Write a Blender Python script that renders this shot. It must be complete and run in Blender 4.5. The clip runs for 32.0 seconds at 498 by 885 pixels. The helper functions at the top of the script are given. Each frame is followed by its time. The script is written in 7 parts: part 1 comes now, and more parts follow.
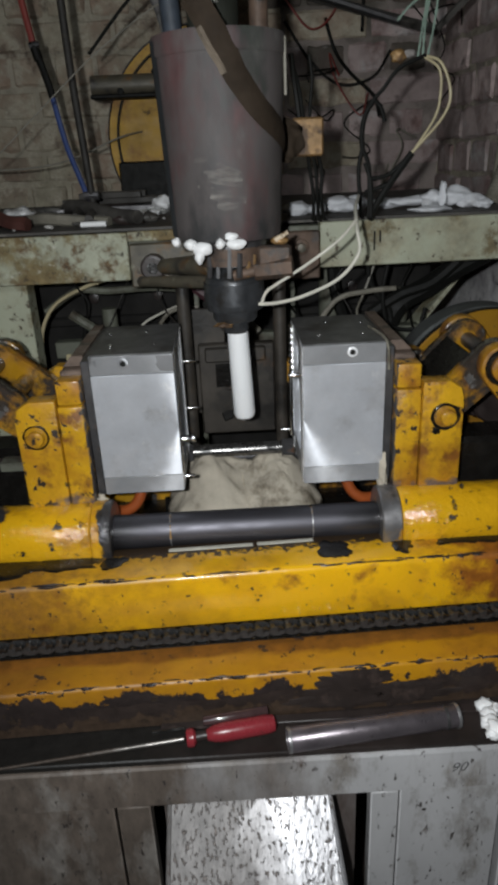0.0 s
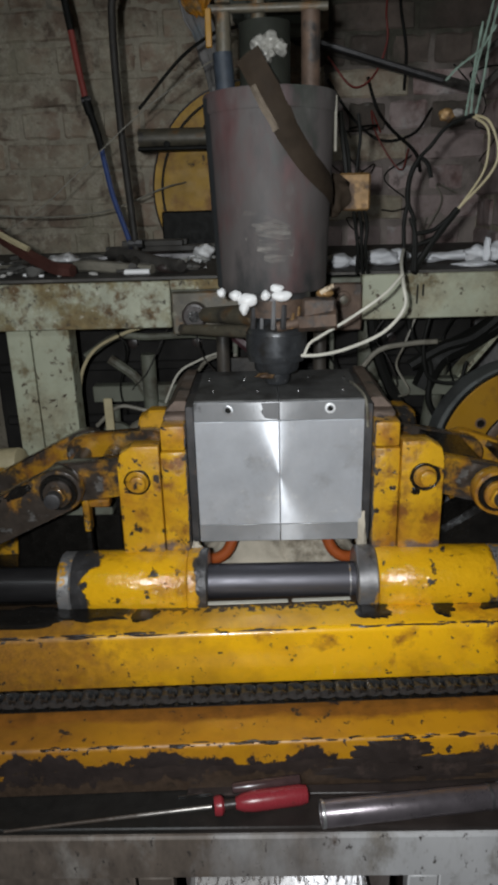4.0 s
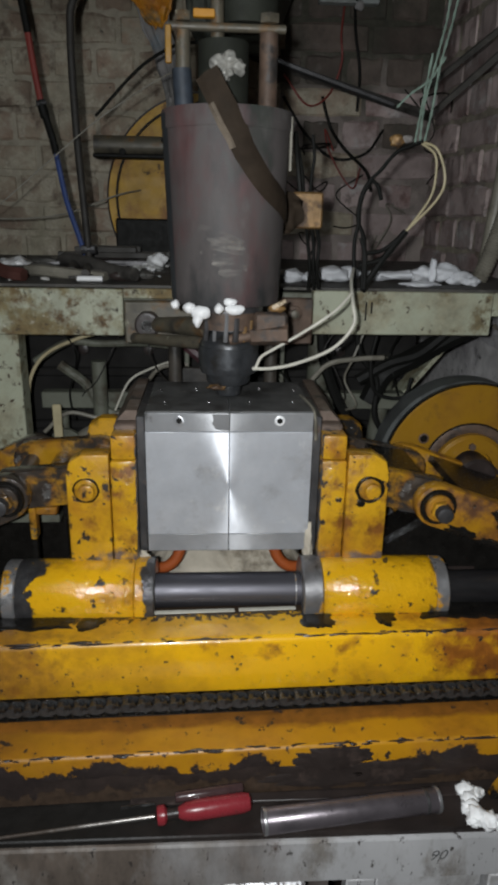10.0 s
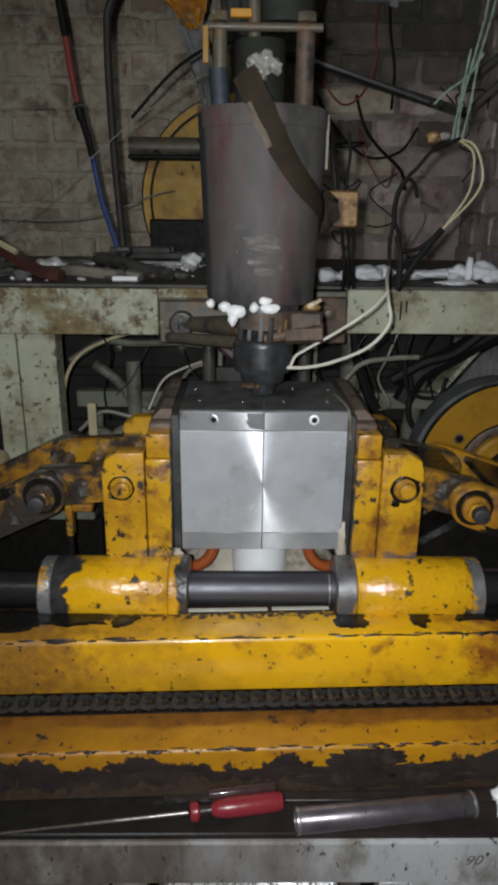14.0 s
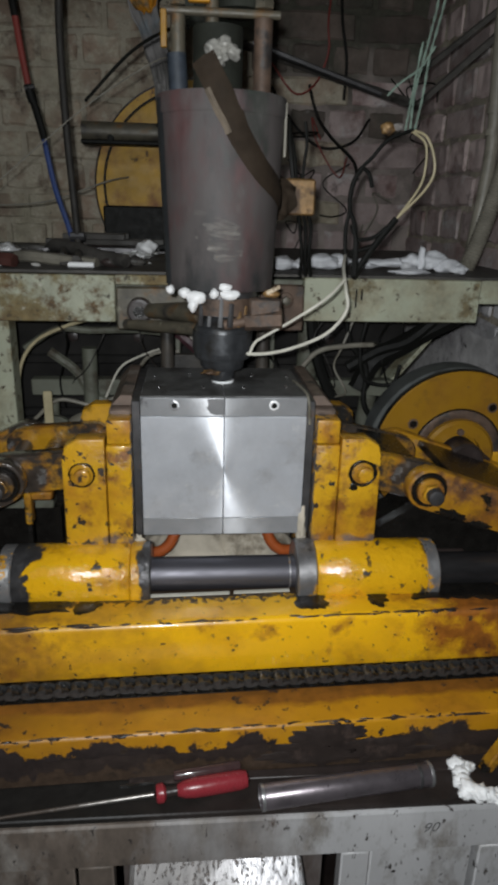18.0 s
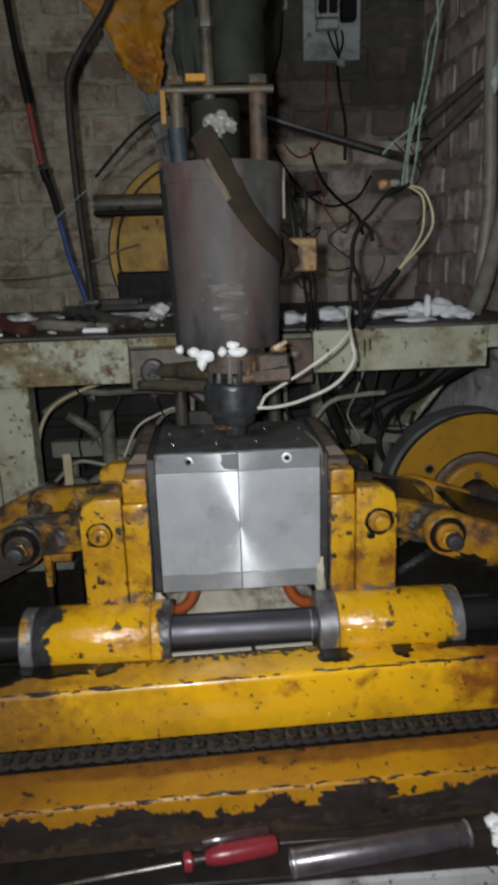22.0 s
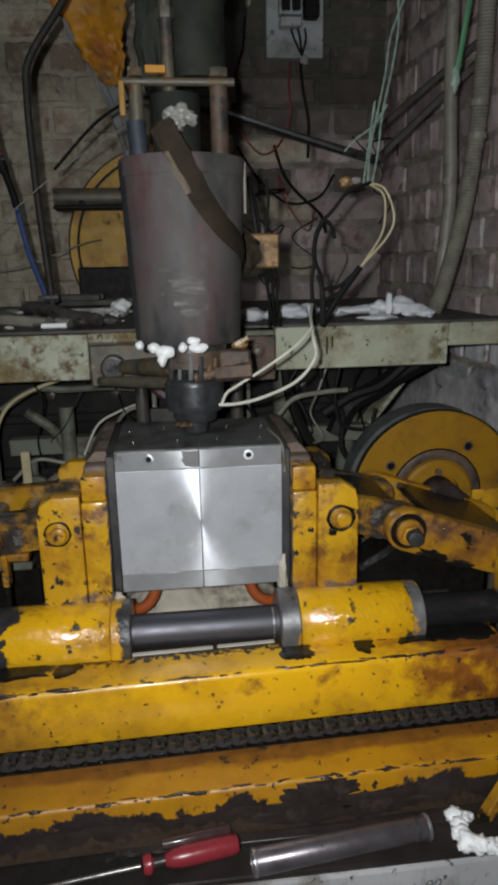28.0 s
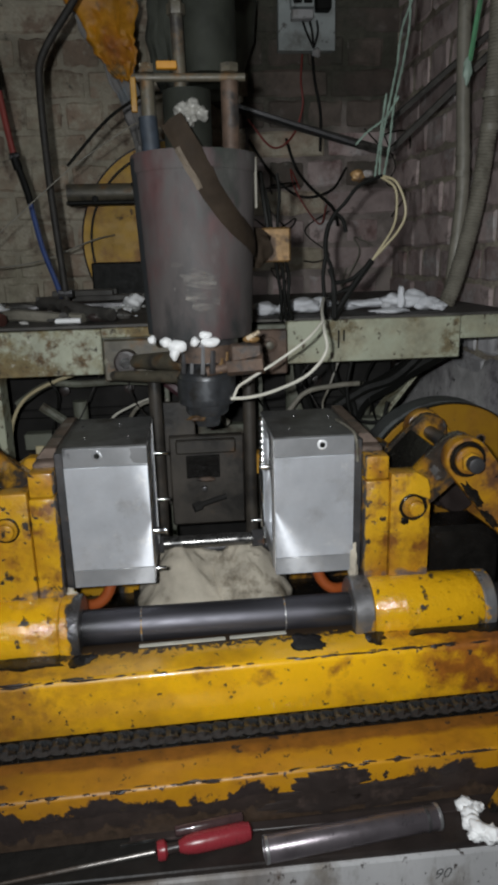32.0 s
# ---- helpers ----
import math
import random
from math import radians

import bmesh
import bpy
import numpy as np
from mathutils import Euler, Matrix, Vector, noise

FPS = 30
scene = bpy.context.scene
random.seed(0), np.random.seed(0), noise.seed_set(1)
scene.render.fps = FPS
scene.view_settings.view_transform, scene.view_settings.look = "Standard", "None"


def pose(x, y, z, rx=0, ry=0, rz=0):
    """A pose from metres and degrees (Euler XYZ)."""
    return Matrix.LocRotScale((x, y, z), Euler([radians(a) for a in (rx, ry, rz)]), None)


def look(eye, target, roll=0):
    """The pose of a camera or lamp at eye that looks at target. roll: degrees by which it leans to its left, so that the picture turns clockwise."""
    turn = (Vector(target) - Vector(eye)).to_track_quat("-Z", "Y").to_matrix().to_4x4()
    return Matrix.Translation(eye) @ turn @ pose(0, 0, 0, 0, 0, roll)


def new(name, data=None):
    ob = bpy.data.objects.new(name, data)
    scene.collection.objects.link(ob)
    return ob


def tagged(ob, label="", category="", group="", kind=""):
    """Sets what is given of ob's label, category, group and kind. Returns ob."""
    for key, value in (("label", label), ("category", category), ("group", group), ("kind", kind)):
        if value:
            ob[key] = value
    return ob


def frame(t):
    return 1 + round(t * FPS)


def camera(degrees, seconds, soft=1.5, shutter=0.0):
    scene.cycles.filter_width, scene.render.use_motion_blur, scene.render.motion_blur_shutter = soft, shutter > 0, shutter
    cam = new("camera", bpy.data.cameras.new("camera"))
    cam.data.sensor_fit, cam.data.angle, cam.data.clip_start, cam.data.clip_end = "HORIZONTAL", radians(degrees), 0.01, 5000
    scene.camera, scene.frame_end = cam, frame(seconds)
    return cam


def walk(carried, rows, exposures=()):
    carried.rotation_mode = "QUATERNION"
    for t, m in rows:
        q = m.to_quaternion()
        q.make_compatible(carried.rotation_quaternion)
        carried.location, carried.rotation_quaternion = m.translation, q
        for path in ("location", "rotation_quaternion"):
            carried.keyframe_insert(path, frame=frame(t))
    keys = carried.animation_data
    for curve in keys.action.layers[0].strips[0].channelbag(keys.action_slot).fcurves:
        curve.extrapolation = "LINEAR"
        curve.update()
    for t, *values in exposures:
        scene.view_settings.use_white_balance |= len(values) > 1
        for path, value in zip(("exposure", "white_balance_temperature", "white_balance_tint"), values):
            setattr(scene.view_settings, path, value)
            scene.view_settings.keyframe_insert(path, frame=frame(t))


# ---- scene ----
# Camera: seconds, eye (m), then yaw to the left, pitch up and roll in degrees.
cam = camera(40.5, 32.0, soft=3.8, shutter=0.35)
PATH = [
    (0, -0.0069, -0.9298, 1.4683, -1.04, -22.97, -2.66),
    (0.5, -0.0165, -0.9311, 1.4733, 0.29, -20.86, -1.95),
    (1, -0.0294, -0.9259, 1.4768, 0.98, -19.43, -1.21),
    (1.5, -0.0271, -0.9215, 1.4733, -0.25, -19.46, -1.49),
    (2, -0.0286, -0.9163, 1.4769, -0.83, -19.48, -1.58),
    (2.5, -0.0293, -0.9054, 1.4756, 1.23, -19.46, -1.78),
    (4.5, -0.0257, -0.9082, 1.4739, 1.05, -19.25, -1.56),
    (5, -0.0271, -0.9048, 1.4705, 1.45, -19.72, -1.69),
    (5.5, -0.0292, -0.9022, 1.4699, 2.19, -19.74, -1.63),
    (6, -0.0294, -0.9047, 1.4728, 1.74, -19.23, -1.42),
    (6.5, -0.0251, -0.9092, 1.4729, 1.15, -19.25, -1.72),
    (7, -0.0182, -0.9220, 1.4745, -1.74, -18.78, -0.98),
    (7.5, -0.0201, -0.9313, 1.4757, -3.37, -19.99, 0.43),
    (8, -0.0236, -0.9248, 1.4802, -3.59, -19.81, 1.26),
    (8.5, -0.0293, -0.9222, 1.4844, -3.72, -18.79, 1.61),
    (9, -0.0301, -0.9218, 1.4856, -3.65, -18.75, 1.14),
    (9.5, -0.0286, -0.9180, 1.4830, -3.67, -18.95, 1.09),
    (10, -0.0297, -0.9175, 1.4841, -3.60, -18.70, 1.17),
    (10.5, -0.0292, -0.9185, 1.4824, -3.95, -18.84, 1.01),
    (11, -0.0261, -0.9195, 1.4843, -4.66, -18.66, 0.90),
    (11.5, -0.0268, -0.9200, 1.4805, -3.82, -18.66, 0.77),
    (12, -0.0300, -0.9192, 1.4791, -3.14, -18.78, 0.75),
    (12.5, -0.0283, -0.9189, 1.4798, -3.29, -18.72, 0.69),
    (13, -0.0306, -0.9193, 1.4789, -1.88, -18.87, 0.12),
    (13.5, -0.0377, -0.9187, 1.4821, -1.33, -18.60, 0.50),
    (15.5, -0.0356, -0.9185, 1.4799, -0.57, -19.18, 0.58),
    (16, -0.0355, -0.9215, 1.4764, -2.02, -19.50, 0.87),
    (16.5, -0.0338, -0.9306, 1.4606, -6.20, -24.53, 1.74),
    (17, -0.0471, -0.9304, 1.4723, -4.89, -20.90, 1.16),
    (17.5, -0.0554, -0.9319, 1.4773, -3.47, -19.61, 1.23),
    (18, -0.0500, -0.9292, 1.4770, -5.32, -19.36, 1.58),
    (18.5, -0.0458, -0.9335, 1.4782, -6.97, -19.12, 1.12),
    (19, -0.0417, -0.9316, 1.4763, -6.60, -19.50, 1.30),
    (19.5, -0.0431, -0.9305, 1.4761, -5.93, -19.38, 1.24),
    (20, -0.0431, -0.9315, 1.4742, -6.18, -19.24, 1.41),
    (20.5, -0.0426, -0.9350, 1.4748, -6.08, -19.21, 1.36),
    (21, -0.0435, -0.9406, 1.4760, -6.07, -18.99, 1.48),
    (21.5, -0.0380, -0.9482, 1.4767, -6.31, -18.54, 0.91),
    (22, -0.0339, -0.9389, 1.4805, -3.11, -14.88, -1.79),
    (22.5, -0.0382, -0.8845, 1.4811, 0.80, -12.74, -2.24),
    (23, -0.0169, -0.8364, 1.4808, 1.78, -12.14, -3.09),
    (23.5, -0.0064, -0.8301, 1.4822, 2.05, -12.24, -3.31),
    (24, -0.0475, -0.8632, 1.4824, 3.86, -12.15, -2.04),
    (24.5, -0.0541, -0.9072, 1.4717, -2.33, -14.71, -1.74),
    (25, -0.0365, -0.9462, 1.4754, -8.27, -15.31, -1.37),
    (25.5, -0.0398, -0.9579, 1.4880, -5.45, -14.19, -1.01),
    (27.5, -0.0328, -0.9354, 1.4782, -4.24, -14.47, -1.52),
    (28, -0.0270, -0.9325, 1.4756, -6.10, -15.05, -1.10),
    (28.5, -0.0246, -0.9316, 1.4735, -5.81, -15.20, -1.12),
    (29, -0.0221, -0.9406, 1.4718, -5.50, -15.50, -1.49),
    (29.5, -0.0276, -0.9443, 1.4704, -4.75, -15.66, -1.31),
    (30, -0.0293, -0.9405, 1.4781, -4.91, -15.02, -1.46),
    (30.5, -0.0278, -0.9345, 1.4735, -5.52, -15.48, -1.10),
    (31, -0.0329, -0.9314, 1.4739, -4.36, -15.25, -1.20),
    (31.5, -0.0268, -0.9358, 1.4722, -4.74, -15.43, -1.40),
    (32, -0.0246, -0.9409, 1.4765, -4.87, -15.52, -1.55),
]


def aim(x, y, z, yaw, pitch, roll):
    a, b = radians(yaw), radians(pitch)
    way = Vector((-math.sin(a) * math.cos(b), math.cos(a) * math.cos(b), math.sin(b)))
    return look((x, y, z), Vector((x, y, z)) + way, roll)


walk(cam, [(r[0], aim(*r[1:])) for r in PATH])

# World, lamp and exposure.
world = bpy.data.worlds.new("world")
world.use_nodes = True
world.node_tree.nodes["Background"].inputs[0].default_value = (0.9, 0.95, 1.0, 1)
world.node_tree.nodes["Background"].inputs[1].default_value = 0.02
scene.world = world
scene.view_settings.exposure = 0.0
# A small flash-like lamp close to the eye lights the machine; a weak added fill far back in the room gives the rest.
LAMP = (-0.075, -0.965, 1.505)
lamp_data = bpy.data.lights.new("eye_flash", "AREA")
lamp_data.shape, lamp_data.size = "DISK", 0.024
lamp_data.energy, lamp_data.color = 9.6, (0.95, 0.985, 1.0)
lamp = new("eye_flash", lamp_data)
lamp.matrix_world = look(LAMP, (0.22, 0.15, 1.16))
# Weak unseen fill light, added to lift the dark parts.
room_data = bpy.data.lights.new("room_fill", "AREA")
room_data.shape, room_data.size, room_data.size_y = "RECTANGLE", 1.2, 0.25
room_data.energy, room_data.color = 9.0, (0.9, 0.97, 1.0)
room_lamp = new("room_fill", room_data)
room_lamp.matrix_world = look((-0.6, -2.0, 2.9), (-0.2, -0.5, 0.8))


# ---- mesh helpers ----
def part(name, bm, material, parent=None, label="", smooth=True):
    """Links a bmesh as one mesh object under a thing or a part."""
    me = bpy.data.meshes.new(name)
    bmesh.ops.recalc_face_normals(bm, faces=bm.faces)
    crease = 80 if all(len(f.verts) == 3 for f in bm.faces) else 38
    bm.to_mesh(me)
    bm.free()
    me.materials.append(material)
    if smooth:
        me.shade_smooth()
        me.set_sharp_from_angle(angle=radians(crease))
    ob = new(name, me)
    if parent is not None:
        ob.parent = parent
    if label:
        ob["label"] = label
    return ob


def thing(name, label, category, group="", kind="", at=(0, 0, 0)):
    ob = new(name)
    ob.empty_display_size = 0.02
    ob.location = at
    return tagged(ob, label, category, group, kind)


def box(x0, x1, y0, y1, z0, z1, bevel=0.002, bm=None, seg=1):
    bm = bm or bmesh.new()
    m = Matrix.LocRotScale(((x0 + x1) / 2, (y0 + y1) / 2, (z0 + z1) / 2), None, (x1 - x0, y1 - y0, z1 - z0))
    vs = bmesh.ops.create_cube(bm, size=1, matrix=m)["verts"]
    if bevel:
        es = list({e for v in vs for e in v.link_edges})
        bmesh.ops.bevel(bm, geom=es, offset=bevel, segments=seg, affect="EDGES", profile=0.5)
    return bm


def rod(p, q, r, r2=None, seg=24, bm=None, bevel=0.0):
    bm = bm or bmesh.new()
    p, q = Vector(p), Vector(q)
    turn = (q - p).to_track_quat("Z", "Y").to_matrix().to_4x4()
    m = Matrix.Translation((p + q) / 2) @ turn
    vs = bmesh.ops.create_cone(bm, cap_ends=True, segments=seg, radius1=r, radius2=r if r2 is None else r2, depth=(q - p).length, matrix=m)["verts"]
    if bevel:
        es = [e for e in {e for v in vs for e in v.link_edges} if any(len(f.verts) > 4 for f in e.link_faces)]
        bmesh.ops.bevel(bm, geom=es, offset=bevel, segments=2, affect="EDGES", profile=0.5)
    return bm


def prism(poly, y0, y1, bevel=0.002, bm=None, seg=1):
    """A plate whose outline is given in x and z, from y0 to y1."""
    bm = bm or bmesh.new()
    a = [bm.verts.new((x, y0, z)) for x, z in poly]
    b = [bm.verts.new((x, y1, z)) for x, z in poly]
    n = len(poly)
    fs = [bm.faces.new(a), bm.faces.new(b[::-1])]
    fs += [bm.faces.new((a[i], b[i], b[(i + 1) % n], a[(i + 1) % n])) for i in range(n)]
    if bevel:
        es = list({e for f in fs[:2] for e in f.edges})
        bmesh.ops.bevel(bm, geom=es, offset=bevel, segments=seg, affect="EDGES", profile=0.5)
    return bm


def profile_x(poly, x0, x1, bevel=0.0015, bm=None):
    """A bar along x whose section is given in y and z."""
    bm = bm or bmesh.new()
    a = [bm.verts.new((x0, y, z)) for y, z in poly]
    b = [bm.verts.new((x1, y, z)) for y, z in poly]
    n = len(poly)
    bm.faces.new(a), bm.faces.new(b[::-1])
    sides = [bm.faces.new((a[i], b[i], b[(i + 1) % n], a[(i + 1) % n])) for i in range(n)]
    if bevel:
        es = [e for e in bm.edges if abs(e.verts[0].co.x - e.verts[1].co.x) > 1e-6]
        bmesh.ops.bevel(bm, geom=es, offset=bevel, segments=2, affect="EDGES", profile=0.5)
    return bm


def smooth_line(pts, n=6):
    pts = [Vector(p) for p in pts]
    ext = [2 * pts[0] - pts[1]] + pts + [2 * pts[-1] - pts[-2]]
    out = []
    for i in range(len(pts) - 1):
        a, b, c, d = ext[i : i + 4]
        for k in range(n):
            t = k / n
            out.append(0.5 * (2 * b + (c - a) * t + (2 * a - 5 * b + 4 * c - d) * t * t + (3 * b - a - 3 * c + d) * t**3))
    return out + [pts[-1]]


def tube(pts, r, seg=8, n=6, bm=None, wave=0.0, pitch=0.006):
    """A hose or cable through the points; wave and pitch make it ribbed."""
    bm = bm or bmesh.new()
    line = smooth_line(pts, n) if n > 1 else [Vector(p) for p in pts]
    if wave:
        fine = [line[0]]
        for a, b in zip(line, line[1:]):
            k = max(1, int((b - a).length / (pitch / 2)))
            fine += [a.lerp(b, (j + 1) / k) for j in range(k)]
        line = fine
    side, rings = None, []
    for i, p in enumerate(line):
        way = (line[min(i + 1, len(line) - 1)] - line[max(i - 1, 0)]).normalized()
        side = (way.orthogonal() if side is None else side - way * side.dot(way)).normalized()
        up = way.cross(side)
        rr = r * (1 + (wave if i % 2 else -wave))
        rings.append([bm.verts.new(p + rr * (math.cos(a) * side + math.sin(a) * up)) for a in (2 * math.pi * k / seg for k in range(seg))])
    for a, b in zip(rings, rings[1:]):
        for k in range(seg):
            bm.faces.new((a[k], a[(k + 1) % seg], b[(k + 1) % seg], b[k]))
    bm.faces.new(rings[0][::-1]), bm.faces.new(rings[-1])
    return bm


def lathe(prof, at=(0, 0, 0), seg=40, bm=None, axis="z", ring=False):
    """A turned shape: prof lists radius and height from the bottom to the top; a ring is hollow."""
    bm = bm or bmesh.new()
    at = Vector(at)
    rings = []
    for r, h in prof:
        loop = []
        for k in range(seg):
            a = 2 * math.pi * k / seg
            v = (r * math.cos(a), r * math.sin(a), h) if axis == "z" else (r * math.cos(a), h, r * math.sin(a)) if axis == "y" else (h, r * math.cos(a), r * math.sin(a))
            loop.append(bm.verts.new(at + Vector(v)))
        rings.append(loop)
    for a, b in zip(rings, rings[1:]):
        for k in range(seg):
            bm.faces.new((a[k], a[(k + 1) % seg], b[(k + 1) % seg], b[k]))
    if ring:
        for k in range(seg):
            bm.faces.new((rings[-1][k], rings[-1][(k + 1) % seg], rings[0][(k + 1) % seg], rings[0][k]))
        return bm
    bm.faces.new(rings[0][::-1]), bm.faces.new(rings[-1])
    return bm


def lump(at, size, seed, bm=None, rough=0.35, sub=3, freq=1.6):
    """An uneven blob, for foam and rags."""
    bm = bm or bmesh.new()
    vs = bmesh.ops.create_icosphere(bm, subdivisions=sub, radius=1)["verts"]
    for v in vs:
        k = 1 + rough * noise.noise(v.co * freq + Vector((seed * 3.1, seed, 0)))
        v.co = Vector((v.co.x * size[0], v.co.y * size[1], v.co.z * size[2])) * k + Vector(at)
    return bm


# ---- materials ----
def surface(name, base, rough=0.5, metal=0.0, var=0.15, scale=25, bump=0.15, bump_scale=120, patches=(), spec=0.5, piece=0.0, stretch=(1, 1, 1), coat=0.0, smear=()):
    """A material with grain and, in turn, patches: (colour, scale, from, to, roughness, metal)."""
    m = bpy.data.materials.new(name)
    m.use_nodes = True
    nt = m.node_tree
    n, link = nt.nodes, nt.links.new
    bsdf = n["Principled BSDF"]
    coord = n.new("ShaderNodeTexCoord")
    mapping = n.new("ShaderNodeMapping")
    mapping.inputs["Scale"].default_value = stretch
    link(coord.outputs["Object"], mapping.inputs["Vector"])
    src = mapping.outputs["Vector"]
    if piece:
        info = n.new("ShaderNodeObjectInfo")
        add = n.new("ShaderNodeVectorMath")
        mul = n.new("ShaderNodeMath")
        mul.operation = "MULTIPLY"
        mul.inputs[1].default_value = 37.0
        link(info.outputs["Random"], mul.inputs[0])
        link(mapping.outputs["Vector"], add.inputs[0])
        link(mul.outputs[0], add.inputs[1])
        src = add.outputs[0]

    def tex(sc, detail=5, ro=0.6):
        t = n.new("ShaderNodeTexNoise")
        t.inputs["Scale"].default_value, t.inputs["Detail"].default_value, t.inputs["Roughness"].default_value = sc, detail, ro
        link(src, t.inputs["Vector"])
        return t.outputs["Fac"]

    def ramp(value, lo, hi, a=0.0, b=1.0):
        r = n.new("ShaderNodeMapRange")
        r.inputs["From Min"].default_value, r.inputs["From Max"].default_value = lo, hi
        r.inputs["To Min"].default_value, r.inputs["To Max"].default_value = a, b
        link(value, r.inputs["Value"])
        return r.outputs[0]

    def mixed(kind, fac, a, b):
        x = n.new("ShaderNodeMix")
        x.data_type = kind
        slot = {"RGBA": (6, 7, 2), "FLOAT": (2, 3, 0)}[kind]
        link(fac, x.inputs[0])
        for k, v in ((slot[0], a), (slot[1], b)):
            if isinstance(v, bpy.types.NodeSocket):
                link(v, x.inputs[k])
            else:
                x.inputs[k].default_value = (*v, 1) if kind == "RGBA" else v
        return x.outputs[slot[2]]

    dark, light = tuple(c * (1 - var) for c in base), tuple(min(1, c * (1 + var)) for c in base)
    col = mixed("RGBA", ramp(tex(scale), 0.3, 0.7), dark, light)
    if piece:
        hue = n.new("ShaderNodeHueSaturation")
        link(ramp(info.outputs["Random"], 0, 1, 1 - piece, 1 + piece), hue.inputs["Value"])
        link(col, hue.inputs["Color"])
        col = hue.outputs[0]
    ro = ramp(tex(scale * 2.3), 0.3, 0.7, max(0.05, rough - 0.08), min(1, rough + 0.08))
    me, height = metal, tex(bump_scale, 4)
    for c, sc, lo, hi, pr, pm, *edge in patches:
        value = tex(sc, 7, 0.65)
        if edge:
            axis, level, reach = edge
            split = n.new("ShaderNodeSeparateXYZ")
            link(coord.outputs["Object"], split.inputs[0])
            away = split.outputs[axis[-1].upper()]
            if axis.startswith("nabs"):
                size = n.new("ShaderNodeMath")
                size.operation = "ABSOLUTE"
                link(away, size.inputs[0])
                away = size.outputs[0]
            if axis.startswith("n"):
                flip = n.new("ShaderNodeMath")
                flip.operation = "MULTIPLY"
                flip.inputs[1].default_value = -1.0
                link(away, flip.inputs[0])
                away = flip.outputs[0]
            if axis.startswith("abs"):
                size = n.new("ShaderNodeMath")
                size.operation = "ABSOLUTE"
                link(away, size.inputs[0])
                away = size.outputs[0]
            push = n.new("ShaderNodeMath")
            push.operation = "ADD"
            link(value, push.inputs[0])
            link(ramp(away, level - reach, level + reach, -0.5, 0.5), push.inputs[1])
            value = push.outputs[0]
        fac = ramp(value, lo, hi)
        shade = mixed("RGBA", ramp(tex(sc * 4 + 20), 0.3, 0.7), tuple(v * 0.7 for v in c), tuple(min(1, v * 1.3) for v in c))
        col = mixed("RGBA", fac, col, shade)
        ro = mixed("FLOAT", fac, ro, pr)
        me = mixed("FLOAT", fac, me, pm)
        step = n.new("ShaderNodeMath")
        step.operation = "MULTIPLY_ADD"
        step.inputs[1].default_value = -0.5
        link(fac, step.inputs[0])
        link(height, step.inputs[2])
        height = step.outputs[0]
    if smear:
        place = n.new("ShaderNodeNewGeometry")
        for c, sc, lo, hi in smear:
            t = n.new("ShaderNodeTexNoise")
            t.inputs["Scale"].default_value, t.inputs["Detail"].default_value, t.inputs["Roughness"].default_value = sc, 8, 0.68
            link(place.outputs["Position"], t.inputs["Vector"])
            shade = mixed("RGBA", ramp(tex(sc * 6 + 10), 0.3, 0.7), tuple(v * 0.75 for v in c), tuple(min(1, v * 1.25) for v in c))
            col = mixed("RGBA", ramp(t.outputs["Fac"], lo, hi), col, shade)
    link(col, bsdf.inputs["Base Color"])
    link(ro, bsdf.inputs["Roughness"])
    if isinstance(me, bpy.types.NodeSocket):
        link(me, bsdf.inputs["Metallic"])
    else:
        bsdf.inputs["Metallic"].default_value = me
    bsdf.inputs["Specular IOR Level"].default_value = spec
    bsdf.inputs["Coat Weight"].default_value = coat
    if bump:
        b = n.new("ShaderNodeBump")
        b.inputs["Strength"].default_value, b.inputs["Distance"].default_value = min(1.0, bump), 0.0015 * max(1.0, bump)
        link(height, b.inputs["Height"])
        link(b.outputs[0], bsdf.inputs["Normal"])
        if coat:
            link(b.outputs[0], bsdf.inputs["Coat Normal"])
            bsdf.inputs["Coat Roughness"].default_value = 0.09
    return m


def turned(m, centre):
    """Gives a metal the circular tool marks of a face turned round a centre."""
    nt = m.node_tree
    coord, sub, cross = nt.nodes.new("ShaderNodeTexCoord"), nt.nodes.new("ShaderNodeVectorMath"), nt.nodes.new("ShaderNodeVectorMath")
    sub.operation, cross.operation = "SUBTRACT", "CROSS_PRODUCT"
    sub.inputs[1].default_value = centre
    cross.inputs[1].default_value = (0, 1, 0)
    again = nt.nodes.new("ShaderNodeVectorMath")
    again.operation = "CROSS_PRODUCT"
    again.inputs[1].default_value = (0, 1, 0)
    nt.links.new(coord.outputs["Object"], sub.inputs[0])
    nt.links.new(sub.outputs[0], cross.inputs[0])
    bsdf = nt.nodes["Principled BSDF"]
    nt.links.new(cross.outputs[0], again.inputs[0])
    nt.links.new(again.outputs[0], bsdf.inputs["Tangent"])
    bsdf.inputs["Anisotropic"].default_value = 0.9
    return m


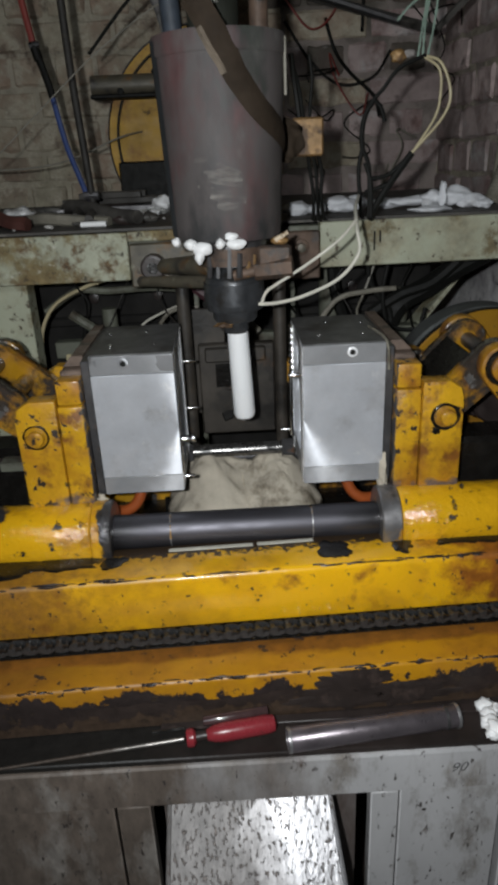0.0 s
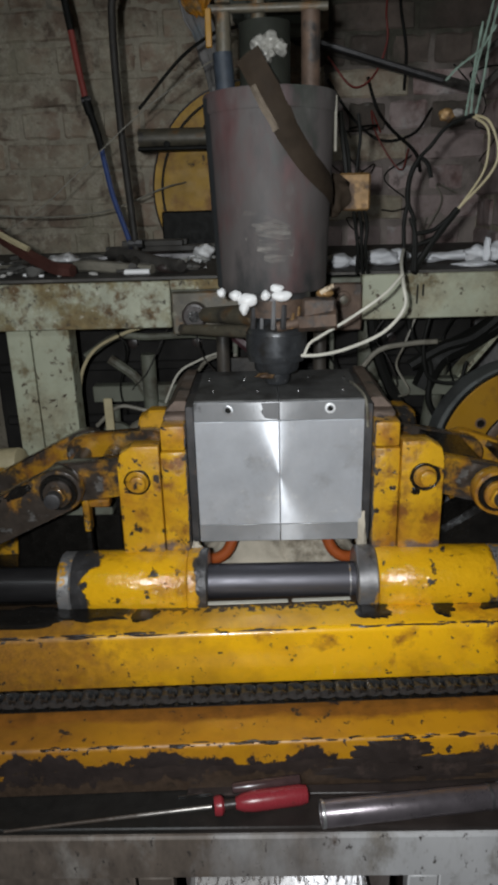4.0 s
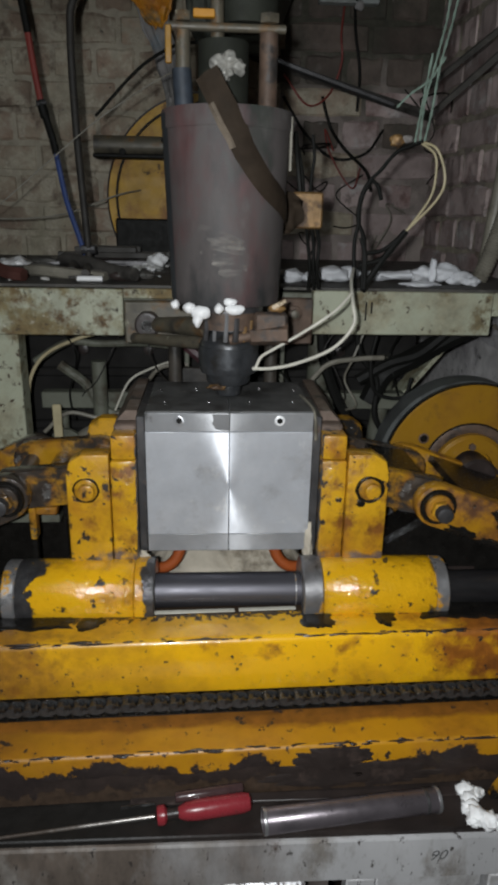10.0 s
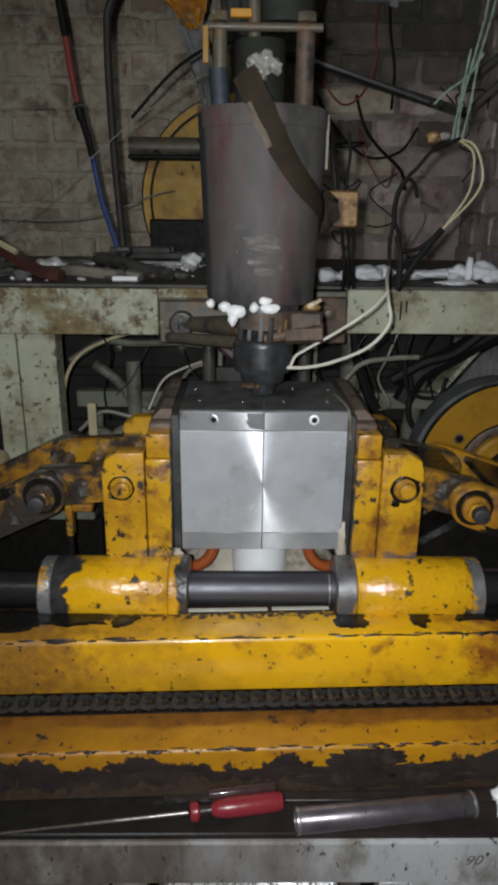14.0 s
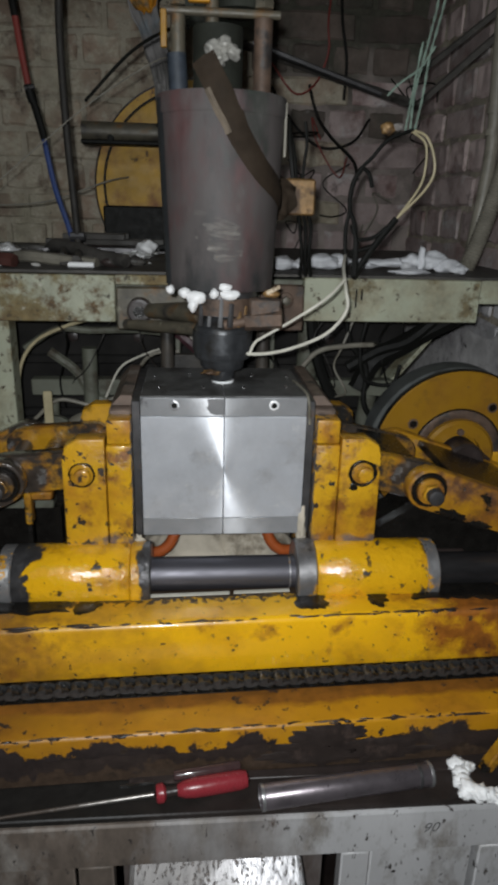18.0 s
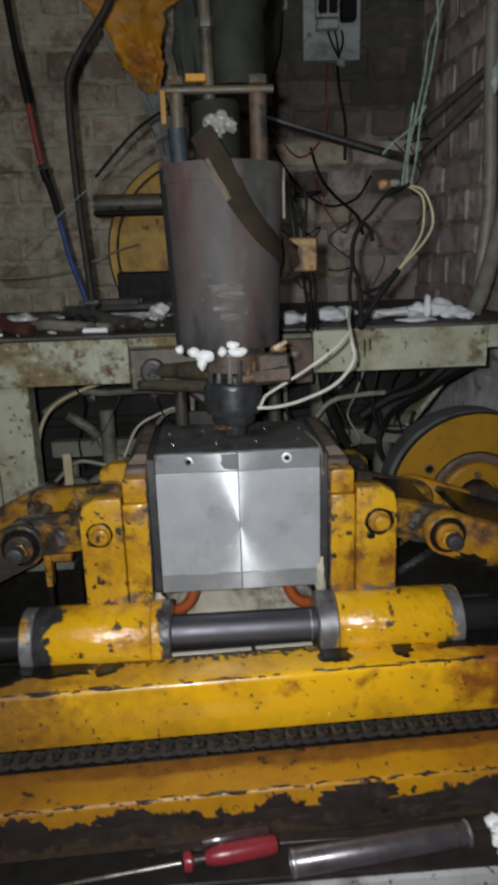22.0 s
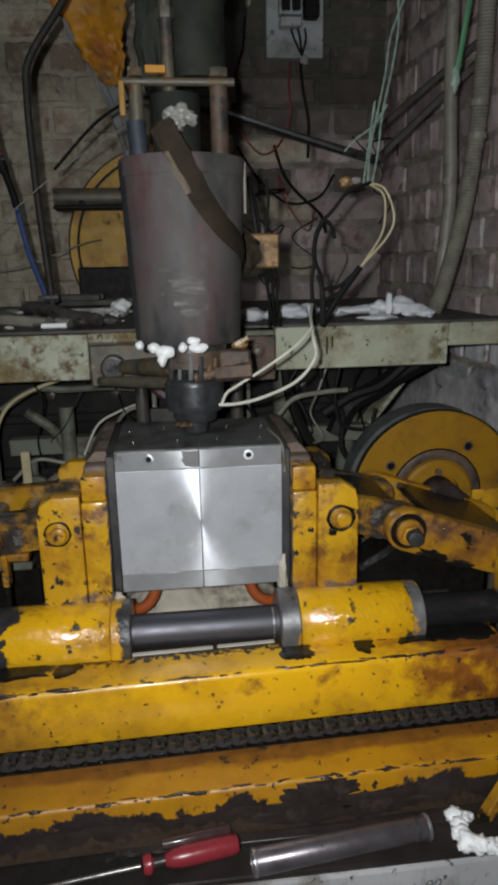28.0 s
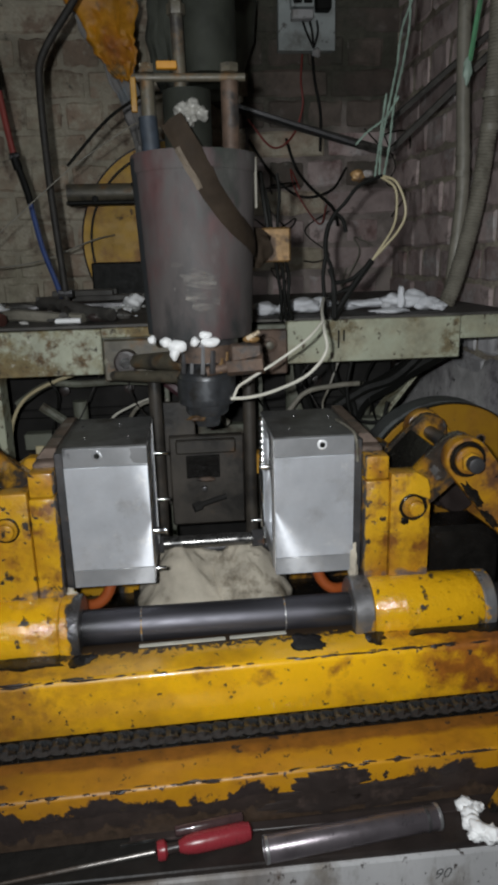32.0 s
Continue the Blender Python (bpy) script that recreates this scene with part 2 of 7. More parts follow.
STEEL = (0.10, 0.095, 0.095)
RUST = (0.10, 0.045, 0.02)
GREASE = (0.012, 0.011, 0.01)
BROWN = (0.20, 0.075, 0.012)
yellow = surface("yellow_paint", (0.60, 0.33, 0.016), 0.26, var=0.16, scale=9, bump=0.55, bump_scale=55, coat=0.5,
                 patches=[((0.38, 0.16, 0.012), 10, 0.47, 0.66, 0.45, 0), (BROWN, 19, 0.54, 0.66, 0.5, 0), ((0.035, 0.028, 0.024), 60, 0.60, 0.62, 0.5, 0.3), ((0.045, 0.035, 0.03), 24, 0.635, 0.65, 0.4, 0.3), ((0.17, 0.13, 0.125), 24, 0.62, 0.72, 0.35, 0.3, "nz", -1.020, 0.060), (GREASE, 20, 0.86, 0.93, 0.2, 0, "nz", -0.985, 0.03), ((0.06, 0.053, 0.053), 55, 0.60, 0.63, 0.45, 0.3, "nabsx", -0.1345, 0.006)])
yellow_greasy = surface("greasy_yellow_paint", (0.46, 0.235, 0.012), 0.28, var=0.2, scale=14, bump=0.5, bump_scale=60, coat=0.4,
                        patches=[((0.20, 0.08, 0.012), 14, 0.44, 0.62, 0.5, 0), (STEEL, 30, 0.60, 0.62, 0.42, 0.7), (GREASE, 13, 0.59, 0.64, 0.2, 0)])
lever_paint = surface("grease_edged_yellow_paint", (0.43, 0.215, 0.012), 0.28, var=0.2, scale=12, bump=0.5, bump_scale=60, coat=0.4,
                      patches=[((0.22, 0.09, 0.012), 12, 0.44, 0.60, 0.5, 0), ((0.10, 0.045, 0.02), 26, 0.52, 0.62, 0.4, 0), (GREASE, 14, 0.63, 0.66, 0.2, 0), (GREASE, 20, 0.74, 0.80, 0.2, 0, "nz", 0.024, 0.020), (GREASE, 30, 0.80, 0.86, 0.2, 0, "z", 0.027, 0.018)])
# Stains and rust; the -x patches also paint in the lamp's west fall-off.
yellow_beam = surface("stained_shaded_beam_paint", (0.84, 0.45, 0.010), 0.26, var=0.10, scale=8, bump=0.35, bump_scale=60, coat=0.3,
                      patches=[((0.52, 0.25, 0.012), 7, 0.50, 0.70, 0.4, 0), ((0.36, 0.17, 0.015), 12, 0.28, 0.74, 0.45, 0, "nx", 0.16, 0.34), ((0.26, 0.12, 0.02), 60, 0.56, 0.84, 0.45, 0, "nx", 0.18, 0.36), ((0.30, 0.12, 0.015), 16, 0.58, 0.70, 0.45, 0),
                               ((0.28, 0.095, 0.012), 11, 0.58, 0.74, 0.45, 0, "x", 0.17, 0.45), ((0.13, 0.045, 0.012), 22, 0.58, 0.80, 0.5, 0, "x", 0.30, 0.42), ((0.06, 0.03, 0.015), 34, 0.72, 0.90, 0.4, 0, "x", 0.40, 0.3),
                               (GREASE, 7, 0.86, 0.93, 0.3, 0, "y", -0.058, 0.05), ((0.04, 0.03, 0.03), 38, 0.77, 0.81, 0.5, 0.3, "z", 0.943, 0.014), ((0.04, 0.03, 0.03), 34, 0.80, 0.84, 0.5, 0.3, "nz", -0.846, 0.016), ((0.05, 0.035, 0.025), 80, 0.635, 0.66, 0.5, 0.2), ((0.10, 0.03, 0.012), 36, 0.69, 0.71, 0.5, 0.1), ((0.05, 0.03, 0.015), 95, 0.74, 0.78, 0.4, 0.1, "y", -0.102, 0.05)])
yellow_worn = surface("worn_yellow_paint", (0.52, 0.27, 0.015), 0.38, var=0.2, scale=14, bump=0.35, bump_scale=70,
                      patches=[((0.24, 0.10, 0.015), 15, 0.44, 0.62, 0.5, 0), (STEEL, 30, 0.575, 0.60, 0.42, 0.7), (GREASE, 11, 0.52, 0.61, 0.3, 0)])
# Flaking and wear, plus -x and y browns painting in fall-off and shade.
yellow_lip = surface("flaking_shaded_yellow_paint", (0.46, 0.215, 0.008), 0.36, var=0.12, scale=10, bump=0.3, bump_scale=60,
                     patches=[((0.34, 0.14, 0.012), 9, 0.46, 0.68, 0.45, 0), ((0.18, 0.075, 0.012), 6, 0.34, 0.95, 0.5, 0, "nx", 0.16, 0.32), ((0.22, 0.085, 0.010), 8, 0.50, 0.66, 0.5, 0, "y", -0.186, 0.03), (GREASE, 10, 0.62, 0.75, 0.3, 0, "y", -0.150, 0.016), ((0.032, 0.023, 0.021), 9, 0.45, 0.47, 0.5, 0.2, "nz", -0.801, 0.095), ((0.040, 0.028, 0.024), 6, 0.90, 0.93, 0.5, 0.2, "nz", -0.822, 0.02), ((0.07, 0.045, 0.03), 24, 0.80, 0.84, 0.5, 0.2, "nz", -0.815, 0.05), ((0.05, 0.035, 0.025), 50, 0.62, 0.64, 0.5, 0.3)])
yellow_sleeve = surface("glossy_yellow_sleeve_paint", (0.72, 0.385, 0.010), 0.2, var=0.10, scale=9, bump=1.7, bump_scale=58, coat=0.6,
                        patches=[((0.05, 0.04, 0.03), 50, 0.62, 0.64, 0.5, 0.3), ((0.40, 0.17, 0.012), 12, 0.54, 0.70, 0.4, 0), ((0.07, 0.068, 0.07), 13, 0.555, 0.575, 0.42, 0.5, "absx", 0.294, 0.085), ((0.05, 0.04, 0.03), 90, 0.64, 0.66, 0.5, 0.3), (STEEL, 22, 0.54, 0.56, 0.42, 0.7, "nabsx", -0.128, 0.04)])
yellow_sleeve_west = surface("half_bare_yellow_sleeve_paint", (0.72, 0.385, 0.010), 0.2, var=0.10, scale=9, bump=1.7, bump_scale=58, coat=0.6,
                             patches=[((0.05, 0.04, 0.03), 50, 0.62, 0.64, 0.5, 0.3), ((0.40, 0.17, 0.012), 12, 0.54, 0.70, 0.4, 0), ((0.07, 0.068, 0.07), 12, 0.56, 0.58, 0.4, 0.5, "nx", 0.268, 0.09), ((0.06, 0.058, 0.06), 26, 0.72, 0.74, 0.4, 0.5, "x", -0.136, 0.03)])
steel_bar = surface("polished_steel", (0.105, 0.102, 0.116), 0.48, 0.85, var=0.15, scale=20, bump=0.06, stretch=(0.3, 1, 1), patches=[(GREASE, 8, 0.62, 0.72, 0.3, 0.2), ((0.022, 0.021, 0.022), 14, 0.45, 0.75, 0.3, 0.3, "absx", 0.150, 0.10)])
rusty = surface("rusty_steel", (0.105, 0.068, 0.048), 0.65, 0.2, var=0.35, scale=40, bump=0.3, patches=[((0.05, 0.045, 0.042), 24, 0.52, 0.62, 0.5, 0.4)])
guard_paint = surface("dull_ochre_paint", (0.42, 0.235, 0.015), 0.55, var=0.25, scale=16, bump=0.3, patches=[((0.07, 0.05, 0.03), 30, 0.60, 0.66, 0.7, 0), (BROWN, 10, 0.50, 0.66, 0.6, 0)])
steel_dark = surface("dark_steel", (0.115, 0.112, 0.115), 0.42, 0.75, var=0.25, scale=35, bump=0.12, patches=[(RUST, 24, 0.60, 0.68, 0.7, 0.1)])
steel_mold = surface("ground_steel", (0.67, 0.69, 0.735), 0.40, 0.46, var=0.12, scale=18, bump=0.04, bump_scale=260, patches=[((0.50, 0.50, 0.51), 14, 0.54, 0.72, 0.42, 0.5), ((0.86, 0.87, 0.89), 34, 0.58, 0.74, 0.42, 0.4), ((0.24, 0.235, 0.23), 30, 0.68, 0.76, 0.5, 0.4)])
turned(steel_mold, (0, 0, 1.105))
steel_mold_dark = surface("stained_steel_shoulder", (0.20, 0.20, 0.205), 0.5, 0.4, var=0.10, scale=30, bump=0.05, bump_scale=260, patches=[((0.10, 0.10, 0.10), 22, 0.62, 0.70, 0.5, 0.6)])
shoulder = turned(surface("milled_shoulder_steel", (0.40, 0.405, 0.42), 0.40, 0.46, var=0.10, scale=30, bump=0.05, bump_scale=260, patches=[((0.16, 0.16, 0.16), 22, 0.62, 0.72, 0.5, 0.6)]), (0, 0, 1.105))
steel_top = surface("blackened_steel", (0.13, 0.13, 0.128), 0.5, 0.4, var=0.25, scale=30, bump=0.12, patches=[((0.03, 0.028, 0.026), 11, 0.48, 0.64, 0.4, 0.1), ((0.2, 0.19, 0.18), 50, 0.62, 0.70, 0.5, 0.3)])
chrome = surface("bright_steel", (0.7, 0.7, 0.7), 0.16, 1.0, var=0.05, bump=0.0)
shroud = surface("heat_stained_sheet_steel", (0.078, 0.068, 0.066), 0.72, 0.0, var=0.28, scale=8, bump=0.12, bump_scale=70, stretch=(1, 1, 0.45),
                 patches=[((0.10, 0.045, 0.045), 7, 0.46, 0.62, 0.6, 0.1), ((0.024, 0.026, 0.027), 6, 0.48, 0.60, 0.5, 0.2), ((0.10, 0.095, 0.09), 15, 0.56, 0.74, 0.7, 0.1), ((0.048, 0.054, 0.045), 12, 0.58, 0.74, 0.6, 0.1), ((0.24, 0.22, 0.20), 90, 0.70, 0.76, 0.6, 0.1)])
green = surface("grey_green_paint", (0.38, 0.395, 0.295), 0.5, var=0.12, scale=12, bump=0.25, bump_scale=70,
                patches=[((0.27, 0.25, 0.17), 7, 0.46, 0.64, 0.6, 0), ((0.16, 0.13, 0.07), 16, 0.54, 0.64, 0.7, 0), ((0.07, 0.05, 0.03), 55, 0.60, 0.64, 0.7, 0)])
green_rusty = surface("rusty_green_paint", (0.36, 0.37, 0.28), 0.6, var=0.2, scale=26, bump=0.6, bump_scale=60,
                      patches=[((0.22, 0.19, 0.10), 18, 0.44, 0.60, 0.75, 0), ((0.12, 0.075, 0.035), 34, 0.50, 0.64, 0.75, 0), ((0.17, 0.12, 0.05), 9, 0.52, 0.66, 0.75, 0), ((0.05, 0.04, 0.03), 70, 0.57, 0.66, 0.8, 0), ((0.52, 0.50, 0.42), 60, 0.60, 0.70, 0.7, 0)])
clamp_green = surface("greasy_green_steel", (0.098, 0.086, 0.062), 0.5, 0.1, var=0.3, scale=26, bump=0.4, bump_scale=80, patches=[((0.15, 0.08, 0.03), 26, 0.54, 0.66, 0.6, 0.1), ((0.045, 0.04, 0.036), 20, 0.50, 0.62, 0.45, 0.2), ((0.26, 0.25, 0.19), 50, 0.63, 0.70, 0.6, 0)])
die_steel = surface("blued_die_steel", (0.060, 0.063, 0.068), 0.36, 0.5, var=0.3, scale=40, bump=0.15, patches=[((0.02, 0.018, 0.016), 26, 0.52, 0.64, 0.45, 0.2), ((0.12, 0.12, 0.12), 70, 0.64, 0.70, 0.4, 0.5)])
wheel_yellow = surface("oil_darkened_yellow_paint", (0.29, 0.148, 0.010), 0.36, var=0.15, scale=8, bump=0.25, bump_scale=50, coat=0.2, patches=[((0.20, 0.09, 0.012), 8, 0.46, 0.66, 0.4, 0), ((0.08, 0.042, 0.015), 13, 0.55, 0.72, 0.45, 0), ((0.05, 0.035, 0.02), 70, 0.66, 0.69, 0.5, 0)])
collar_steel = surface("bare_collar_steel", (0.40, 0.395, 0.40), 0.34, 0.75, var=0.2, scale=30, bump=0.15, patches=[((0.50, 0.25, 0.012), 22, 0.56, 0.59, 0.35, 0), (GREASE, 24, 0.58, 0.66, 0.25, 0)])
collar_grey = surface("greasy_collar_steel", (0.24, 0.235, 0.24), 0.38, 0.7, var=0.3, scale=30, bump=0.25, patches=[((0.45, 0.22, 0.012), 20, 0.62, 0.66, 0.35, 0), (GREASE, 18, 0.55, 0.66, 0.25, 0)])
# Darker base than the frame's green, mostly for parts under the table.
green_dark = surface("dark_dirty_green_steel", (0.125, 0.13, 0.10), 0.6, var=0.2, scale=15, patches=[((0.06, 0.05, 0.035), 14, 0.50, 0.62, 0.8, 0)])
# The -x patch turns the paint browner and darker towards the west end.
grey_paint = surface("grey_machine_paint", (0.47, 0.465, 0.47), 0.36, var=0.14, scale=7, bump=0.15, bump_scale=60,
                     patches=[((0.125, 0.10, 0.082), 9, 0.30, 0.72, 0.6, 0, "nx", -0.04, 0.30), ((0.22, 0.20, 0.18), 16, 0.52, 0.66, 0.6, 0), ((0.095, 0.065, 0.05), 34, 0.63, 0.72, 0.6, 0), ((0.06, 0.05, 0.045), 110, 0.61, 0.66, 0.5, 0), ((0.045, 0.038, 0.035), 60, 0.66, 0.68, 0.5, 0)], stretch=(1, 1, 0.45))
link_grease = surface("grease_caked_yellow_paint", (0.40, 0.205, 0.012), 0.28, var=0.2, scale=14, bump=0.5, bump_scale=60, coat=0.4, patches=[((0.20, 0.08, 0.012), 14, 0.42, 0.58, 0.4, 0), ((0.045, 0.036, 0.03), 12, 0.44, 0.52, 0.22, 0.1), ((0.15, 0.145, 0.14), 26, 0.62, 0.66, 0.35, 0.5)])
grime = surface("oily_grime", (0.029, 0.021, 0.019), 0.40, var=0.35, scale=22, bump=0.35, bump_scale=90, patches=[((0.07, 0.05, 0.045), 28, 0.60, 0.72, 0.5, 0)])
black = surface("black_rubber", (0.007, 0.007, 0.006), 0.62, var=0.2, spec=0.22)
# For grease, and for parts painted black to look like dark gaps.
grease_gap_black = surface("black_grease_and_gap", (0.010, 0.009, 0.008), 0.22, var=0.3, scale=60, bump=0.6, bump_scale=140)
white_plastic = surface("white_polyethylene", (0.86, 0.87, 0.88), 0.33, var=0.02, scale=12, bump=0.03)
foam_white = surface("white_plastic_waste", (0.82, 0.82, 0.82), 0.5, var=0.05, scale=30, bump=0.15)
waste_grey = surface("dusty_plastic_waste", (0.60, 0.61, 0.635), 0.55, var=0.12, scale=26, bump=0.2, patches=[((0.36, 0.35, 0.34), 20, 0.55, 0.70, 0.6, 0)])
orange_rubber = surface("orange_rubber", (0.33, 0.075, 0.018), 0.42, var=0.15, scale=40)
red_plastic = surface("red_handle_plastic", (0.24, 0.026, 0.034), 0.28, var=0.08, scale=30, bump=0.04, patches=[((0.10, 0.02, 0.02), 60, 0.64, 0.72, 0.5, 0)])
rag = surface("dirty_cotton", (0.47, 0.42, 0.34), 0.9, var=0.2, scale=20, bump=0.5, bump_scale=220, patches=[((0.17, 0.14, 0.10), 15, 0.54, 0.68, 0.9, 0)])
brass = surface("brown_brass", (0.25, 0.145, 0.055), 0.5, 0.3, var=0.3, scale=40, bump=0.4, patches=[((0.07, 0.04, 0.022), 26, 0.50, 0.62, 0.6, 0.2), ((0.30, 0.22, 0.12), 40, 0.60, 0.70, 0.5, 0.2)])
cable_white = surface("white_cable", (0.52, 0.50, 0.43), 0.5, var=0.12, scale=40)
cable_cream = surface("cream_cable", (0.42, 0.36, 0.22), 0.5, var=0.15, scale=40)
cable_blue = surface("blue_hose", (0.035, 0.065, 0.20), 0.4, var=0.15)
cable_red = surface("red_wire", (0.22, 0.040, 0.032), 0.45, var=0.15)
cable_green = surface("green_wire", (0.24, 0.32, 0.265), 0.5, var=0.3, scale=30)
grey_hose = surface("grey_conduit", (0.20, 0.185, 0.15), 0.5, var=0.2, scale=30, patches=[((0.08, 0.07, 0.05), 18, 0.55, 0.7, 0.7, 0)])
WALL_DIRT = [((0.47, 0.42, 0.325), 11, 0.44, 0.60), ((0.32, 0.29, 0.215), 4, 0.46, 0.66), ((0.42, 0.375, 0.295), 22, 0.50, 0.62), ((0.16, 0.12, 0.09), 13, 0.56, 0.68), ((0.07, 0.06, 0.048), 30, 0.63, 0.70)]
brick_mat = surface("old_brick", (0.34, 0.255, 0.19), 0.85, var=0.34, scale=18, bump=0.8, bump_scale=60, piece=0.38,
                    patches=[((0.22, 0.155, 0.115), 9, 0.48, 0.64, 0.9, 0), ((0.42, 0.37, 0.30), 12, 0.54, 0.68, 0.9, 0), ((0.12, 0.09, 0.07), 22, 0.62, 0.72, 0.9, 0)], smear=WALL_DIRT)
# Dirty mortar; its x patch also paints in shade towards the right corner.
mortar_mat = surface("dirty_shaded_mortar", (0.38, 0.34, 0.27), 0.95, var=0.25, scale=14, bump=0.6, bump_scale=70, patches=[((0.20, 0.175, 0.14), 9, 0.52, 0.68, 0.95, 0), ((0.22, 0.185, 0.165), 7, 0.42, 0.66, 0.95, 0, "x", 0.26, 0.22)], smear=WALL_DIRT[1:])
dusty_dark = surface("dusty_black_steel", (0.062, 0.057, 0.051), 0.7, var=0.4, scale=18, bump=0.3, patches=[((0.13, 0.12, 0.105), 22, 0.56, 0.70, 0.8, 0), ((0.022, 0.02, 0.018), 12, 0.52, 0.66, 0.5, 0)])
plaster = surface("dirty_plaster", (0.22, 0.21, 0.20), 0.9, var=0.15, scale=3, bump=0.3, patches=[((0.10, 0.09, 0.08), 2, 0.5, 0.7, 0.9, 0)])
floor_mat = surface("oil_stained_concrete", (0.10, 0.095, 0.09), 0.7, var=0.25, scale=5, bump=0.3, patches=[(GREASE, 3, 0.56, 0.7, 0.4, 0)])
orange_tarp = surface("orange_sheet", (0.50, 0.22, 0.012), 0.55, var=0.3, scale=12, bump=0.4, bump_scale=60, patches=[((0.30, 0.10, 0.015), 8, 0.48, 0.64, 0.6, 0), ((0.16, 0.10, 0.04), 14, 0.56, 0.66, 0.6, 0)])
white_panel = surface("painted_board", (0.37, 0.40, 0.395), 0.5, var=0.12, scale=20, patches=[((0.20, 0.20, 0.18), 12, 0.52, 0.68, 0.7, 0), ((0.10, 0.09, 0.08), 30, 0.58, 0.66, 0.7, 0)])


# ---- setting ----
def plain(name, material, x0, x1, y0, y1, z0, z1, label, category="wall"):
    return tagged(part(name, box(x0, x1, y0, y1, z0, z1, 0), material, smooth=False), label, category, kind="structure")


floor = plain("floor", floor_mat, -2.6, 2.6, -3.2, 1.6, -0.2, 0, "oil-stained grey concrete workshop floor", "floor")
wall_north = plain("wall_north", mortar_mat, -2.6, 2.6, 1.205, 1.45, 0, 3.0, "old red brick wall with dirty mortar joints")
wall_pier = plain("wall_east_pier", mortar_mat, 0.625, 0.86, 0.38, 1.205, 0, 3.0, "brick side wall with whitewash remains")
wall_pier.matrix_world = Matrix.Translation((0.625, 1.205, 0)) @ Matrix.Rotation(radians(3.4), 4, "Z") @ Matrix.Translation((-0.625, -1.205, 0))
# Unseen walls and ceiling, added so that light bounces round the room.
wall_west = plain("wall_west", plaster, -2.85, -2.6, -3.2, 1.6, 0, 3.0, "plain dirty plaster wall, unseen, added for bounced light")
wall_east = plain("wall_east", plaster, 2.6, 2.85, -3.2, 1.6, 0, 3.0, "plain dirty plaster wall, unseen, added for bounced light")
wall_south = plain("wall_south", plaster, -2.6, 2.6, -3.45, -3.2, 0, 3.0, "plain dirty plaster wall, unseen, added for bounced light")
ceiling = plain("ceiling", plaster, -2.85, 2.85, -3.45, 1.6, 3.0, 3.2, "plain grey ceiling, unseen, added for bounced light", "ceiling")


# ---- machine bed ----
XL, XR = -0.95, 0.432
def puddle(cx, cy, z, rx, ry, seed, n=40):
    """A thin crust of grease with a ragged outline."""
    bm = bmesh.new()
    mid = bm.verts.new((cx, cy, z + 0.0016))
    rings = []
    for f, h in ((0.55, 0.0016), (0.93, 0.0010), (1.0, 0.0)):
        loop = []
        for k in range(n):
            a = 2 * math.pi * k / n
            w = 1 + 0.45 * noise.noise(Vector((math.cos(a) * 1.6, math.sin(a) * 1.6, seed))) + 0.30 * noise.noise(Vector((math.cos(a) * 5, math.sin(a) * 5, seed + 4)))
            loop.append(bm.verts.new((cx + rx * f * w * math.cos(a), cy + ry * f * w * math.sin(a), z + h)))
        rings.append(loop)
    for k in range(n):
        bm.faces.new((mid, rings[0][k], rings[0][(k + 1) % n]))
        for a, b in zip(rings, rings[1:]):
            bm.faces.new((a[k], b[k], b[(k + 1) % n], a[(k + 1) % n]))
    return bm


bed = thing("machine_bed", "yellow painted steel bed beam with chipped paint", "machine bed")
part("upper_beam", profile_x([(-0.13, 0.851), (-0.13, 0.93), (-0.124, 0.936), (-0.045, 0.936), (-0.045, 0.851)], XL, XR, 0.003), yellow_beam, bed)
part("rear_beam", profile_x([(0.25, 0.846), (0.25, 0.936), (0.33, 0.936), (0.33, 0.846)], XL, XR, 0.003), yellow_worn, bed)
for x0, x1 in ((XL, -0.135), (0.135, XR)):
    part("oil_pan", box(x0, x1, -0.0445, 0.2495, 0.85, 0.862, 0), grease_gap_black, bed, "sump black with grease")
part("chute_back", box(-0.135, 0.135, 0.178, 0.186, 0.60, 0.90, 0), grease_gap_black, bed, "black back of the drop chute")
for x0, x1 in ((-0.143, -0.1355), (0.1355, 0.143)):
    part("chute_side", box(x0, x1, -0.044, 0.186, 0.60, 0.8495, 0), grease_gap_black, bed)
for k, (x, y, rx, ry) in enumerate(((-0.66, -0.078, 0.10, 0.026), (-0.50, -0.080, 0.11, 0.027), (-0.36, -0.080, 0.09, 0.026), (-0.262, -0.074, 0.05, 0.020), (-0.195, -0.083, 0.018, 0.017), (0.330, -0.076, 0.050, 0.024), (0.392, -0.080, 0.036, 0.028))):
    part("oil_crust", puddle(x, y, 0.9362, rx, ry, k * 2.7), grease_gap_black, bed, "black grease crust")
for k, (x, y, rx, ry) in enumerate(((0.128, -0.090, 0.026, 0.026), (0.226, -0.088, 0.016, 0.022), (0.270, -0.070, 0.03, 0.014))):
    part("grease_spot", puddle(x, y, 0.9362, rx, ry, k * 3.1 + 20), grease_gap_black, bed)
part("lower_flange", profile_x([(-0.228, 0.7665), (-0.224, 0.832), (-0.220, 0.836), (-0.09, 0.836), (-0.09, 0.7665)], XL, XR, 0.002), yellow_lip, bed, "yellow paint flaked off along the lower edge")
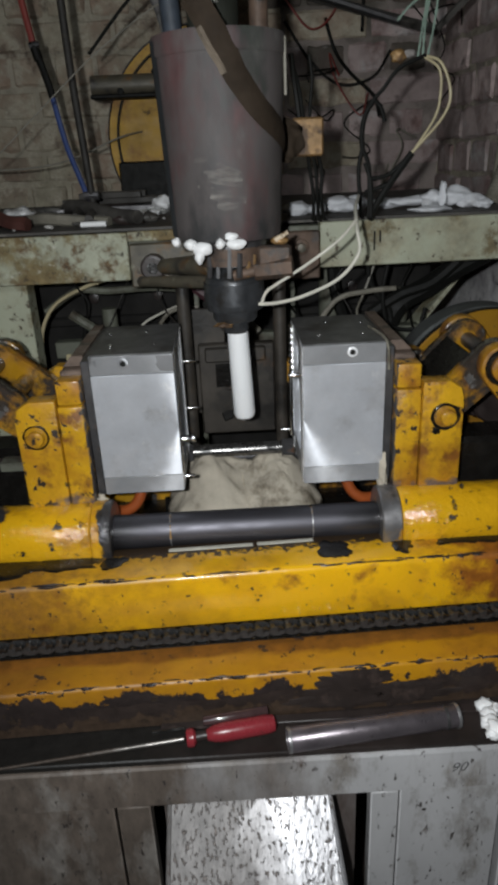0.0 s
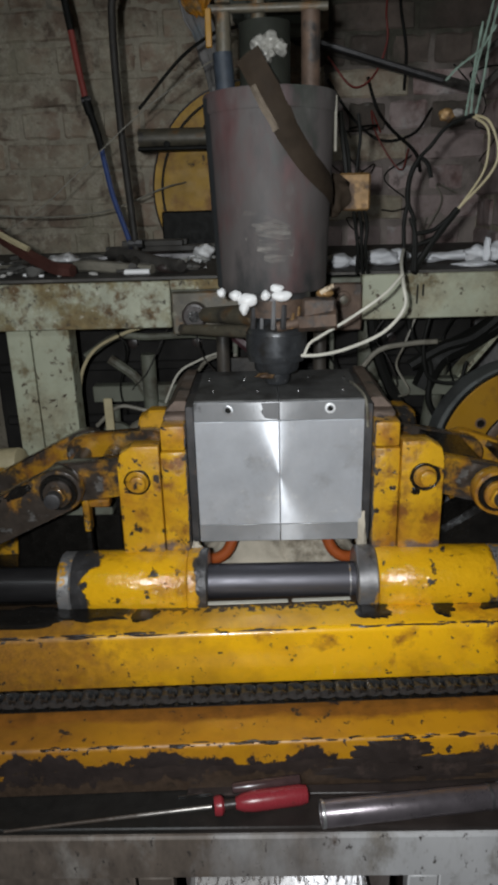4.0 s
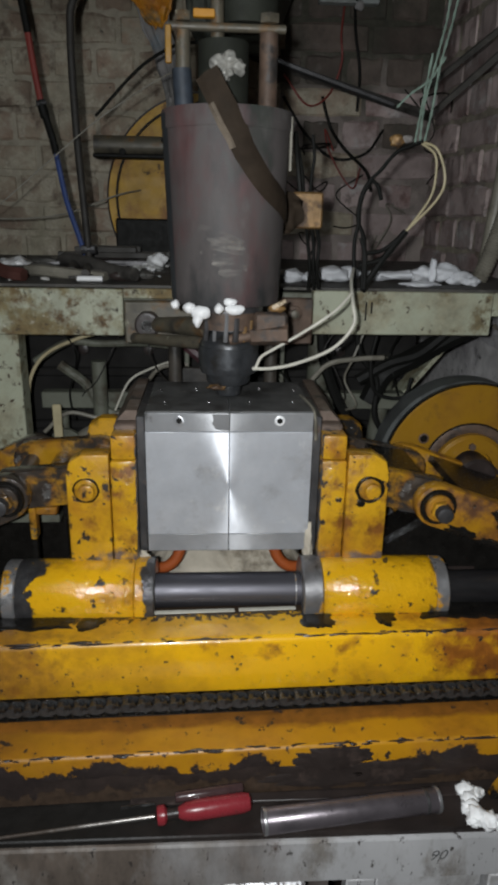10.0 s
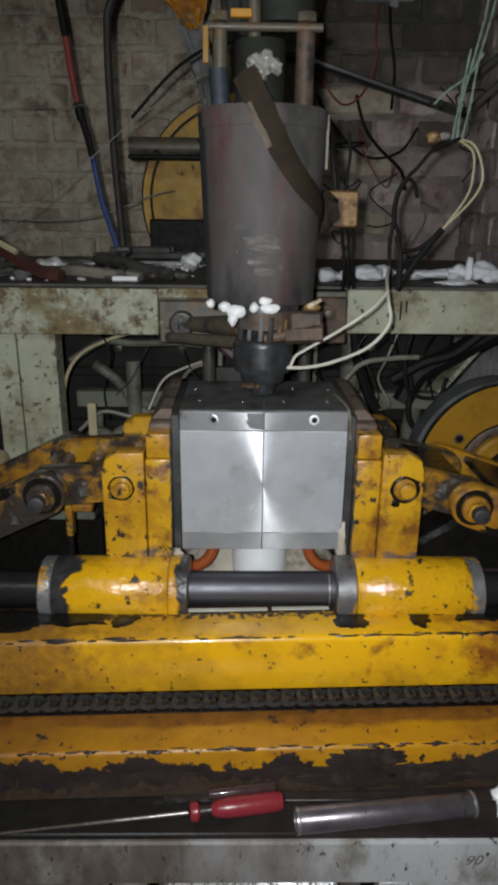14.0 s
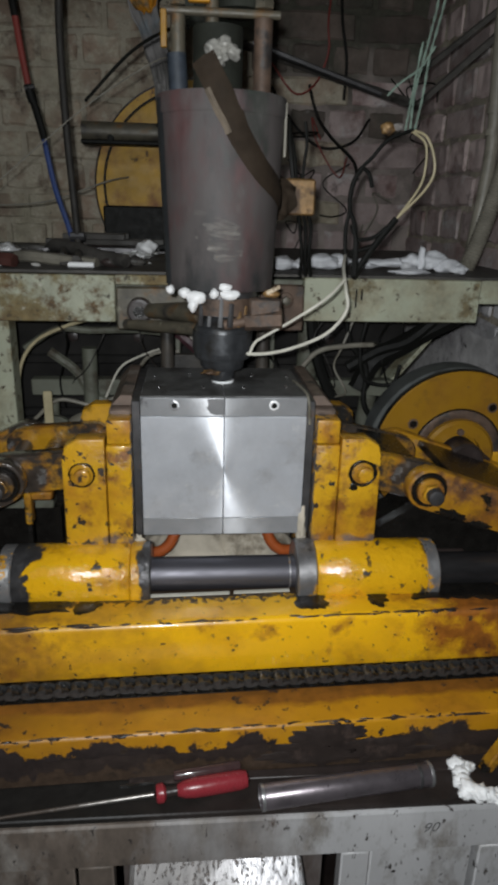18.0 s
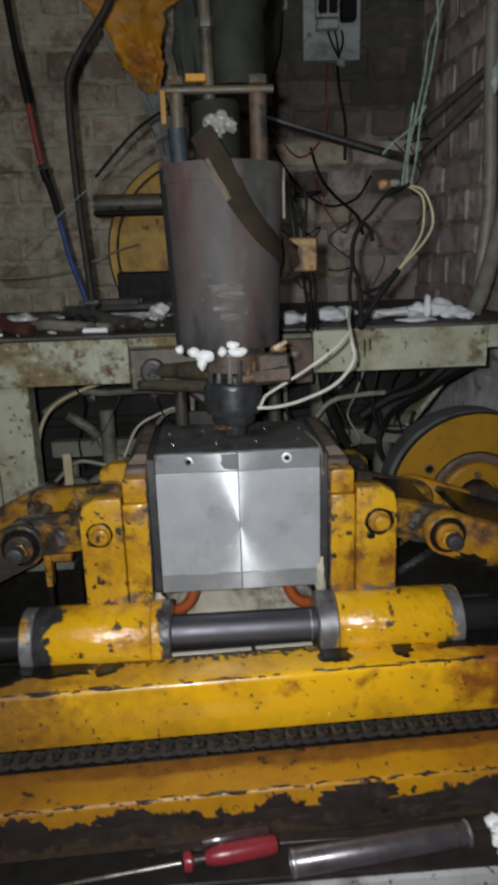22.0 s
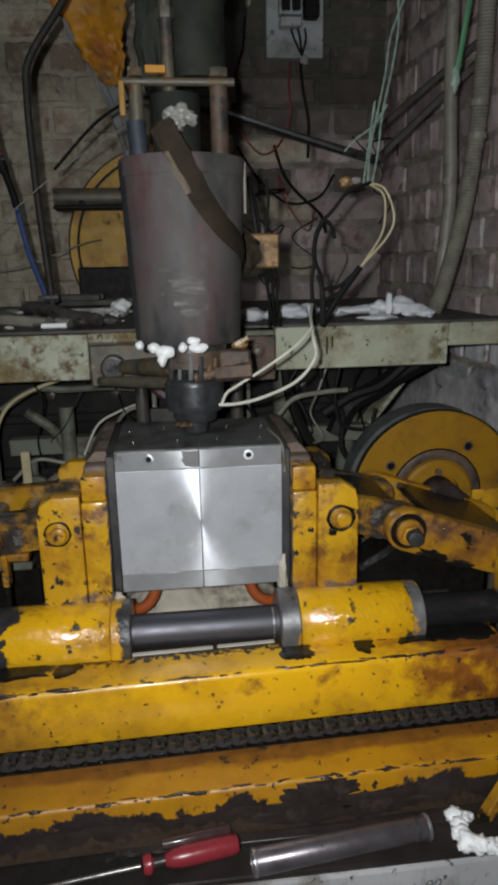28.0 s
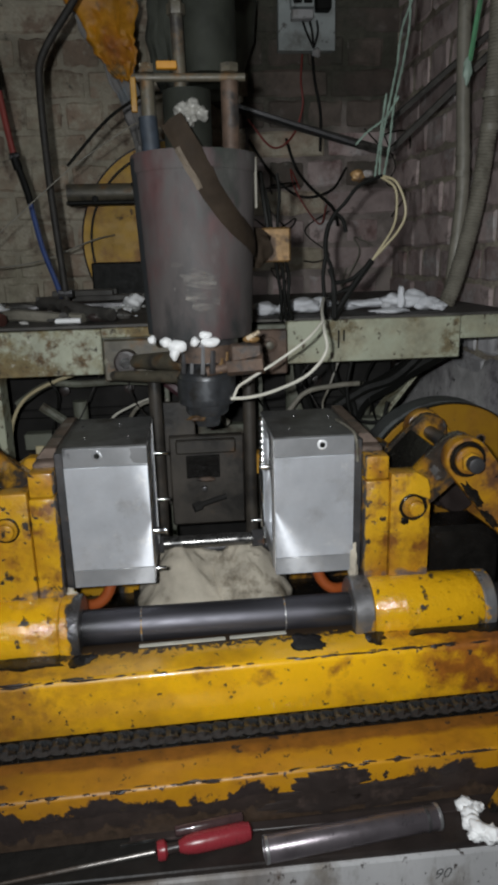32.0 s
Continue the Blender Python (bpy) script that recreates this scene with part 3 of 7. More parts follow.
bare = surface("bare_rusty_flange", (0.034, 0.025, 0.022), 0.45, 0.1, var=0.35, scale=22, bump=0.4, bump_scale=80, patches=[((0.085, 0.058, 0.048), 18, 0.56, 0.70, 0.5, 0.1)])
for cx, cz, rx, rz, seed in ((0.128, 0.812, 0.050, 0.026, 41.0), (0.115, 0.790, 0.085, 0.022, 47.0), (0.20, 0.786, 0.075, 0.018, 52.0)):
    bm = puddle(cx, 0, 0, rx, rz, seed, 64)
    for v in bm.verts:
        up = min(0.0205, v.co.y + cz - 0.811)
        v.co = Vector((v.co.x, -0.2257 - (up + 0.011) * -0.06 - v.co.z * 0.5, 0.811 + up))
    part("bare_patch", bm, bare, bed, "bare brown steel where the paint is gone")
part("web", box(XL, XR, -0.09, -0.07, 0.8362, 0.8507, 0), grease_gap_black, bed)

rng = random.Random(8)
for name, y0, z0, n_ in (("edge_wear", -0.1278, 0.9342, 95), ("lip_wear", -0.2228, 0.8345, 130)):
    bm = bmesh.new()
    for k in range(n_):
        x = rng.uniform(XL + 0.35, XR - 0.01)
        a = rng.uniform(0.002, 0.010) * (1 if k % 3 else 2.8)
        lump((x, y0 + rng.uniform(-0.002, 0.004), z0 + rng.uniform(-0.0015, 0.0015)), (a, rng.uniform(0.0008, 0.0022), rng.uniform(0.0008, 0.002)), k, bm, rough=0.9, sub=1)
    tagged(part(name, bm, grime, bed, "chipped bare edge"), kind="stuff")

BED_TURN = Matrix.Translation((0.12, -0.13, 0)) @ Matrix.Rotation(radians(1.9), 4, "Z") @ Matrix.Translation((-0.12, 0.13, 0))
bed.matrix_world = BED_TURN

# ---- bench under the bed ----
bench = thing("work_bench", "grey painted steel cabinet bench, oil-stained", "bench")
worktop_grime = surface("black_worktop_grime", (0.024, 0.018, 0.016), 0.5, var=0.35, scale=22, bump=0.45, bump_scale=90, spec=0.35, patches=[((0.060, 0.044, 0.040), 24, 0.60, 0.72, 0.55, 0), (GREASE, 8, 0.40, 0.62, 0.5, 0, "nx", 0.06, 0.20)])
part("top_plate", box(-0.98, 0.405, -0.292, -0.05, 0.745, 0.766, 0.002), worktop_grime, bench, "worktop black with oil and dirt")
for x0, x1 in ((-0.98, -0.145), (0.145, 0.47)):
    part("side_plate", box(x0, x1, -0.0495, 0.1895, 0.745, 0.765, 0), grime, bench)
part("rear_plate", box(-0.98, 0.47, 0.19, 0.55, 0.745, 0.765, 0), grime, bench)
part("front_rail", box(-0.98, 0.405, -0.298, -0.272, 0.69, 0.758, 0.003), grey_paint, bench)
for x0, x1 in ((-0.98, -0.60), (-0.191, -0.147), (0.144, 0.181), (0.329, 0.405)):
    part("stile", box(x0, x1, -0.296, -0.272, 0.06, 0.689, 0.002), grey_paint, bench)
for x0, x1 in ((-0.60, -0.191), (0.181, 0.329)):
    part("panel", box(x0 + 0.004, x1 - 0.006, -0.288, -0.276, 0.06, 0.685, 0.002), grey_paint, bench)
part("back_panel", box(-0.98, 0.47, 0.53, 0.55, 0.06, 0.744, 0), grey_paint, bench)
part("plinth", box(-0.98, 0.47, -0.28, 0.55, 0.0, 0.059, 0), grime, bench)
# Oil specks; the dull -x patch paints the sheen onto the east side.
plate = surface("spattered_sheen_plate", (0.36, 0.355, 0.365), 0.34, 0.6, var=0.14, scale=10, bump=0.5, bump_scale=120, patches=[((0.17, 0.16, 0.155), 9, 0.40, 0.66, 0.5, 0.3, "nx", -0.02, 0.14), ((0.13, 0.11, 0.10), 190, 0.56, 0.62, 0.5, 0.3), ((0.07, 0.06, 0.055), 80, 0.66, 0.70, 0.5, 0.2)], stretch=(1, 1, 0.5))
CH0, CH1, CHL, CHY, CHZ, CHA = (-0.127, -0.134), (0.094, 0.124), 0.36, -0.262, 0.653, 129
slide = thing("drop_chute", "bright sheet metal chute spattered with oil, under the bench", "chute")
part("sheet", prism([(CH0[0], 0), (CH1[0], 0), (CH1[1], CHL), (CH0[1], CHL)], -0.001, 0.001, 0.0004), plate, slide)
for a, b in (CH0, CH1):
    part("edge", rod((a, 0, 0), (b, 0, CHL), 0.0035, seg=8), plate, slide)
slide.matrix_world = Matrix.Translation((0, CHY, CHZ)) @ pose(0, 0, 0, CHA, 0, 0)
brown_sheet = surface("rust_stained_sheet", (0.20, 0.175, 0.165), 0.6, 0.1, var=0.25, scale=12, bump=0.2, patches=[((0.08, 0.055, 0.045), 10, 0.48, 0.64, 0.7, 0)], stretch=(1, 1, 0.3))
part("inner_panel", box(-0.147, 0.144, -0.2, -0.196, 0.06, 0.744, 0), brown_sheet, bench)
part("side_panel", box(0.385, 0.405, -0.2715, 0.55, 0.06, 0.744, 0), grey_paint, bench)

# ---- tie bars ----
BAR_Y, BAR_Z = -0.03, 0.950
tie = thing("tie_bar", "polished steel tie bar carrying the mold carriages", "tie bar", "tie bars")
part("bar", rod((-0.95, BAR_Y, BAR_Z), (0.62, BAR_Y, BAR_Z), 0.0262, seg=40), steel_bar, tie)
for x in (-0.115, 0.098):
    part("ring_mark", lathe([(0.024, 0.0), (0.0264, 0.0), (0.0264, 0.002), (0.024, 0.002)], (x, BAR_Y, BAR_Z), 40, axis="x"), collar_steel, tie)
for x in (-0.945, 0.60):
    part("end_nut", rod((x, BAR_Y, BAR_Z), (x + 0.03, BAR_Y, BAR_Z), 0.04, seg=6, bevel=0.002), steel_dark, tie)
tie2 = thing("tie_bar", "polished steel tie bar carrying the mold carriages", "tie bar", "tie bars")
part("bar", rod((-0.95, 0.21, 0.962), (0.55, 0.21, 0.962), 0.0215, seg=40), steel_dark, tie2)
for x in (-0.945, 0.53):
    part("end_nut", rod((x, 0.21, 0.962), (x + 0.03, 0.21, 0.962), 0.034, seg=6, bevel=0.002), steel_dark, tie2)

# ---- mold carriages ----
TOP, BOT, DEPTH = 1.2165, 1.0, 0.18
PIN_X, PIN_Z = 0.203, 1.110


def bottle_profile(grow=0.0):
    p = [(0.012, 0.0), (0.034, 0.001), (0.042, 0.005), (0.0455, 0.013), (0.0455, 0.089), (0.0445, 0.099), (0.040, 0.107), (0.030, 0.116), (0.0205, 0.1225),
         (0.0182, 0.128), (0.0180, 0.144), (0.0205, 0.147), (0.0208, 0.158), (0.0185, 0.162), (0.0170, 0.171), (0.0150, 0.173), (0.008, 0.1735)]
    return [(r + grow, h) for r, h in p]


land = surface("polished_parting_face", (0.82, 0.82, 0.83), 0.4, 0.1, var=0.12, scale=40, bump=0.08, patches=[((0.12, 0.12, 0.12), 34, 0.62, 0.66, 0.5, 0.5)], stretch=(1, 1, 1))


worn_plate = surface("rust_worn_plate", (0.17, 0.125, 0.10), 0.5, 0.3, var=0.35, scale=26, bump=0.3, patches=[((0.30, 0.26, 0.23), 20, 0.54, 0.68, 0.4, 0.4), ((0.035, 0.03, 0.027), 14, 0.54, 0.64, 0.35, 0.1)])


def carriage(s):
    """One mold half on its platen and sleeve; s is -1 for the west one, 1 for the east one. Built closed, with its origin on the parting line."""
    c = thing("mold_carriage", "steel mold half on a yellow sliding platen with bearing sleeve", "mold carriage", "mold carriages")
    sx = lambda a, b: (min(s * a, s * b), max(s * a, s * b))
    x0, x1 = sx(0.0003, 0.12)
    bm = box(x0, x1, 0.0, DEPTH, BOT + 0.028, TOP - 0.028, 0.0008)
    block = part("mold_block", bm, steel_mold, c, "bright ground steel face with a brushed sheen")
    box_top = part("top_shoulder", box(x0, x1, 0.0006, DEPTH, TOP - 0.0277, TOP, 0.0008), shoulder, c)
    box_bot = part("bottom_shoulder", box(x0, x1, 0.0006, DEPTH, BOT, BOT + 0.0277, 0.0008), shoulder, c)
    part("top_plate", box(*sx(0.0005, 0.119), 0.003, DEPTH, TOP + 0.0003, TOP + 0.002, 0), steel_top, c)
    # cavity
    cutter = part("cutter", lathe(bottle_profile(0.0006), (0, 0.09, 1.030), 32), steel_mold)
    for target in (block, box_top, box_bot):
        mod = target.modifiers.new("cavity", "BOOLEAN")
        mod.operation, mod.object, mod.solver = "DIFFERENCE", cutter, "EXACT"
    bpy.context.view_layer.update()
    deps = bpy.context.evaluated_depsgraph_get()
    for target in (block, box_top, box_bot):
        done = bpy.data.meshes.new_from_object(target.evaluated_get(deps))
        target.modifiers.clear()
        target.data = done
    bpy.data.objects.remove(cutter)
    # polished lands round the cavity on the parting face
    px0, px1 = sx(-0.0004, 0.0002)
    for y0, y1, z0, z1 in ((0.003, 0.034, BOT + 0.002, TOP - 0.002), (0.146, 0.177, BOT + 0.002, TOP - 0.002)):
        part("parting_land", box(px0, px1, y0, y1, z0, z1, 0), land, c)
    # bolt in the shoulder and loose dowels on the parting face
    part("socket_screw", rod((s * 0.0715, -0.0012, 1.2055), (s * 0.0715, 0.004, 1.2055), 0.0076, seg=20, bevel=0.0012), land if s > 0 else shoulder, c)
    part("socket", rod((s * 0.0715, -0.0016, 1.2055), (s * 0.0715, 0.002, 1.2055), 0.0045, seg=6), black, c)
    for x, y, z in ((0.03, 0.05, 0), (0.095, 0.05, 0), (0.05, 0.13, 0), (0.105, 0.12, 0)):
        part("cap_screw", rod((s * x, y, TOP), (s * x, y, TOP + 0.004), 0.0025, seg=10), chrome, c)
    zs = ((0.15, 1.162, 0.024, 0.0026), (0.15, 1.080, 0.024, 0.0028), (0.012, 1.081, 0.016, 0.0048), (0.012, 1.019, 0.017, 0.0030)) if s < 0 else ((0.012, 1.172, 0.020, 0.0036), (0.15, 1.032, 0.024, 0.0028))
    for y, z, ln, r in zs:
        part("guide_pin", rod((-s * ln, y, z), (s * 0.01, y, z), r, seg=14, bevel=0.0008), chrome, c)
    if s < 0:
        part("pin_cap", rod((0.0155, 0.012, 1.081), (0.023, 0.012, 1.081), 0.0056, seg=14, bevel=0.0012), chrome, c)
        part("oil_stain", prism([(-0.025, TOP - 0.0015), (-0.023, TOP - 0.010), (-0.0255, TOP - 0.015), (-0.020, TOP - 0.0235), (-0.011, TOP - 0.0255), (-0.0004, TOP - 0.0255), (-0.0004, TOP - 0.0015)], -0.0001, 0.0005, 0), steel_mold_dark, c, "dark oil stain at the seam")
        part("edge_strip", rod((-0.0006, 0.004, BOT + 0.03), (-0.0006, 0.004, TOP), 0.0018, seg=10), chrome, c)
    else:
        part("edge_rod", rod((-0.0015, 0.152, 1.020), (-0.0015, 0.152, 1.136), 0.0066, seg=18, bevel=0.0012), chrome, c, "bright polished rod along the parting edge")
        ribbed = lathe([(0.001, 1.1365)] + [(0.0042 + (0.0020 if k % 4 in (1, 2) else 0.0), 1.137 + k * 0.0026) for k in range(30)] + [(0.001, TOP - 0.0005)], (-0.0015, 0.152, 0), 18)
        part("edge_rod_thread", ribbed, chrome, c, "threaded end of the bright rod")
    # backing plate and platen
    part("backing_plate", box(*sx(0.1205, 0.133), 0.004, DEPTH + 0.03, BOT - 0.002, TOP - 0.006, 0.0015), steel_dark, c)
    part("platen", box(*sx(0.1335, 0.166), 0.012, DEPTH + 0.05, 0.99, 1.196, 0.003), worn_plate, c)
    part("platen_top", prism([(s * 0.1335, 1.1965), (s * 0.165, 1.1965), (s * 0.15, 1.212), (s * 0.1335, 1.212)], 0.03, DEPTH + 0.05, 0.001), worn_plate, c, "rust-brown worn top edge")
    part("front_plate", box(*sx(0.1325, 0.1685), -0.022, 0.011, 0.985, 1.152, 0.0035, seg=2), yellow, c)
    part("stop_block", box(*sx(0.1325, 0.1665), -0.022, 0.011, 1.1545, 1.19, 0.003, seg=2), yellow, c)
    lug = [(s * 0.1695, 0.985), (s * 0.1695, 1.163), (s * 0.207, 1.163), (s * 0.225, 1.152), (s * 0.23, 1.134), (s * 0.23, 0.985)]
    part("lug", prism(lug, -0.026, 0.006, 0.003, seg=2), yellow, c)
    part("rear_lug", prism(lug, 0.15, 0.18, 0.003), yellow_worn, c)
    part("hinge_pin", rod((s * PIN_X, -0.0285, PIN_Z), (s * PIN_X, 0.19, PIN_Z), 0.0165, seg=28, bevel=0.0015), yellow_greasy, c)
    part("pin_head", rod((s * PIN_X + 0.002, -0.040, PIN_Z + 0.001), (s * PIN_X + 0.002, -0.0287, PIN_Z + 0.001), 0.0118, seg=22, bevel=0.003), yellow, c)
    wide = 0.0212 if s > 0 else 0.0190
    groove = lathe([(0.0168, 0.0), (0.0170, -0.0016), (wide - 0.0018, -0.0022), (wide - 0.0004, -0.0012), (wide, 0.002), (0.0168, 0.002)], (s * PIN_X, -0.0268, PIN_Z), 36, axis="y")
    for v in groove.verts:
        v.co += Vector((1, 0.4, 1)) * 0.0022 * noise.noise(v.co * 90)
    part("pin_collar", groove, grease_gap_black, c, "ring of black grease round the hinge pin")
    if s > 0:
        part("grease_run", lump((s * PIN_X - 0.012, -0.0265, PIN_Z - 0.021), (0.005, 0.0014, 0.006), 3 + s, rough=0.9, sub=3, freq=2.4), grease_gap_black, c)
    sl = part("sleeve", lathe([(0.0275, 0.0), (0.0475, 0.0), (0.0495, 0.003), (0.0495, 0.163), (0.0475, 0.166), (0.0275, 0.166)], (s * 0.137 if s > 0 else -0.303, BAR_Y, BAR_Z), 48, axis="x"), yellow_sleeve if s > 0 else yellow_sleeve_west, c, "glossy yellow bearing sleeve, chipped at its outer end")
    for a, b, r in ((0.107, 0.1365, 0.0505), (0.3035, 0.3225, 0.0485)):
        lo = min(s * a, s * b)
        part("collar", lathe([(0.0268, 0.0), (r - 0.002, 0.0), (r, 0.002), (r, b - a - 0.002), (r - 0.002, b - a), (0.0268, b - a)], (lo, BAR_Y, BAR_Z), 40, axis="x"), collar_grey if r > 0.05 and s > 0 else yellow_sleeve_west if r > 0.05 else collar_steel, c)
    for k, (u, v, r) in enumerate(((0.139, 0.0, 0.010), (0.150, 0.006, 0.013), (0.165, 0.012, 0.010), (0.225, 0.010, 0.009))):
        part("grease_cake", lump((s * u, BAR_Y + 0.030 + v * 0.4, BAR_Z + 0.040 - v * 0.1), (r * 1.4, r * 0.7, r * 0.45), k + 30 + s, rough=0.8, sub=3, freq=2.2), grime, c, "grease caked between sleeve and lug")
    part("rear_sleeve", lathe([(0.022, 0.0), (0.042, 0.0), (0.042, 0.15), (0.022, 0.15)], (s * 0.14 if s > 0 else -0.29, 0.21, 0.962), 32, axis="x"), yellow_worn, c)
    part("water_hose", tube([(s * 0.068, 0.06, 1.004), (s * 0.072, 0.055, 0.985), (s * 0.082, 0.05, 0.96), (s * 0.10, 0.05, 0.945), (s * 0.13, 0.06, 0.94)], 0.0092, 12), orange_rubber, c)
    if s > 0:
        part("string", tube([(0.112, 0.09, 1.2195), (0.117, 0.05, 1.2205), (0.1205, 0.012, 1.2195), (0.122, -0.003, 1.208), (0.1235, -0.004, 1.190), (0.124, -0.0035, 1.178)], 0.0022, 7), grey_hose, c, "dirty string hanging over the mold's edge")
        part("rag_tuft", lump((0.121, 0.004, 1.008), (0.007, 0.010, 0.030), 8, rough=0.7, sub=3, freq=2), rag, c, "tuft of dirty cloth wedged at the mold")
    else:
        part("rag_tuft", lump((-0.127, -0.004, 0.992), (0.008, 0.006, 0.010), 9, rough=0.7, sub=3, freq=2), rag, c, "tuft of dirty cloth wedged at the mold")
    return c


west, east = carriage(-1), carriage(1)

# ---- toggle links ----
ARMS = {-1: (0.112, 0.2175), 1: (0.105, 0.2090)}
FIX = {-1: (-0.510, 1.004), 1: (0.503, 1.018)}


def link_bar(name, length, w0, w1, label):
    """A link along +x from its first pin at the origin, front and rear bar with their bosses."""
    t = thing(name, label, "toggle link", "toggle links")
    poly = []
    for k in range(9):
        a = radians(90 + 22.5 * k)
        poly.append((w0 * math.cos(a), w0 * math.sin(a)))
    for k in range(9):
        a = radians(-90 + 22.5 * k)
        poly.append((length + w1 * math.cos(a), w1 * math.sin(a)))
    return t, poly


def toggle(s):
    la, lb = ARMS[s]
    a, poly = link_bar("toggle_link", la, 0.027, 0.031, "greasy yellow steel toggle link with worn paint")
    for y0, y1 in ((-0.004, 0.020), (0.125, 0.148)):
        part("bar", prism(poly, y0, y1, 0.003), link_grease, a)
    part("cross_tube", rod((la * 0.55, 0.021, 0), (la * 0.55, 0.124, 0), 0.013, seg=20), link_grease, a)
    # Web is black to paint in the dark gap between the bars.
    part("web", prism([(0.02, 0.016), (la - 0.02, 0.020), (la - 0.02, 0.030), (0.02, 0.026)], 0.0205, 0.1245, 0.002), grease_gap_black, a)
    b, poly = link_bar("toggle_lever", lb, 0.033, 0.031, "heavy yellow toggle arm, paint worn to black grease", )
    for y0, y1 in ((-0.032, -0.006), (0.150, 0.175)):
        part("bar", prism(poly, y0, y1, 0.004, seg=2), lever_paint if s > 0 else link_grease, b)
    # Rib painted black, so that it reads as the dark space between bars.
    part("rib", prism([(0.035, 0.018), (lb - 0.03, 0.020), (lb - 0.03, 0.030), (0.035, 0.029)], -0.006, 0.1495, 0.002), grease_gap_black, b)
    part("boss", rod((0, -0.041, 0), (0, -0.0325, 0), 0.0205, seg=24, bevel=0.002), lever_paint if s > 0 else link_grease, b)
    part("knee_pin", rod((0, -0.066, 0), (0, 0.182, 0), 0.0118, seg=20, bevel=0.002), steel_dark, b)
    part("retainer", rod((0, -0.052, 0), (0, -0.0415, 0), 0.0155, seg=6, bevel=0.002), yellow_worn if s > 0 else link_grease, b)
    part("grease_ring", lathe([(0.0205, 0.0), (0.0212, -0.003), (0.0255, -0.0035), (0.028, 0.001), (0.0205, 0.001)], (0, -0.0325, 0), 28, axis="y"), grease_gap_black, b)
    for k, (u, w, r) in enumerate(((0.050, -0.026, 0.012), (0.100, -0.029, 0.010))):
        part("grease_cake", lump((u, -0.0325, w), (r * 1.8, 0.0020, r * 0.55), k + 4 * s, rough=0.8, sub=3, freq=2.2), grease_gap_black, b, "cake of black grease")
    return a, b


links = {-1: toggle(-1), 1: toggle(1)}

# ---- drive wheel and end frame behind the arms ----
rim_grey = surface("dull_grey_rim", (0.085, 0.09, 0.088), 0.5, 0.2, var=0.25, scale=20, bump=0.15, patches=[((0.03, 0.03, 0.03), 14, 0.5, 0.66, 0.4, 0.1)])
wheel = thing("flywheel", "large yellow drive wheel with worn paint and grey rim", "wheel", at=(0.434, 0.19, 1.060))
part("disc", lathe([(0.012, 0.0), (0.150, 0.0), (0.1535, 0.0035), (0.1535, 0.012), (0.012, 0.012)], (0, 0, 0), 72, axis="y"), wheel_yellow, wheel)
part("edge_groove", lathe([(0.1525, 0.0022), (0.1535, 0.0018), (0.1552, 0.004), (0.1552, 0.012), (0.1525, 0.012)], (0, 0.0002, 0), 72, axis="y", ring=True), grease_gap_black, wheel)
part("rim", lathe([(0.13, 0.0), (0.1545, 0.0), (0.1565, 0.002), (0.1565, 0.048), (0.13, 0.048)], (-0.006, 0.0125, 0), 72, axis="y"), rim_grey, wheel, "dull grey belt rim")
part("hub_groove", lathe([(0.066, -0.0006), (0.068, -0.0018), (0.080, -0.0018), (0.082, -0.0004)], (0, 0, 0), 56, axis="y", ring=True), rusty, wheel, "rust-brown turned recess")
part("hub_ring", lathe([(0.040, -0.014), (0.060, -0.014), (0.0655, -0.009), (0.0655, -0.0005), (0.040, -0.0005)], (0, 0, 0), 48, axis="y", ring=True), wheel_yellow, wheel)
part("grease_groove", lathe([(0.0815, 0.002), (0.0820, -0.0012), (0.0845, -0.0012), (0.0855, 0.002)], (0, -0.0002, 0), 48, axis="y", ring=True), grease_gap_black, wheel)
part("hub_block", prism([(-0.052, -0.012), (-0.046, 0.010), (-0.03, 0.004), (-0.01, 0.022), (0.03, 0.018), (0.052, 0.0), (0.05, -0.02), (-0.03, -0.026)], -0.034, -0.0145, 0.003), grime, wheel, "rusty key block on the hub")
part("hub_screw", rod((-0.004, -0.020, 0.046), (-0.004, -0.0145, 0.046), 0.0065, seg=6), rusty, wheel)
part("hub", lathe([(0.005, -0.05), (0.030, -0.05), (0.034, -0.045), (0.034, -0.0005), (0.005, -0.0005)], (0, 0, 0), 36, axis="y"), grime, wheel)
for k in range(4):
    a = radians(147 + 90 * k)
    part("bolt_hole", rod((0.103 * math.cos(a), -0.0012, 0.103 * math.sin(a)), (0.103 * math.cos(a), 0.004, 0.103 * math.sin(a)), 0.0065, seg=14), grease_gap_black, wheel)
    part("hole_rim", lathe([(0.0066, 0.0), (0.0072, -0.0014), (0.0092, -0.0010), (0.0096, 0.001)], (0.103 * math.cos(a), -0.0004, 0.103 * math.sin(a)), 18, axis="y", ring=True), rusty, wheel)
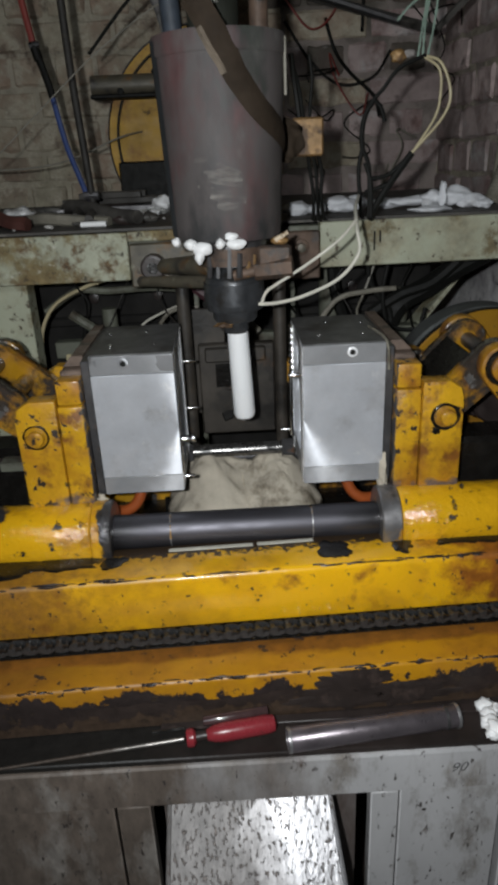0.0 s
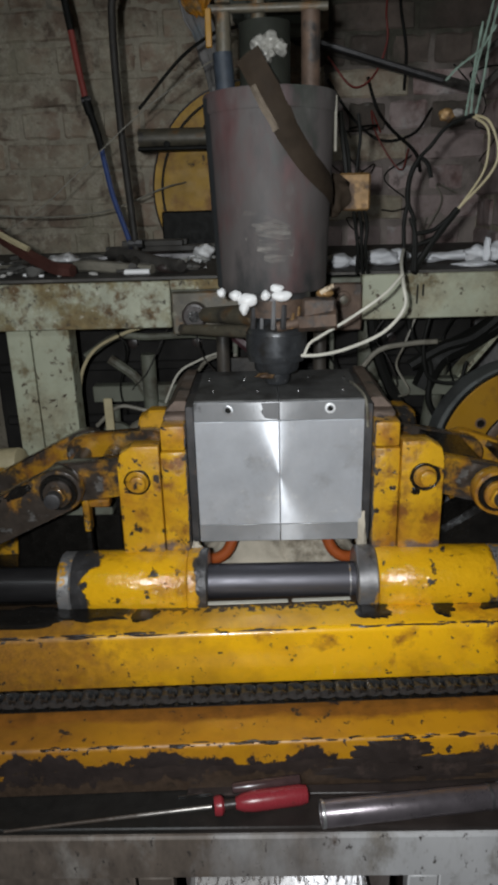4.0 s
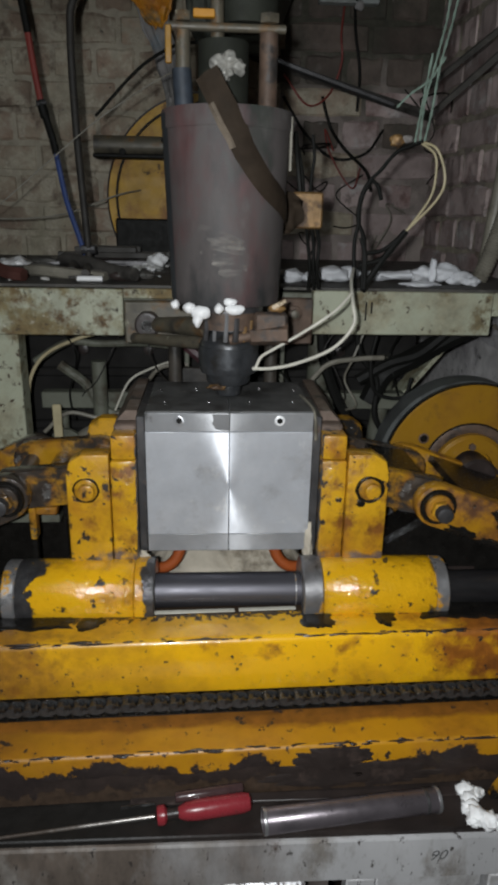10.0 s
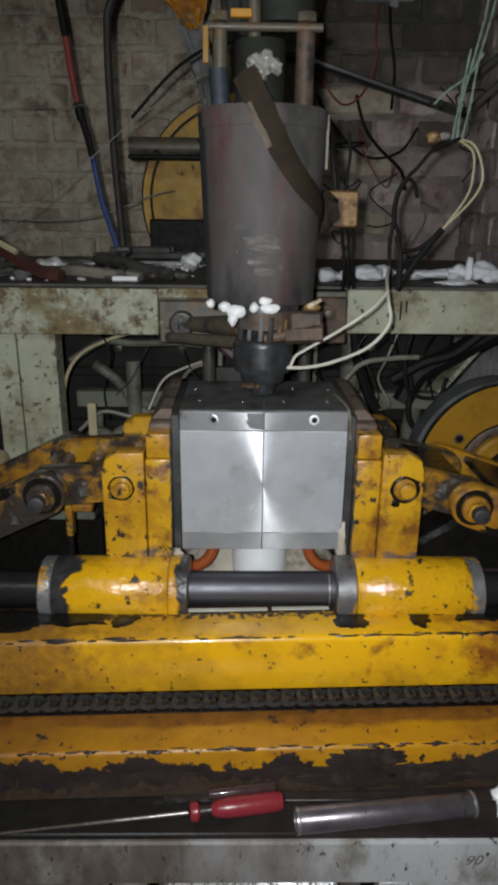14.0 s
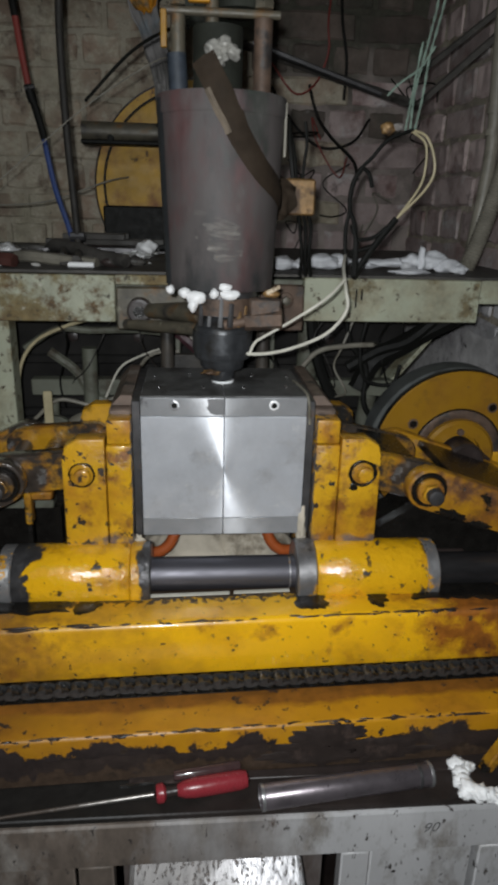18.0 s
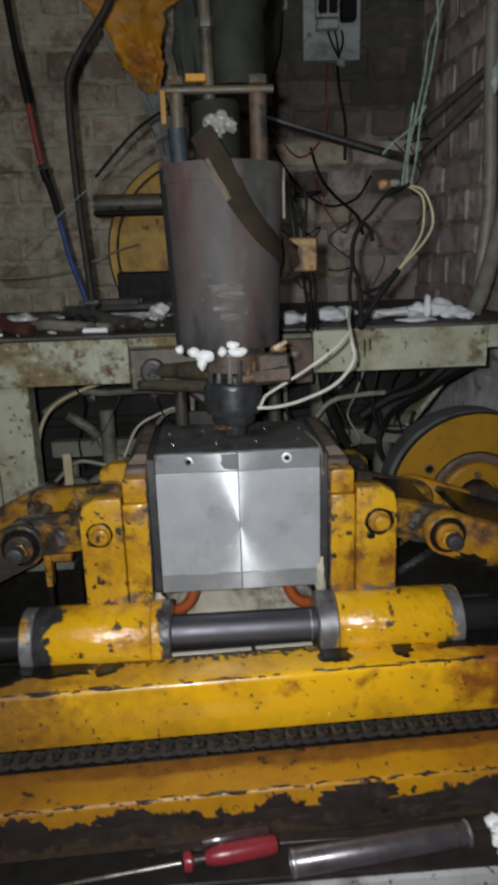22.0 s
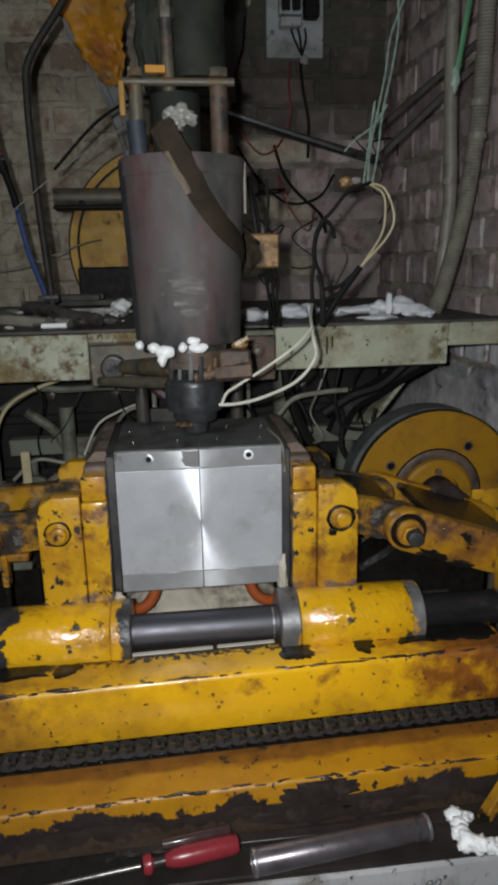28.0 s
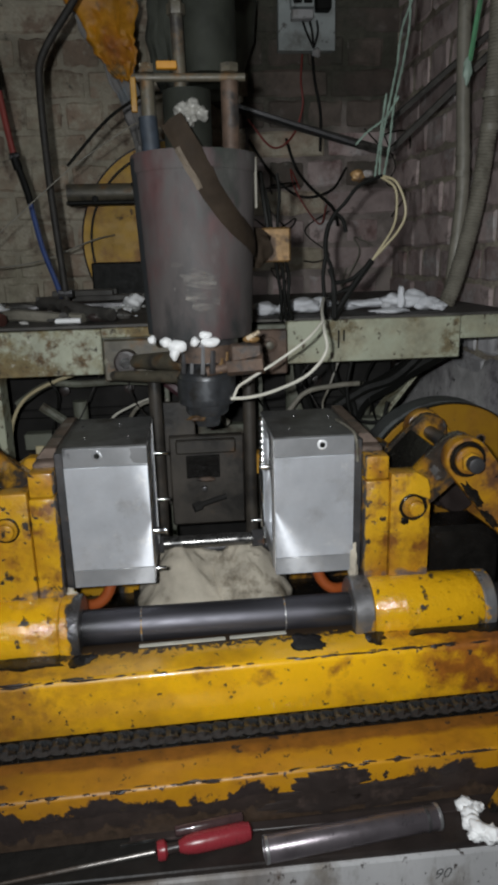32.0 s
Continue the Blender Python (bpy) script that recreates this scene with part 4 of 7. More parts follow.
for s in (-1, 1):
    x, z = FIX[s]
    f = thing("toggle_anchor", "yellow end bracket holding the toggle arm", "bracket", "toggle anchors")
    near, far = (x - 0.066, x + 0.12) if s > 0 else (x - 0.12, x + 0.05)
    part("block", box(near, far, -0.082, -0.040, 0.985, z + 0.060, 0.005, seg=2), yellow, f, "thick yellow bearing block smeared with grease")
    part("foot_boss", rod((x - 0.012 * s, -0.086, 0.958), (x - 0.012 * s, -0.040, 0.958), 0.043, seg=28, bevel=0.006), yellow, f, "rounded yellow foot with chipped edge")
    part("foot_plate", box(near + 0.02, far, -0.078, -0.042, 0.9366, 0.984, 0.002), grease_gap_black, f)
    part("cheek", box(near + 0.03, far - 0.02, 0.185, 0.205, 0.937, z + 0.045, 0.003), yellow_worn, f)
    part("pin", rod((x, -0.039, z), (x, 0.21, z), 0.014, seg=20, bevel=0.002), steel_dark, f)


# ---- extruder head ----
dark_iron = surface("olive_black_iron", (0.024, 0.026, 0.020), 0.75, 0.1, var=0.4, scale=16, bump=0.3, spec=0.25)
HX, HY = -0.005, 0.09
head = thing("plastic_extruder", "heat-stained steel extruder head over the mold", "extruder head")
part("shroud", lathe([(0.070, 1.362), (0.0758, 1.362), (0.0768, 1.366), (0.0875, 1.609), (0.0865, 1.613), (0.07, 1.613)], (HX, HY, 0), 64), shroud, head)
part("neck", lathe([(0.03, 1.325), (0.05, 1.325), (0.05, 1.3625), (0.03, 1.3625)], (0.0, HY, 0), 32), steel_dark, head)
part("die", lathe([(0.014, 1.226), (0.0175, 1.222), (0.0195, 1.225), (0.0195, 1.239), (0.030, 1.2405), (0.033, 1.244), (0.034, 1.256), (0.042, 1.258), (0.043, 1.262), (0.043, 1.302), (0.040, 1.307), (0.018, 1.3245)], (0.0, HY, 0), 40), die_steel, head, "dark turned die ring")
part("clamp_bolt", rod((0.03, 0.06, 1.318), (0.085, 0.05, 1.322), 0.016, seg=6, bevel=0.002), rusty, head)
part("seam_strip", box(HX + 0.0835, HX + 0.0875, HY - 0.026, HY - 0.020, 1.540, 1.608, 0.001), grey_hose, head)
part("yoke", rod((-0.083, 0.10, 1.716), (0.072, 0.10, 1.716), 0.0055, seg=14), clamp_green, head)
for x, r in ((-0.064, 0.010), (0.050, 0.0125)):
    part("pillar", rod((x, 0.10, 1.6135), (x, 0.10, 1.7105), r, seg=20), clamp_green if x < 0 else rusty, head)
    part("pillar_nut", rod((x, 0.10, 1.7218), (x, 0.10, 1.733), r * 1.1, seg=6, bevel=0.001), clamp_green, head)
for k, (x, z, r) in enumerate(((-0.018, 1.668, 0.011), (-0.004, 1.672, 0.012), (0.008, 1.664, 0.010), (-0.010, 1.656, 0.010))):
    part("valve_lump", lump((x, 0.072, z), (r, r, r * 0.9), k + 3, rough=0.6), surface("dull_plastic_crust", (0.34, 0.33, 0.30), 0.5, 0.2, var=0.3, scale=60) if k == 0 else bpy.data.materials["dull_plastic_crust"], head, "crust of hardened grey plastic")
part("core", rod((-0.01, 0.11, 1.6135), (-0.01, 0.11, 1.70), 0.034, seg=32), dark_iron, head)
for x, r, h, mt in ((-0.022, 0.003, 0.036, steel_mold_dark), (-0.006, 0.0035, 0.040, steel_mold_dark), (0.008, 0.0045, 0.034, steel_dark), (0.020, 0.004, 0.022, brass), (0.029, 0.003, 0.030, brass), (-0.034, 0.004, 0.030, steel_dark)):
    part("neck_screw", rod((x, HY - 0.052 + abs(x) * 0.4, 1.310), (x + 0.002, HY - 0.050 + abs(x) * 0.4, 1.310 + h), r, seg=8, bevel=0.0006), mt, head)
part("bracket_ear", box(0.035, 0.083, 0.045, 0.058, 1.322, 1.352, 0.004), rusty, head)
part("burr", lump((0.066, 0.042, 1.359), (0.012, 0.006, 0.006), 12), brass, head)
part("drool", lump((-0.018, HY - 0.026, 1.2385), (0.013, 0.006, 0.004), 5, rough=0.8), brass, head)
part("screw_rod", rod((-0.018, 0.11, 1.70), (-0.024, 0.11, 2.05), 0.009, seg=16), clamp_green, head)
for z in (1.795, 1.83):
    part("rod_nut", rod((-0.0195, 0.11, z), (-0.0197, 0.11, z + 0.014), 0.0125, seg=6, bevel=0.001), clamp_green, head)

# ---- table frame behind the head ----
frame_table = thing("extruder_table", "rusty grey-green steel table frame behind the mold", "table frame")
part("front_beam", box(-1.2, -0.181, 0.300, 0.330, 1.273, 1.355, 0.002), green_rusty, frame_table, "blistered and rusted green paint")
part("front_beam", box(0.157, 0.487, 0.300, 0.330, 1.279, 1.357, 0.002), green, frame_table)
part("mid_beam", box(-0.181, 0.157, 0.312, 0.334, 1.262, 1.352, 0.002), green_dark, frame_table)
part("side_beam", box(0.487, 0.86, 0.318, 0.35, 1.312, 1.356, 0.002), green, frame_table)
part("top_strip", box(0.6005, 0.86, 0.302, 0.365, 1.3575, 1.362, 0), dusty_dark, frame_table)
part("top_sheet", box(-1.2, 0.60, 0.302, 1.1, 1.3575, 1.362, 0), dusty_dark, frame_table, "table top black with dirt")
part("leg", box(-0.49, -0.447, 0.322, 0.37, 0.0, 1.272, 0.002), green, frame_table)
part("leg", box(-0.444, -0.374, 0.320, 0.37, 0.0, 1.272, 0.002), green, frame_table)
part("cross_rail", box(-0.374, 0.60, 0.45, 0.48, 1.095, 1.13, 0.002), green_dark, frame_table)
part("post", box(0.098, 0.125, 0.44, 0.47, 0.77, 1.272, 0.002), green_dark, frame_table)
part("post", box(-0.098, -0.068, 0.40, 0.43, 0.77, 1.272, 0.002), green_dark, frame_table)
part("beam_lip", box(-0.1805, -0.085, 0.2985, 0.3115, 1.339, 1.3565, 0.002), green_rusty, frame_table)
part("clamp_plate", box(-0.178, -0.02, 0.285, 0.2995, 1.262, 1.337, 0.003), clamp_green, frame_table, "rusty clamp plate with bolt hole")
part("clamp_plate", box(0.075, 0.156, 0.288, 0.2995, 1.262, 1.345, 0.003), rusty, frame_table)
part("clamp_bolt", rod((-0.136, 0.255, 1.299), (-0.136, 0.284, 1.299), 0.022, seg=24, bevel=0.003), grime, frame_table)
part("clamp_ring", lathe([(0.010, -0.034), (0.017, -0.034), (0.017, -0.0285), (0.010, -0.0285)], (-0.136, 0.284, 1.299), 20, axis="y"), grime, frame_table)
part("bolt_hole", rod((-0.136, 0.2495, 1.299), (-0.136, 0.256, 1.299), 0.0098, seg=16), grease_gap_black, frame_table)
part("clamp_arm", rod((-0.12, 0.26, 1.300), (-0.03, 0.13, 1.318), 0.0125, 0.017, seg=16), clamp_green, frame_table)
part("lower_arm", rod((-0.16, 0.27, 1.275), (-0.03, 0.14, 1.290), 0.009, 0.011, seg=14), clamp_green, frame_table)
part("washer", rod((0.122, 0.282, 1.318), (0.122, 0.2875, 1.318), 0.014, seg=20, bevel=0.002), rusty, frame_table)
part("bolt_head", rod((0.122, 0.272, 1.318), (0.122, 0.2815, 1.318), 0.0085, seg=6, bevel=0.001), clamp_green, frame_table)
for x in (0.252, 0.262):
    part("pen_stroke", box(x, x + 0.003, 0.2985, 0.2998, 1.305 if x < 0.26 else 1.318, 1.338, 0), black, frame_table)

# ---- overhead beam ----
over = thing("overhead_beam", "dull green steel beam overhead", "beam")
part("beam", box(-1.6, 1.4, 0.75, 0.766, 0.0, 0.10, 0.002), surface("olive_beam_paint", (0.17, 0.165, 0.05), 0.5, var=0.25, scale=10, bump=0.3, patches=[((0.06, 0.05, 0.03), 14, 0.54, 0.68, 0.6, 0)]), over)
part("top_flange", box(-1.6, 1.4, 0.767, 0.83, 0.09, 0.10, 0.001), green_dark, over)
over.matrix_world = pose(0, 0, 2.060, 0, 1.3, 0)


# ---- on the extruder ----
def on_shroud(ang, z, lift=0.002):
    """A point on the shroud's skin; ang in degrees from the front, to the east."""
    r = 0.0768 + (z - 1.366) / 0.243 * 0.0107 + lift
    a = radians(ang)
    return Vector((HX + r * math.sin(a), HY - r * math.cos(a), z))


def ribbon(points, width, material, name, parent, label="", thick=0.003):
    """A strap lying on the shroud; points are angle and height along its middle."""
    bm = bmesh.new()
    rows = []
    fine = smooth_line([(a, z, 0) for a, z in points], 8)
    for i, p in enumerate(fine):
        q, r = fine[max(i - 1, 0)], fine[min(i + 1, len(fine) - 1)]
        da, dz = (r.x - q.x) * 0.0016, r.y - q.y
        ln = math.hypot(da, dz) or 1
        oa, oz = -dz / ln * width / 2 / 0.0016, da / ln * width / 2
        rows.append([bm.verts.new(on_shroud(p.x + k * oa, p.y + k * oz, 0.0015 + thick * (1 - abs(k)) + 0.0015 * noise.noise(Vector((p.x * 0.08, k * 2, 1))))) for k in (-1, -0.6, 0, 0.6, 1)])
    for a, b in zip(rows, rows[1:]):
        for k in range(4):
            bm.faces.new((a[k], a[k + 1], b[k + 1], b[k]))
    return part(name, bm, material, parent, label)


leather = surface("oily_leather", (0.031, 0.022, 0.015), 0.8, spec=0.15, var=0.3, scale=30, bump=0.3, patches=[((0.10, 0.075, 0.05), 14, 0.60, 0.80, 0.8, 0, "z", 1.64, 0.12)])
smear = surface("dried_white_smear", (0.24, 0.22, 0.205), 0.75, var=0.35, scale=60, bump=0.3)
film = surface("thin_white_smear", (0.26, 0.24, 0.22), 0.75, var=0.3, scale=60, bump=0.2)
fn = film.node_tree.nodes
veil, gate, where = fn.new("ShaderNodeTexNoise"), fn.new("ShaderNodeMapRange"), fn.new("ShaderNodeTexCoord")
veil.inputs["Scale"].default_value, veil.inputs["Detail"].default_value = 75, 7
gate.inputs["From Min"].default_value, gate.inputs["From Max"].default_value, gate.inputs["To Max"].default_value = 0.44, 0.66, 0.75
comb = fn.new("ShaderNodeMapping")
comb.inputs["Rotation"].default_value, comb.inputs["Scale"].default_value = (0, radians(10), 0), (0.22, 0.3, 1.2)
film.node_tree.links.new(where.outputs["Object"], comb.inputs["Vector"])
film.node_tree.links.new(comb.outputs[0], veil.inputs["Vector"])
film.node_tree.links.new(veil.outputs["Fac"], gate.inputs["Value"])
film.node_tree.links.new(gate.outputs[0], fn["Principled BSDF"].inputs["Alpha"])
strap = ribbon([(-18, 1.646), (-14, 1.635), (-8, 1.619), (5, 1.587), (15, 1.557), (38, 1.519), (70, 1.494), (96, 1.482)], 0.032, leather, "strap", head, "brown leather strap slung across the shroud")
torn = surface("torn_strap_edge", (0.15, 0.12, 0.09), 0.75, var=0.35, scale=50, bump=0.4)
ribbon([(-14, 1.612), (-10, 1.600), (-5, 1.586), (1, 1.572), (4, 1.562)], 0.010, torn, "torn_edge", head, "pale torn edge of the strap", thick=0.004)
seam_mat = surface("blued_seam_steel", (0.030, 0.033, 0.036), 0.6, 0.2, var=0.3, scale=20, bump=0.2)
ribbon([(-72, 1.368), (-72, 1.44), (-72, 1.53), (-72, 1.607)], 0.026, seam_mat, "seam_flange", head, "dark lapped seam", thick=0.002)
part("top_band", lathe([(0.083, 1.588), (0.0877, 1.588), (0.0886, 1.590), (0.0892, 1.609), (0.0880, 1.6125), (0.083, 1.6125)], (HX, HY, 0), 64, ring=True), shroud, head)
for pts_, w in (([(-27, 1.466), (-18, 1.463), (-8, 1.458), (2, 1.453), (14, 1.446)], 0.010), ([(-18, 1.457), (-8, 1.449), (4, 1.446), (16, 1.444)], 0.013), ([(-16, 1.444), (-2, 1.440), (10, 1.437), (17, 1.438)], 0.010), ([(-14, 1.426), (0, 1.421), (8, 1.422), (20, 1.418)], 0.015), ([(-8, 1.413), (4, 1.407), (14, 1.409)], 0.012)):
    ribbon(pts_, w, film, "scuff", head, thick=0.0001)
for k, (x, y, z, a, b) in enumerate(((-0.076, 0.035, 1.363, 0.0062, 0.0066), (-0.057, 0.020, 1.361, 0.0085, 0.0072), (-0.040, 0.016, 1.355, 0.0135, 0.0095), (-0.045, 0.015, 1.345, 0.0070, 0.0100), (-0.016, 0.013, 1.361, 0.0068, 0.0068), (0.006, 0.012, 1.360, 0.0140, 0.0070), (-0.001, 0.016, 1.370, 0.0095, 0.0060))):
    part("plastic_drip", lump((x, y, z), (a, 0.008, b), k + 1, rough=0.22, freq=1.1), foam_white, head)
flake = rod((0.060, 0.040, 1.359), (0.078, 0.038, 1.370), 0.0042, 0.0030, seg=10, bevel=0.001)
part("plastic_drip", flake, surface("scorched_plastic", (0.55, 0.45, 0.32), 0.6, var=0.3, scale=60, bump=0.3, patches=[((0.10, 0.06, 0.03), 60, 0.55, 0.66, 0.6, 0)]), head, "scorched tan scrap of plastic")
part("clamp_screw", rod((0.0, 0.05, 1.312), (0.03, 0.048, 1.318), 0.008, seg=10), rusty, head)
part("clamp_ring", lathe([(0.030, 1.326), (0.0505, 1.326), (0.0505, 1.350), (0.030, 1.350)], (0.0, HY, 0), 32), rusty, head)
part("heater_band", lathe([(0.0432, 1.268), (0.0452, 1.268), (0.0452, 1.298), (0.0432, 1.298)], (0.0, HY, 0), 40), die_steel, head)
part("rivet", rod((HX - 0.0860, HY - 0.02, 1.575), (HX - 0.0835, HY - 0.026, 1.575), 0.003, seg=10), black, head)
part("blue_valve", rod((-0.062, 0.095, 1.60), (-0.066, 0.095, 1.665), 0.013, seg=14), surface("faded_blue_paint", (0.028, 0.036, 0.048), 0.6, var=0.4, scale=40), head, "faded blue fitting")
part("yellow_tag", box(-0.086, -0.078, 0.075, 0.082, 1.668, 1.712, 0.001), wheel_yellow, head, "orange tag")
part("top_clip", box(-0.05, -0.022, 0.09, 0.10, 1.725, 1.735, 0.001), orange_tarp, head)
part("cooler", lathe([(0.02, 1.73), (0.040, 1.73), (0.044, 1.75), (0.044, 1.83), (0.050, 1.84), (0.050, 2.05), (0.02, 2.05)], (0.022, 0.16, 0), 24), dark_iron, head, "olive-black feed barrel")

block_ = thing("terminal_block", "rusty brass-coloured terminal block with black leads", "terminal block")
part("body", box(0.100, 0.147, 0.18, 0.215, 1.464, 1.518, 0.003), brass, block_)
for k in range(3):
    part("lead", tube([(0.125 + 0.008 * k, 0.2, 1.466), (0.130 + 0.009 * k, 0.21, 1.44), (0.136 + 0.006 * k, 0.22, 1.405), (0.138 + 0.009 * k, 0.24, 1.366)], 0.003, 6), black, block_)
part("lead", tube([(0.112, 0.19, 1.516), (0.106, 0.19, 1.56), (0.098, 0.17, 1.60)], 0.004, 6), black, block_)


# ---- cables and hoses ----
def cable(name, label, pts, r, material, category="cable", seg=8, wave=0.0):
    return tagged(part(name, tube(pts, r, seg, 7, wave=wave), material), label, category)


hose_rubber = surface("dusty_black_rubber", (0.022, 0.019, 0.016), 0.65, var=0.4, scale=30, bump=0.2, patches=[((0.06, 0.05, 0.04), 22, 0.56, 0.70, 0.8, 0)])
hose = thing("black_hose", "thick black rubber hose hanging before the brick wall", "hose")
part("tube", tube([(-0.10, 0.6, 2.12), (-0.168, 0.6, 2.044), (-0.218, 0.6, 1.968), (-0.286, 0.6, 1.875), (-0.299, 0.6, 1.81), (-0.298, 0.6, 1.637), (-0.290, 0.6, 1.47), (-0.285, 0.6, 1.364)], 0.0078, 10), hose_rubber, hose)
part("clip", rod((-0.302, 0.6, 1.405), (-0.272, 0.6, 1.405), 0.009, seg=8), steel_dark, hose)
air = thing("air_hose", "thin air hose joined from black, red and blue lengths", "hose")
part("black_length", tube([(-0.435, 0.7, 2.12), (-0.428, 0.7, 2.046), (-0.417, 0.7, 1.927), (-0.404, 0.7, 1.83)], 0.0075), black, air)
part("red_length", tube([(-0.404, 0.7, 1.83), (-0.396, 0.7, 1.76), (-0.387, 0.7, 1.70)], 0.007), cable_red, air)
part("joint", rod((-0.388, 0.7, 1.705), (-0.380, 0.7, 1.672), 0.010, seg=12), black, air)
part("clamp", rod((-0.394, 0.695, 1.697), (-0.374, 0.695, 1.702), 0.005, seg=8), steel_dark, air)
part("lower_black_length", tube([(-0.380, 0.7, 1.675), (-0.368, 0.7, 1.63), (-0.362, 0.7, 1.60)], 0.008), black, air)
part("blue_length", tube([(-0.363, 0.7, 1.605), (-0.356, 0.7, 1.56), (-0.345, 0.7, 1.50), (-0.324, 0.7, 1.43), (-0.305, 0.7, 1.364)], 0.006), cable_blue, air)
cable("thin_wire", "thin pale wire strung across the wall", [(-0.62, 0.5, 1.40), (-0.47, 0.5, 1.47), (-0.364, 0.5, 1.55), (-0.264, 0.5, 1.629), (-0.199, 0.5, 1.674), (-0.10, 0.5, 1.73), (-0.07, 0.4, 1.70)], 0.0012, grey_hose, "wire", 6)
cable("thin_wire", "thin dark wire sagging before the wall", [(-0.9, 1.2, 1.60), (-0.8, 0.8, 1.50), (-0.6, 0.8, 1.465), (-0.4, 0.8, 1.47), (-0.25, 0.82, 1.52), (-0.2, 0.895, 1.535)], 0.0022, grey_hose, "wire", 6)
cable("thin_wire", "thin dark wire looped to the extruder", [(-0.25, 0.55, 1.66), (-0.16, 0.5, 1.735), (-0.09, 0.45, 1.765), (-0.05, 0.35, 1.75)], 0.003, black, "wire", 6)
heater_lead = thing("heater_lead", "white heater wire loop hanging from the cable joint", "wire")
part("loop", tube([(0.205, 0.20, 1.403), (0.186, 0.12, 1.39), (0.178, 0.06, 1.365), (0.179, 0.05, 1.335), (0.151, 0.05, 1.301), (0.101, 0.05, 1.279), (0.062, 0.048, 1.271), (0.034, 0.05, 1.270)], 0.0026, 8), cable_white, heater_lead)
part("stay", tube([(0.178, 0.07, 1.378), (0.150, 0.05, 1.354), (0.105, 0.05, 1.323), (0.060, 0.048, 1.297), (0.046, 0.05, 1.287), (0.038, 0.05, 1.270)], 0.0022, 8), cable_white, heater_lead)
CAB = [(x, 0.25, z) for x, z in ((0.296, 1.599), (0.275, 1.584), (0.25, 1.556), (0.235, 1.541), (0.223, 1.52), (0.218, 1.495), (0.219, 1.473), (0.214, 1.436), (0.22, 1.366), (0.231, 1.44), (0.232, 1.366), (0.247, 1.531), (0.254, 1.51))]
joint = thing("cable_joint", "black taped cable with cream twin cores", "cable")
part("black_cable", tube([CAB[6], CAB[5], CAB[4], CAB[3], CAB[2], CAB[1], (0.315, 0.25, 1.600)], 0.0030, 8), black, joint)
part("bundle", tube([CAB[3], CAB[4], CAB[5], CAB[6]], 0.0042, 8), black, joint)
part("branch", tube([CAB[3], CAB[11], CAB[12]], 0.0034, 8), black, joint)
part("leg", tube([CAB[6], CAB[7], CAB[8]], 0.0035, 8), black, joint)
part("leg", tube([CAB[6], CAB[9], CAB[10]], 0.0035, 8), black, joint)
part("black_cable", tube([(0.236, 0.25, 1.366), (0.234, 0.25, 1.42), (0.225, 0.25, 1.45)], 0.004, 8), black, joint)
part("black_tail", tube([(0.225, 0.25, 1.405), (0.262, 0.25, 1.416), (0.282, 0.25, 1.44), (0.300, 0.25, 1.462)], 0.0034, 8), black, joint)
part("black_tail", tube([(0.300, 0.25, 1.462), (0.268, 0.25, 1.42), (0.245, 0.25, 1.385), (0.236, 0.26, 1.362)], 0.0056, 8), black, joint)
part("core", tube([(0.312, 0.25, 1.600), (0.340, 0.25, 1.588), (0.357, 0.25, 1.545), (0.345, 0.25, 1.510), (0.300, 0.25, 1.462)], 0.0023, 8), cable_cream, joint)
part("core", tube([(0.312, 0.25, 1.598), (0.337, 0.25, 1.580), (0.341, 0.25, 1.545), (0.334, 0.25, 1.512), (0.302, 0.25, 1.464)], 0.0021, 8), cable_cream, joint)
part("tag", lump((0.272, 0.25, 1.600), (0.012, 0.006, 0.010), 7), brass, joint, "scrap of orange tape")
part("tape_scrap", lump((0.288, 0.25, 1.603), (0.010, 0.006, 0.006), 9), smear, joint)

cable("loose_wire", "dark wire bundle hanging on the wall", [(0.288, 1.17, 1.80), (0.30, 1.16, 1.755), (0.318, 1.15, 1.709), (0.349, 1.1, 1.657), (0.40, 1.05, 1.60), (0.41, 1.02, 1.55)], 0.0045, black, "wire", 7)
cable("loose_wire", "dark looped wire on the wall", [(0.18, 1.19, 1.80), (0.25, 1.18, 1.70), (0.33, 1.17, 1.64), (0.42, 1.17, 1.655), (0.47, 1.18, 1.72)], 0.004, black, "wire", 6)
part("strap_end", lump((0.088, 0.155, 1.487), (0.022, 0.008, 0.026), 31, rough=0.5, sub=3, freq=1.8), leather, head, "loose end of the strap")
for k, (pts_, r_) in enumerate((([(0.098, 0.185, 1.60), (0.108, 0.19, 1.57), (0.114, 0.195, 1.545), (0.118, 0.198, 1.516)], 0.0042), ([(0.128, 0.195, 1.60), (0.132, 0.197, 1.57), (0.130, 0.199, 1.545), (0.128, 0.2, 1.516)], 0.0036), ([(0.232, 0.25, 1.425), (0.262, 0.25, 1.43), (0.286, 0.25, 1.448)], 0.0050), ([(0.222, 0.25, 1.40), (0.25, 0.255, 1.412), (0.275, 0.25, 1.425), (0.292, 0.25, 1.452)], 0.0042))):
    cable("black_lead", "black lead twisted with the others at the cable joint", pts_, r_ * 0.72, black)
rng = random.Random(33)
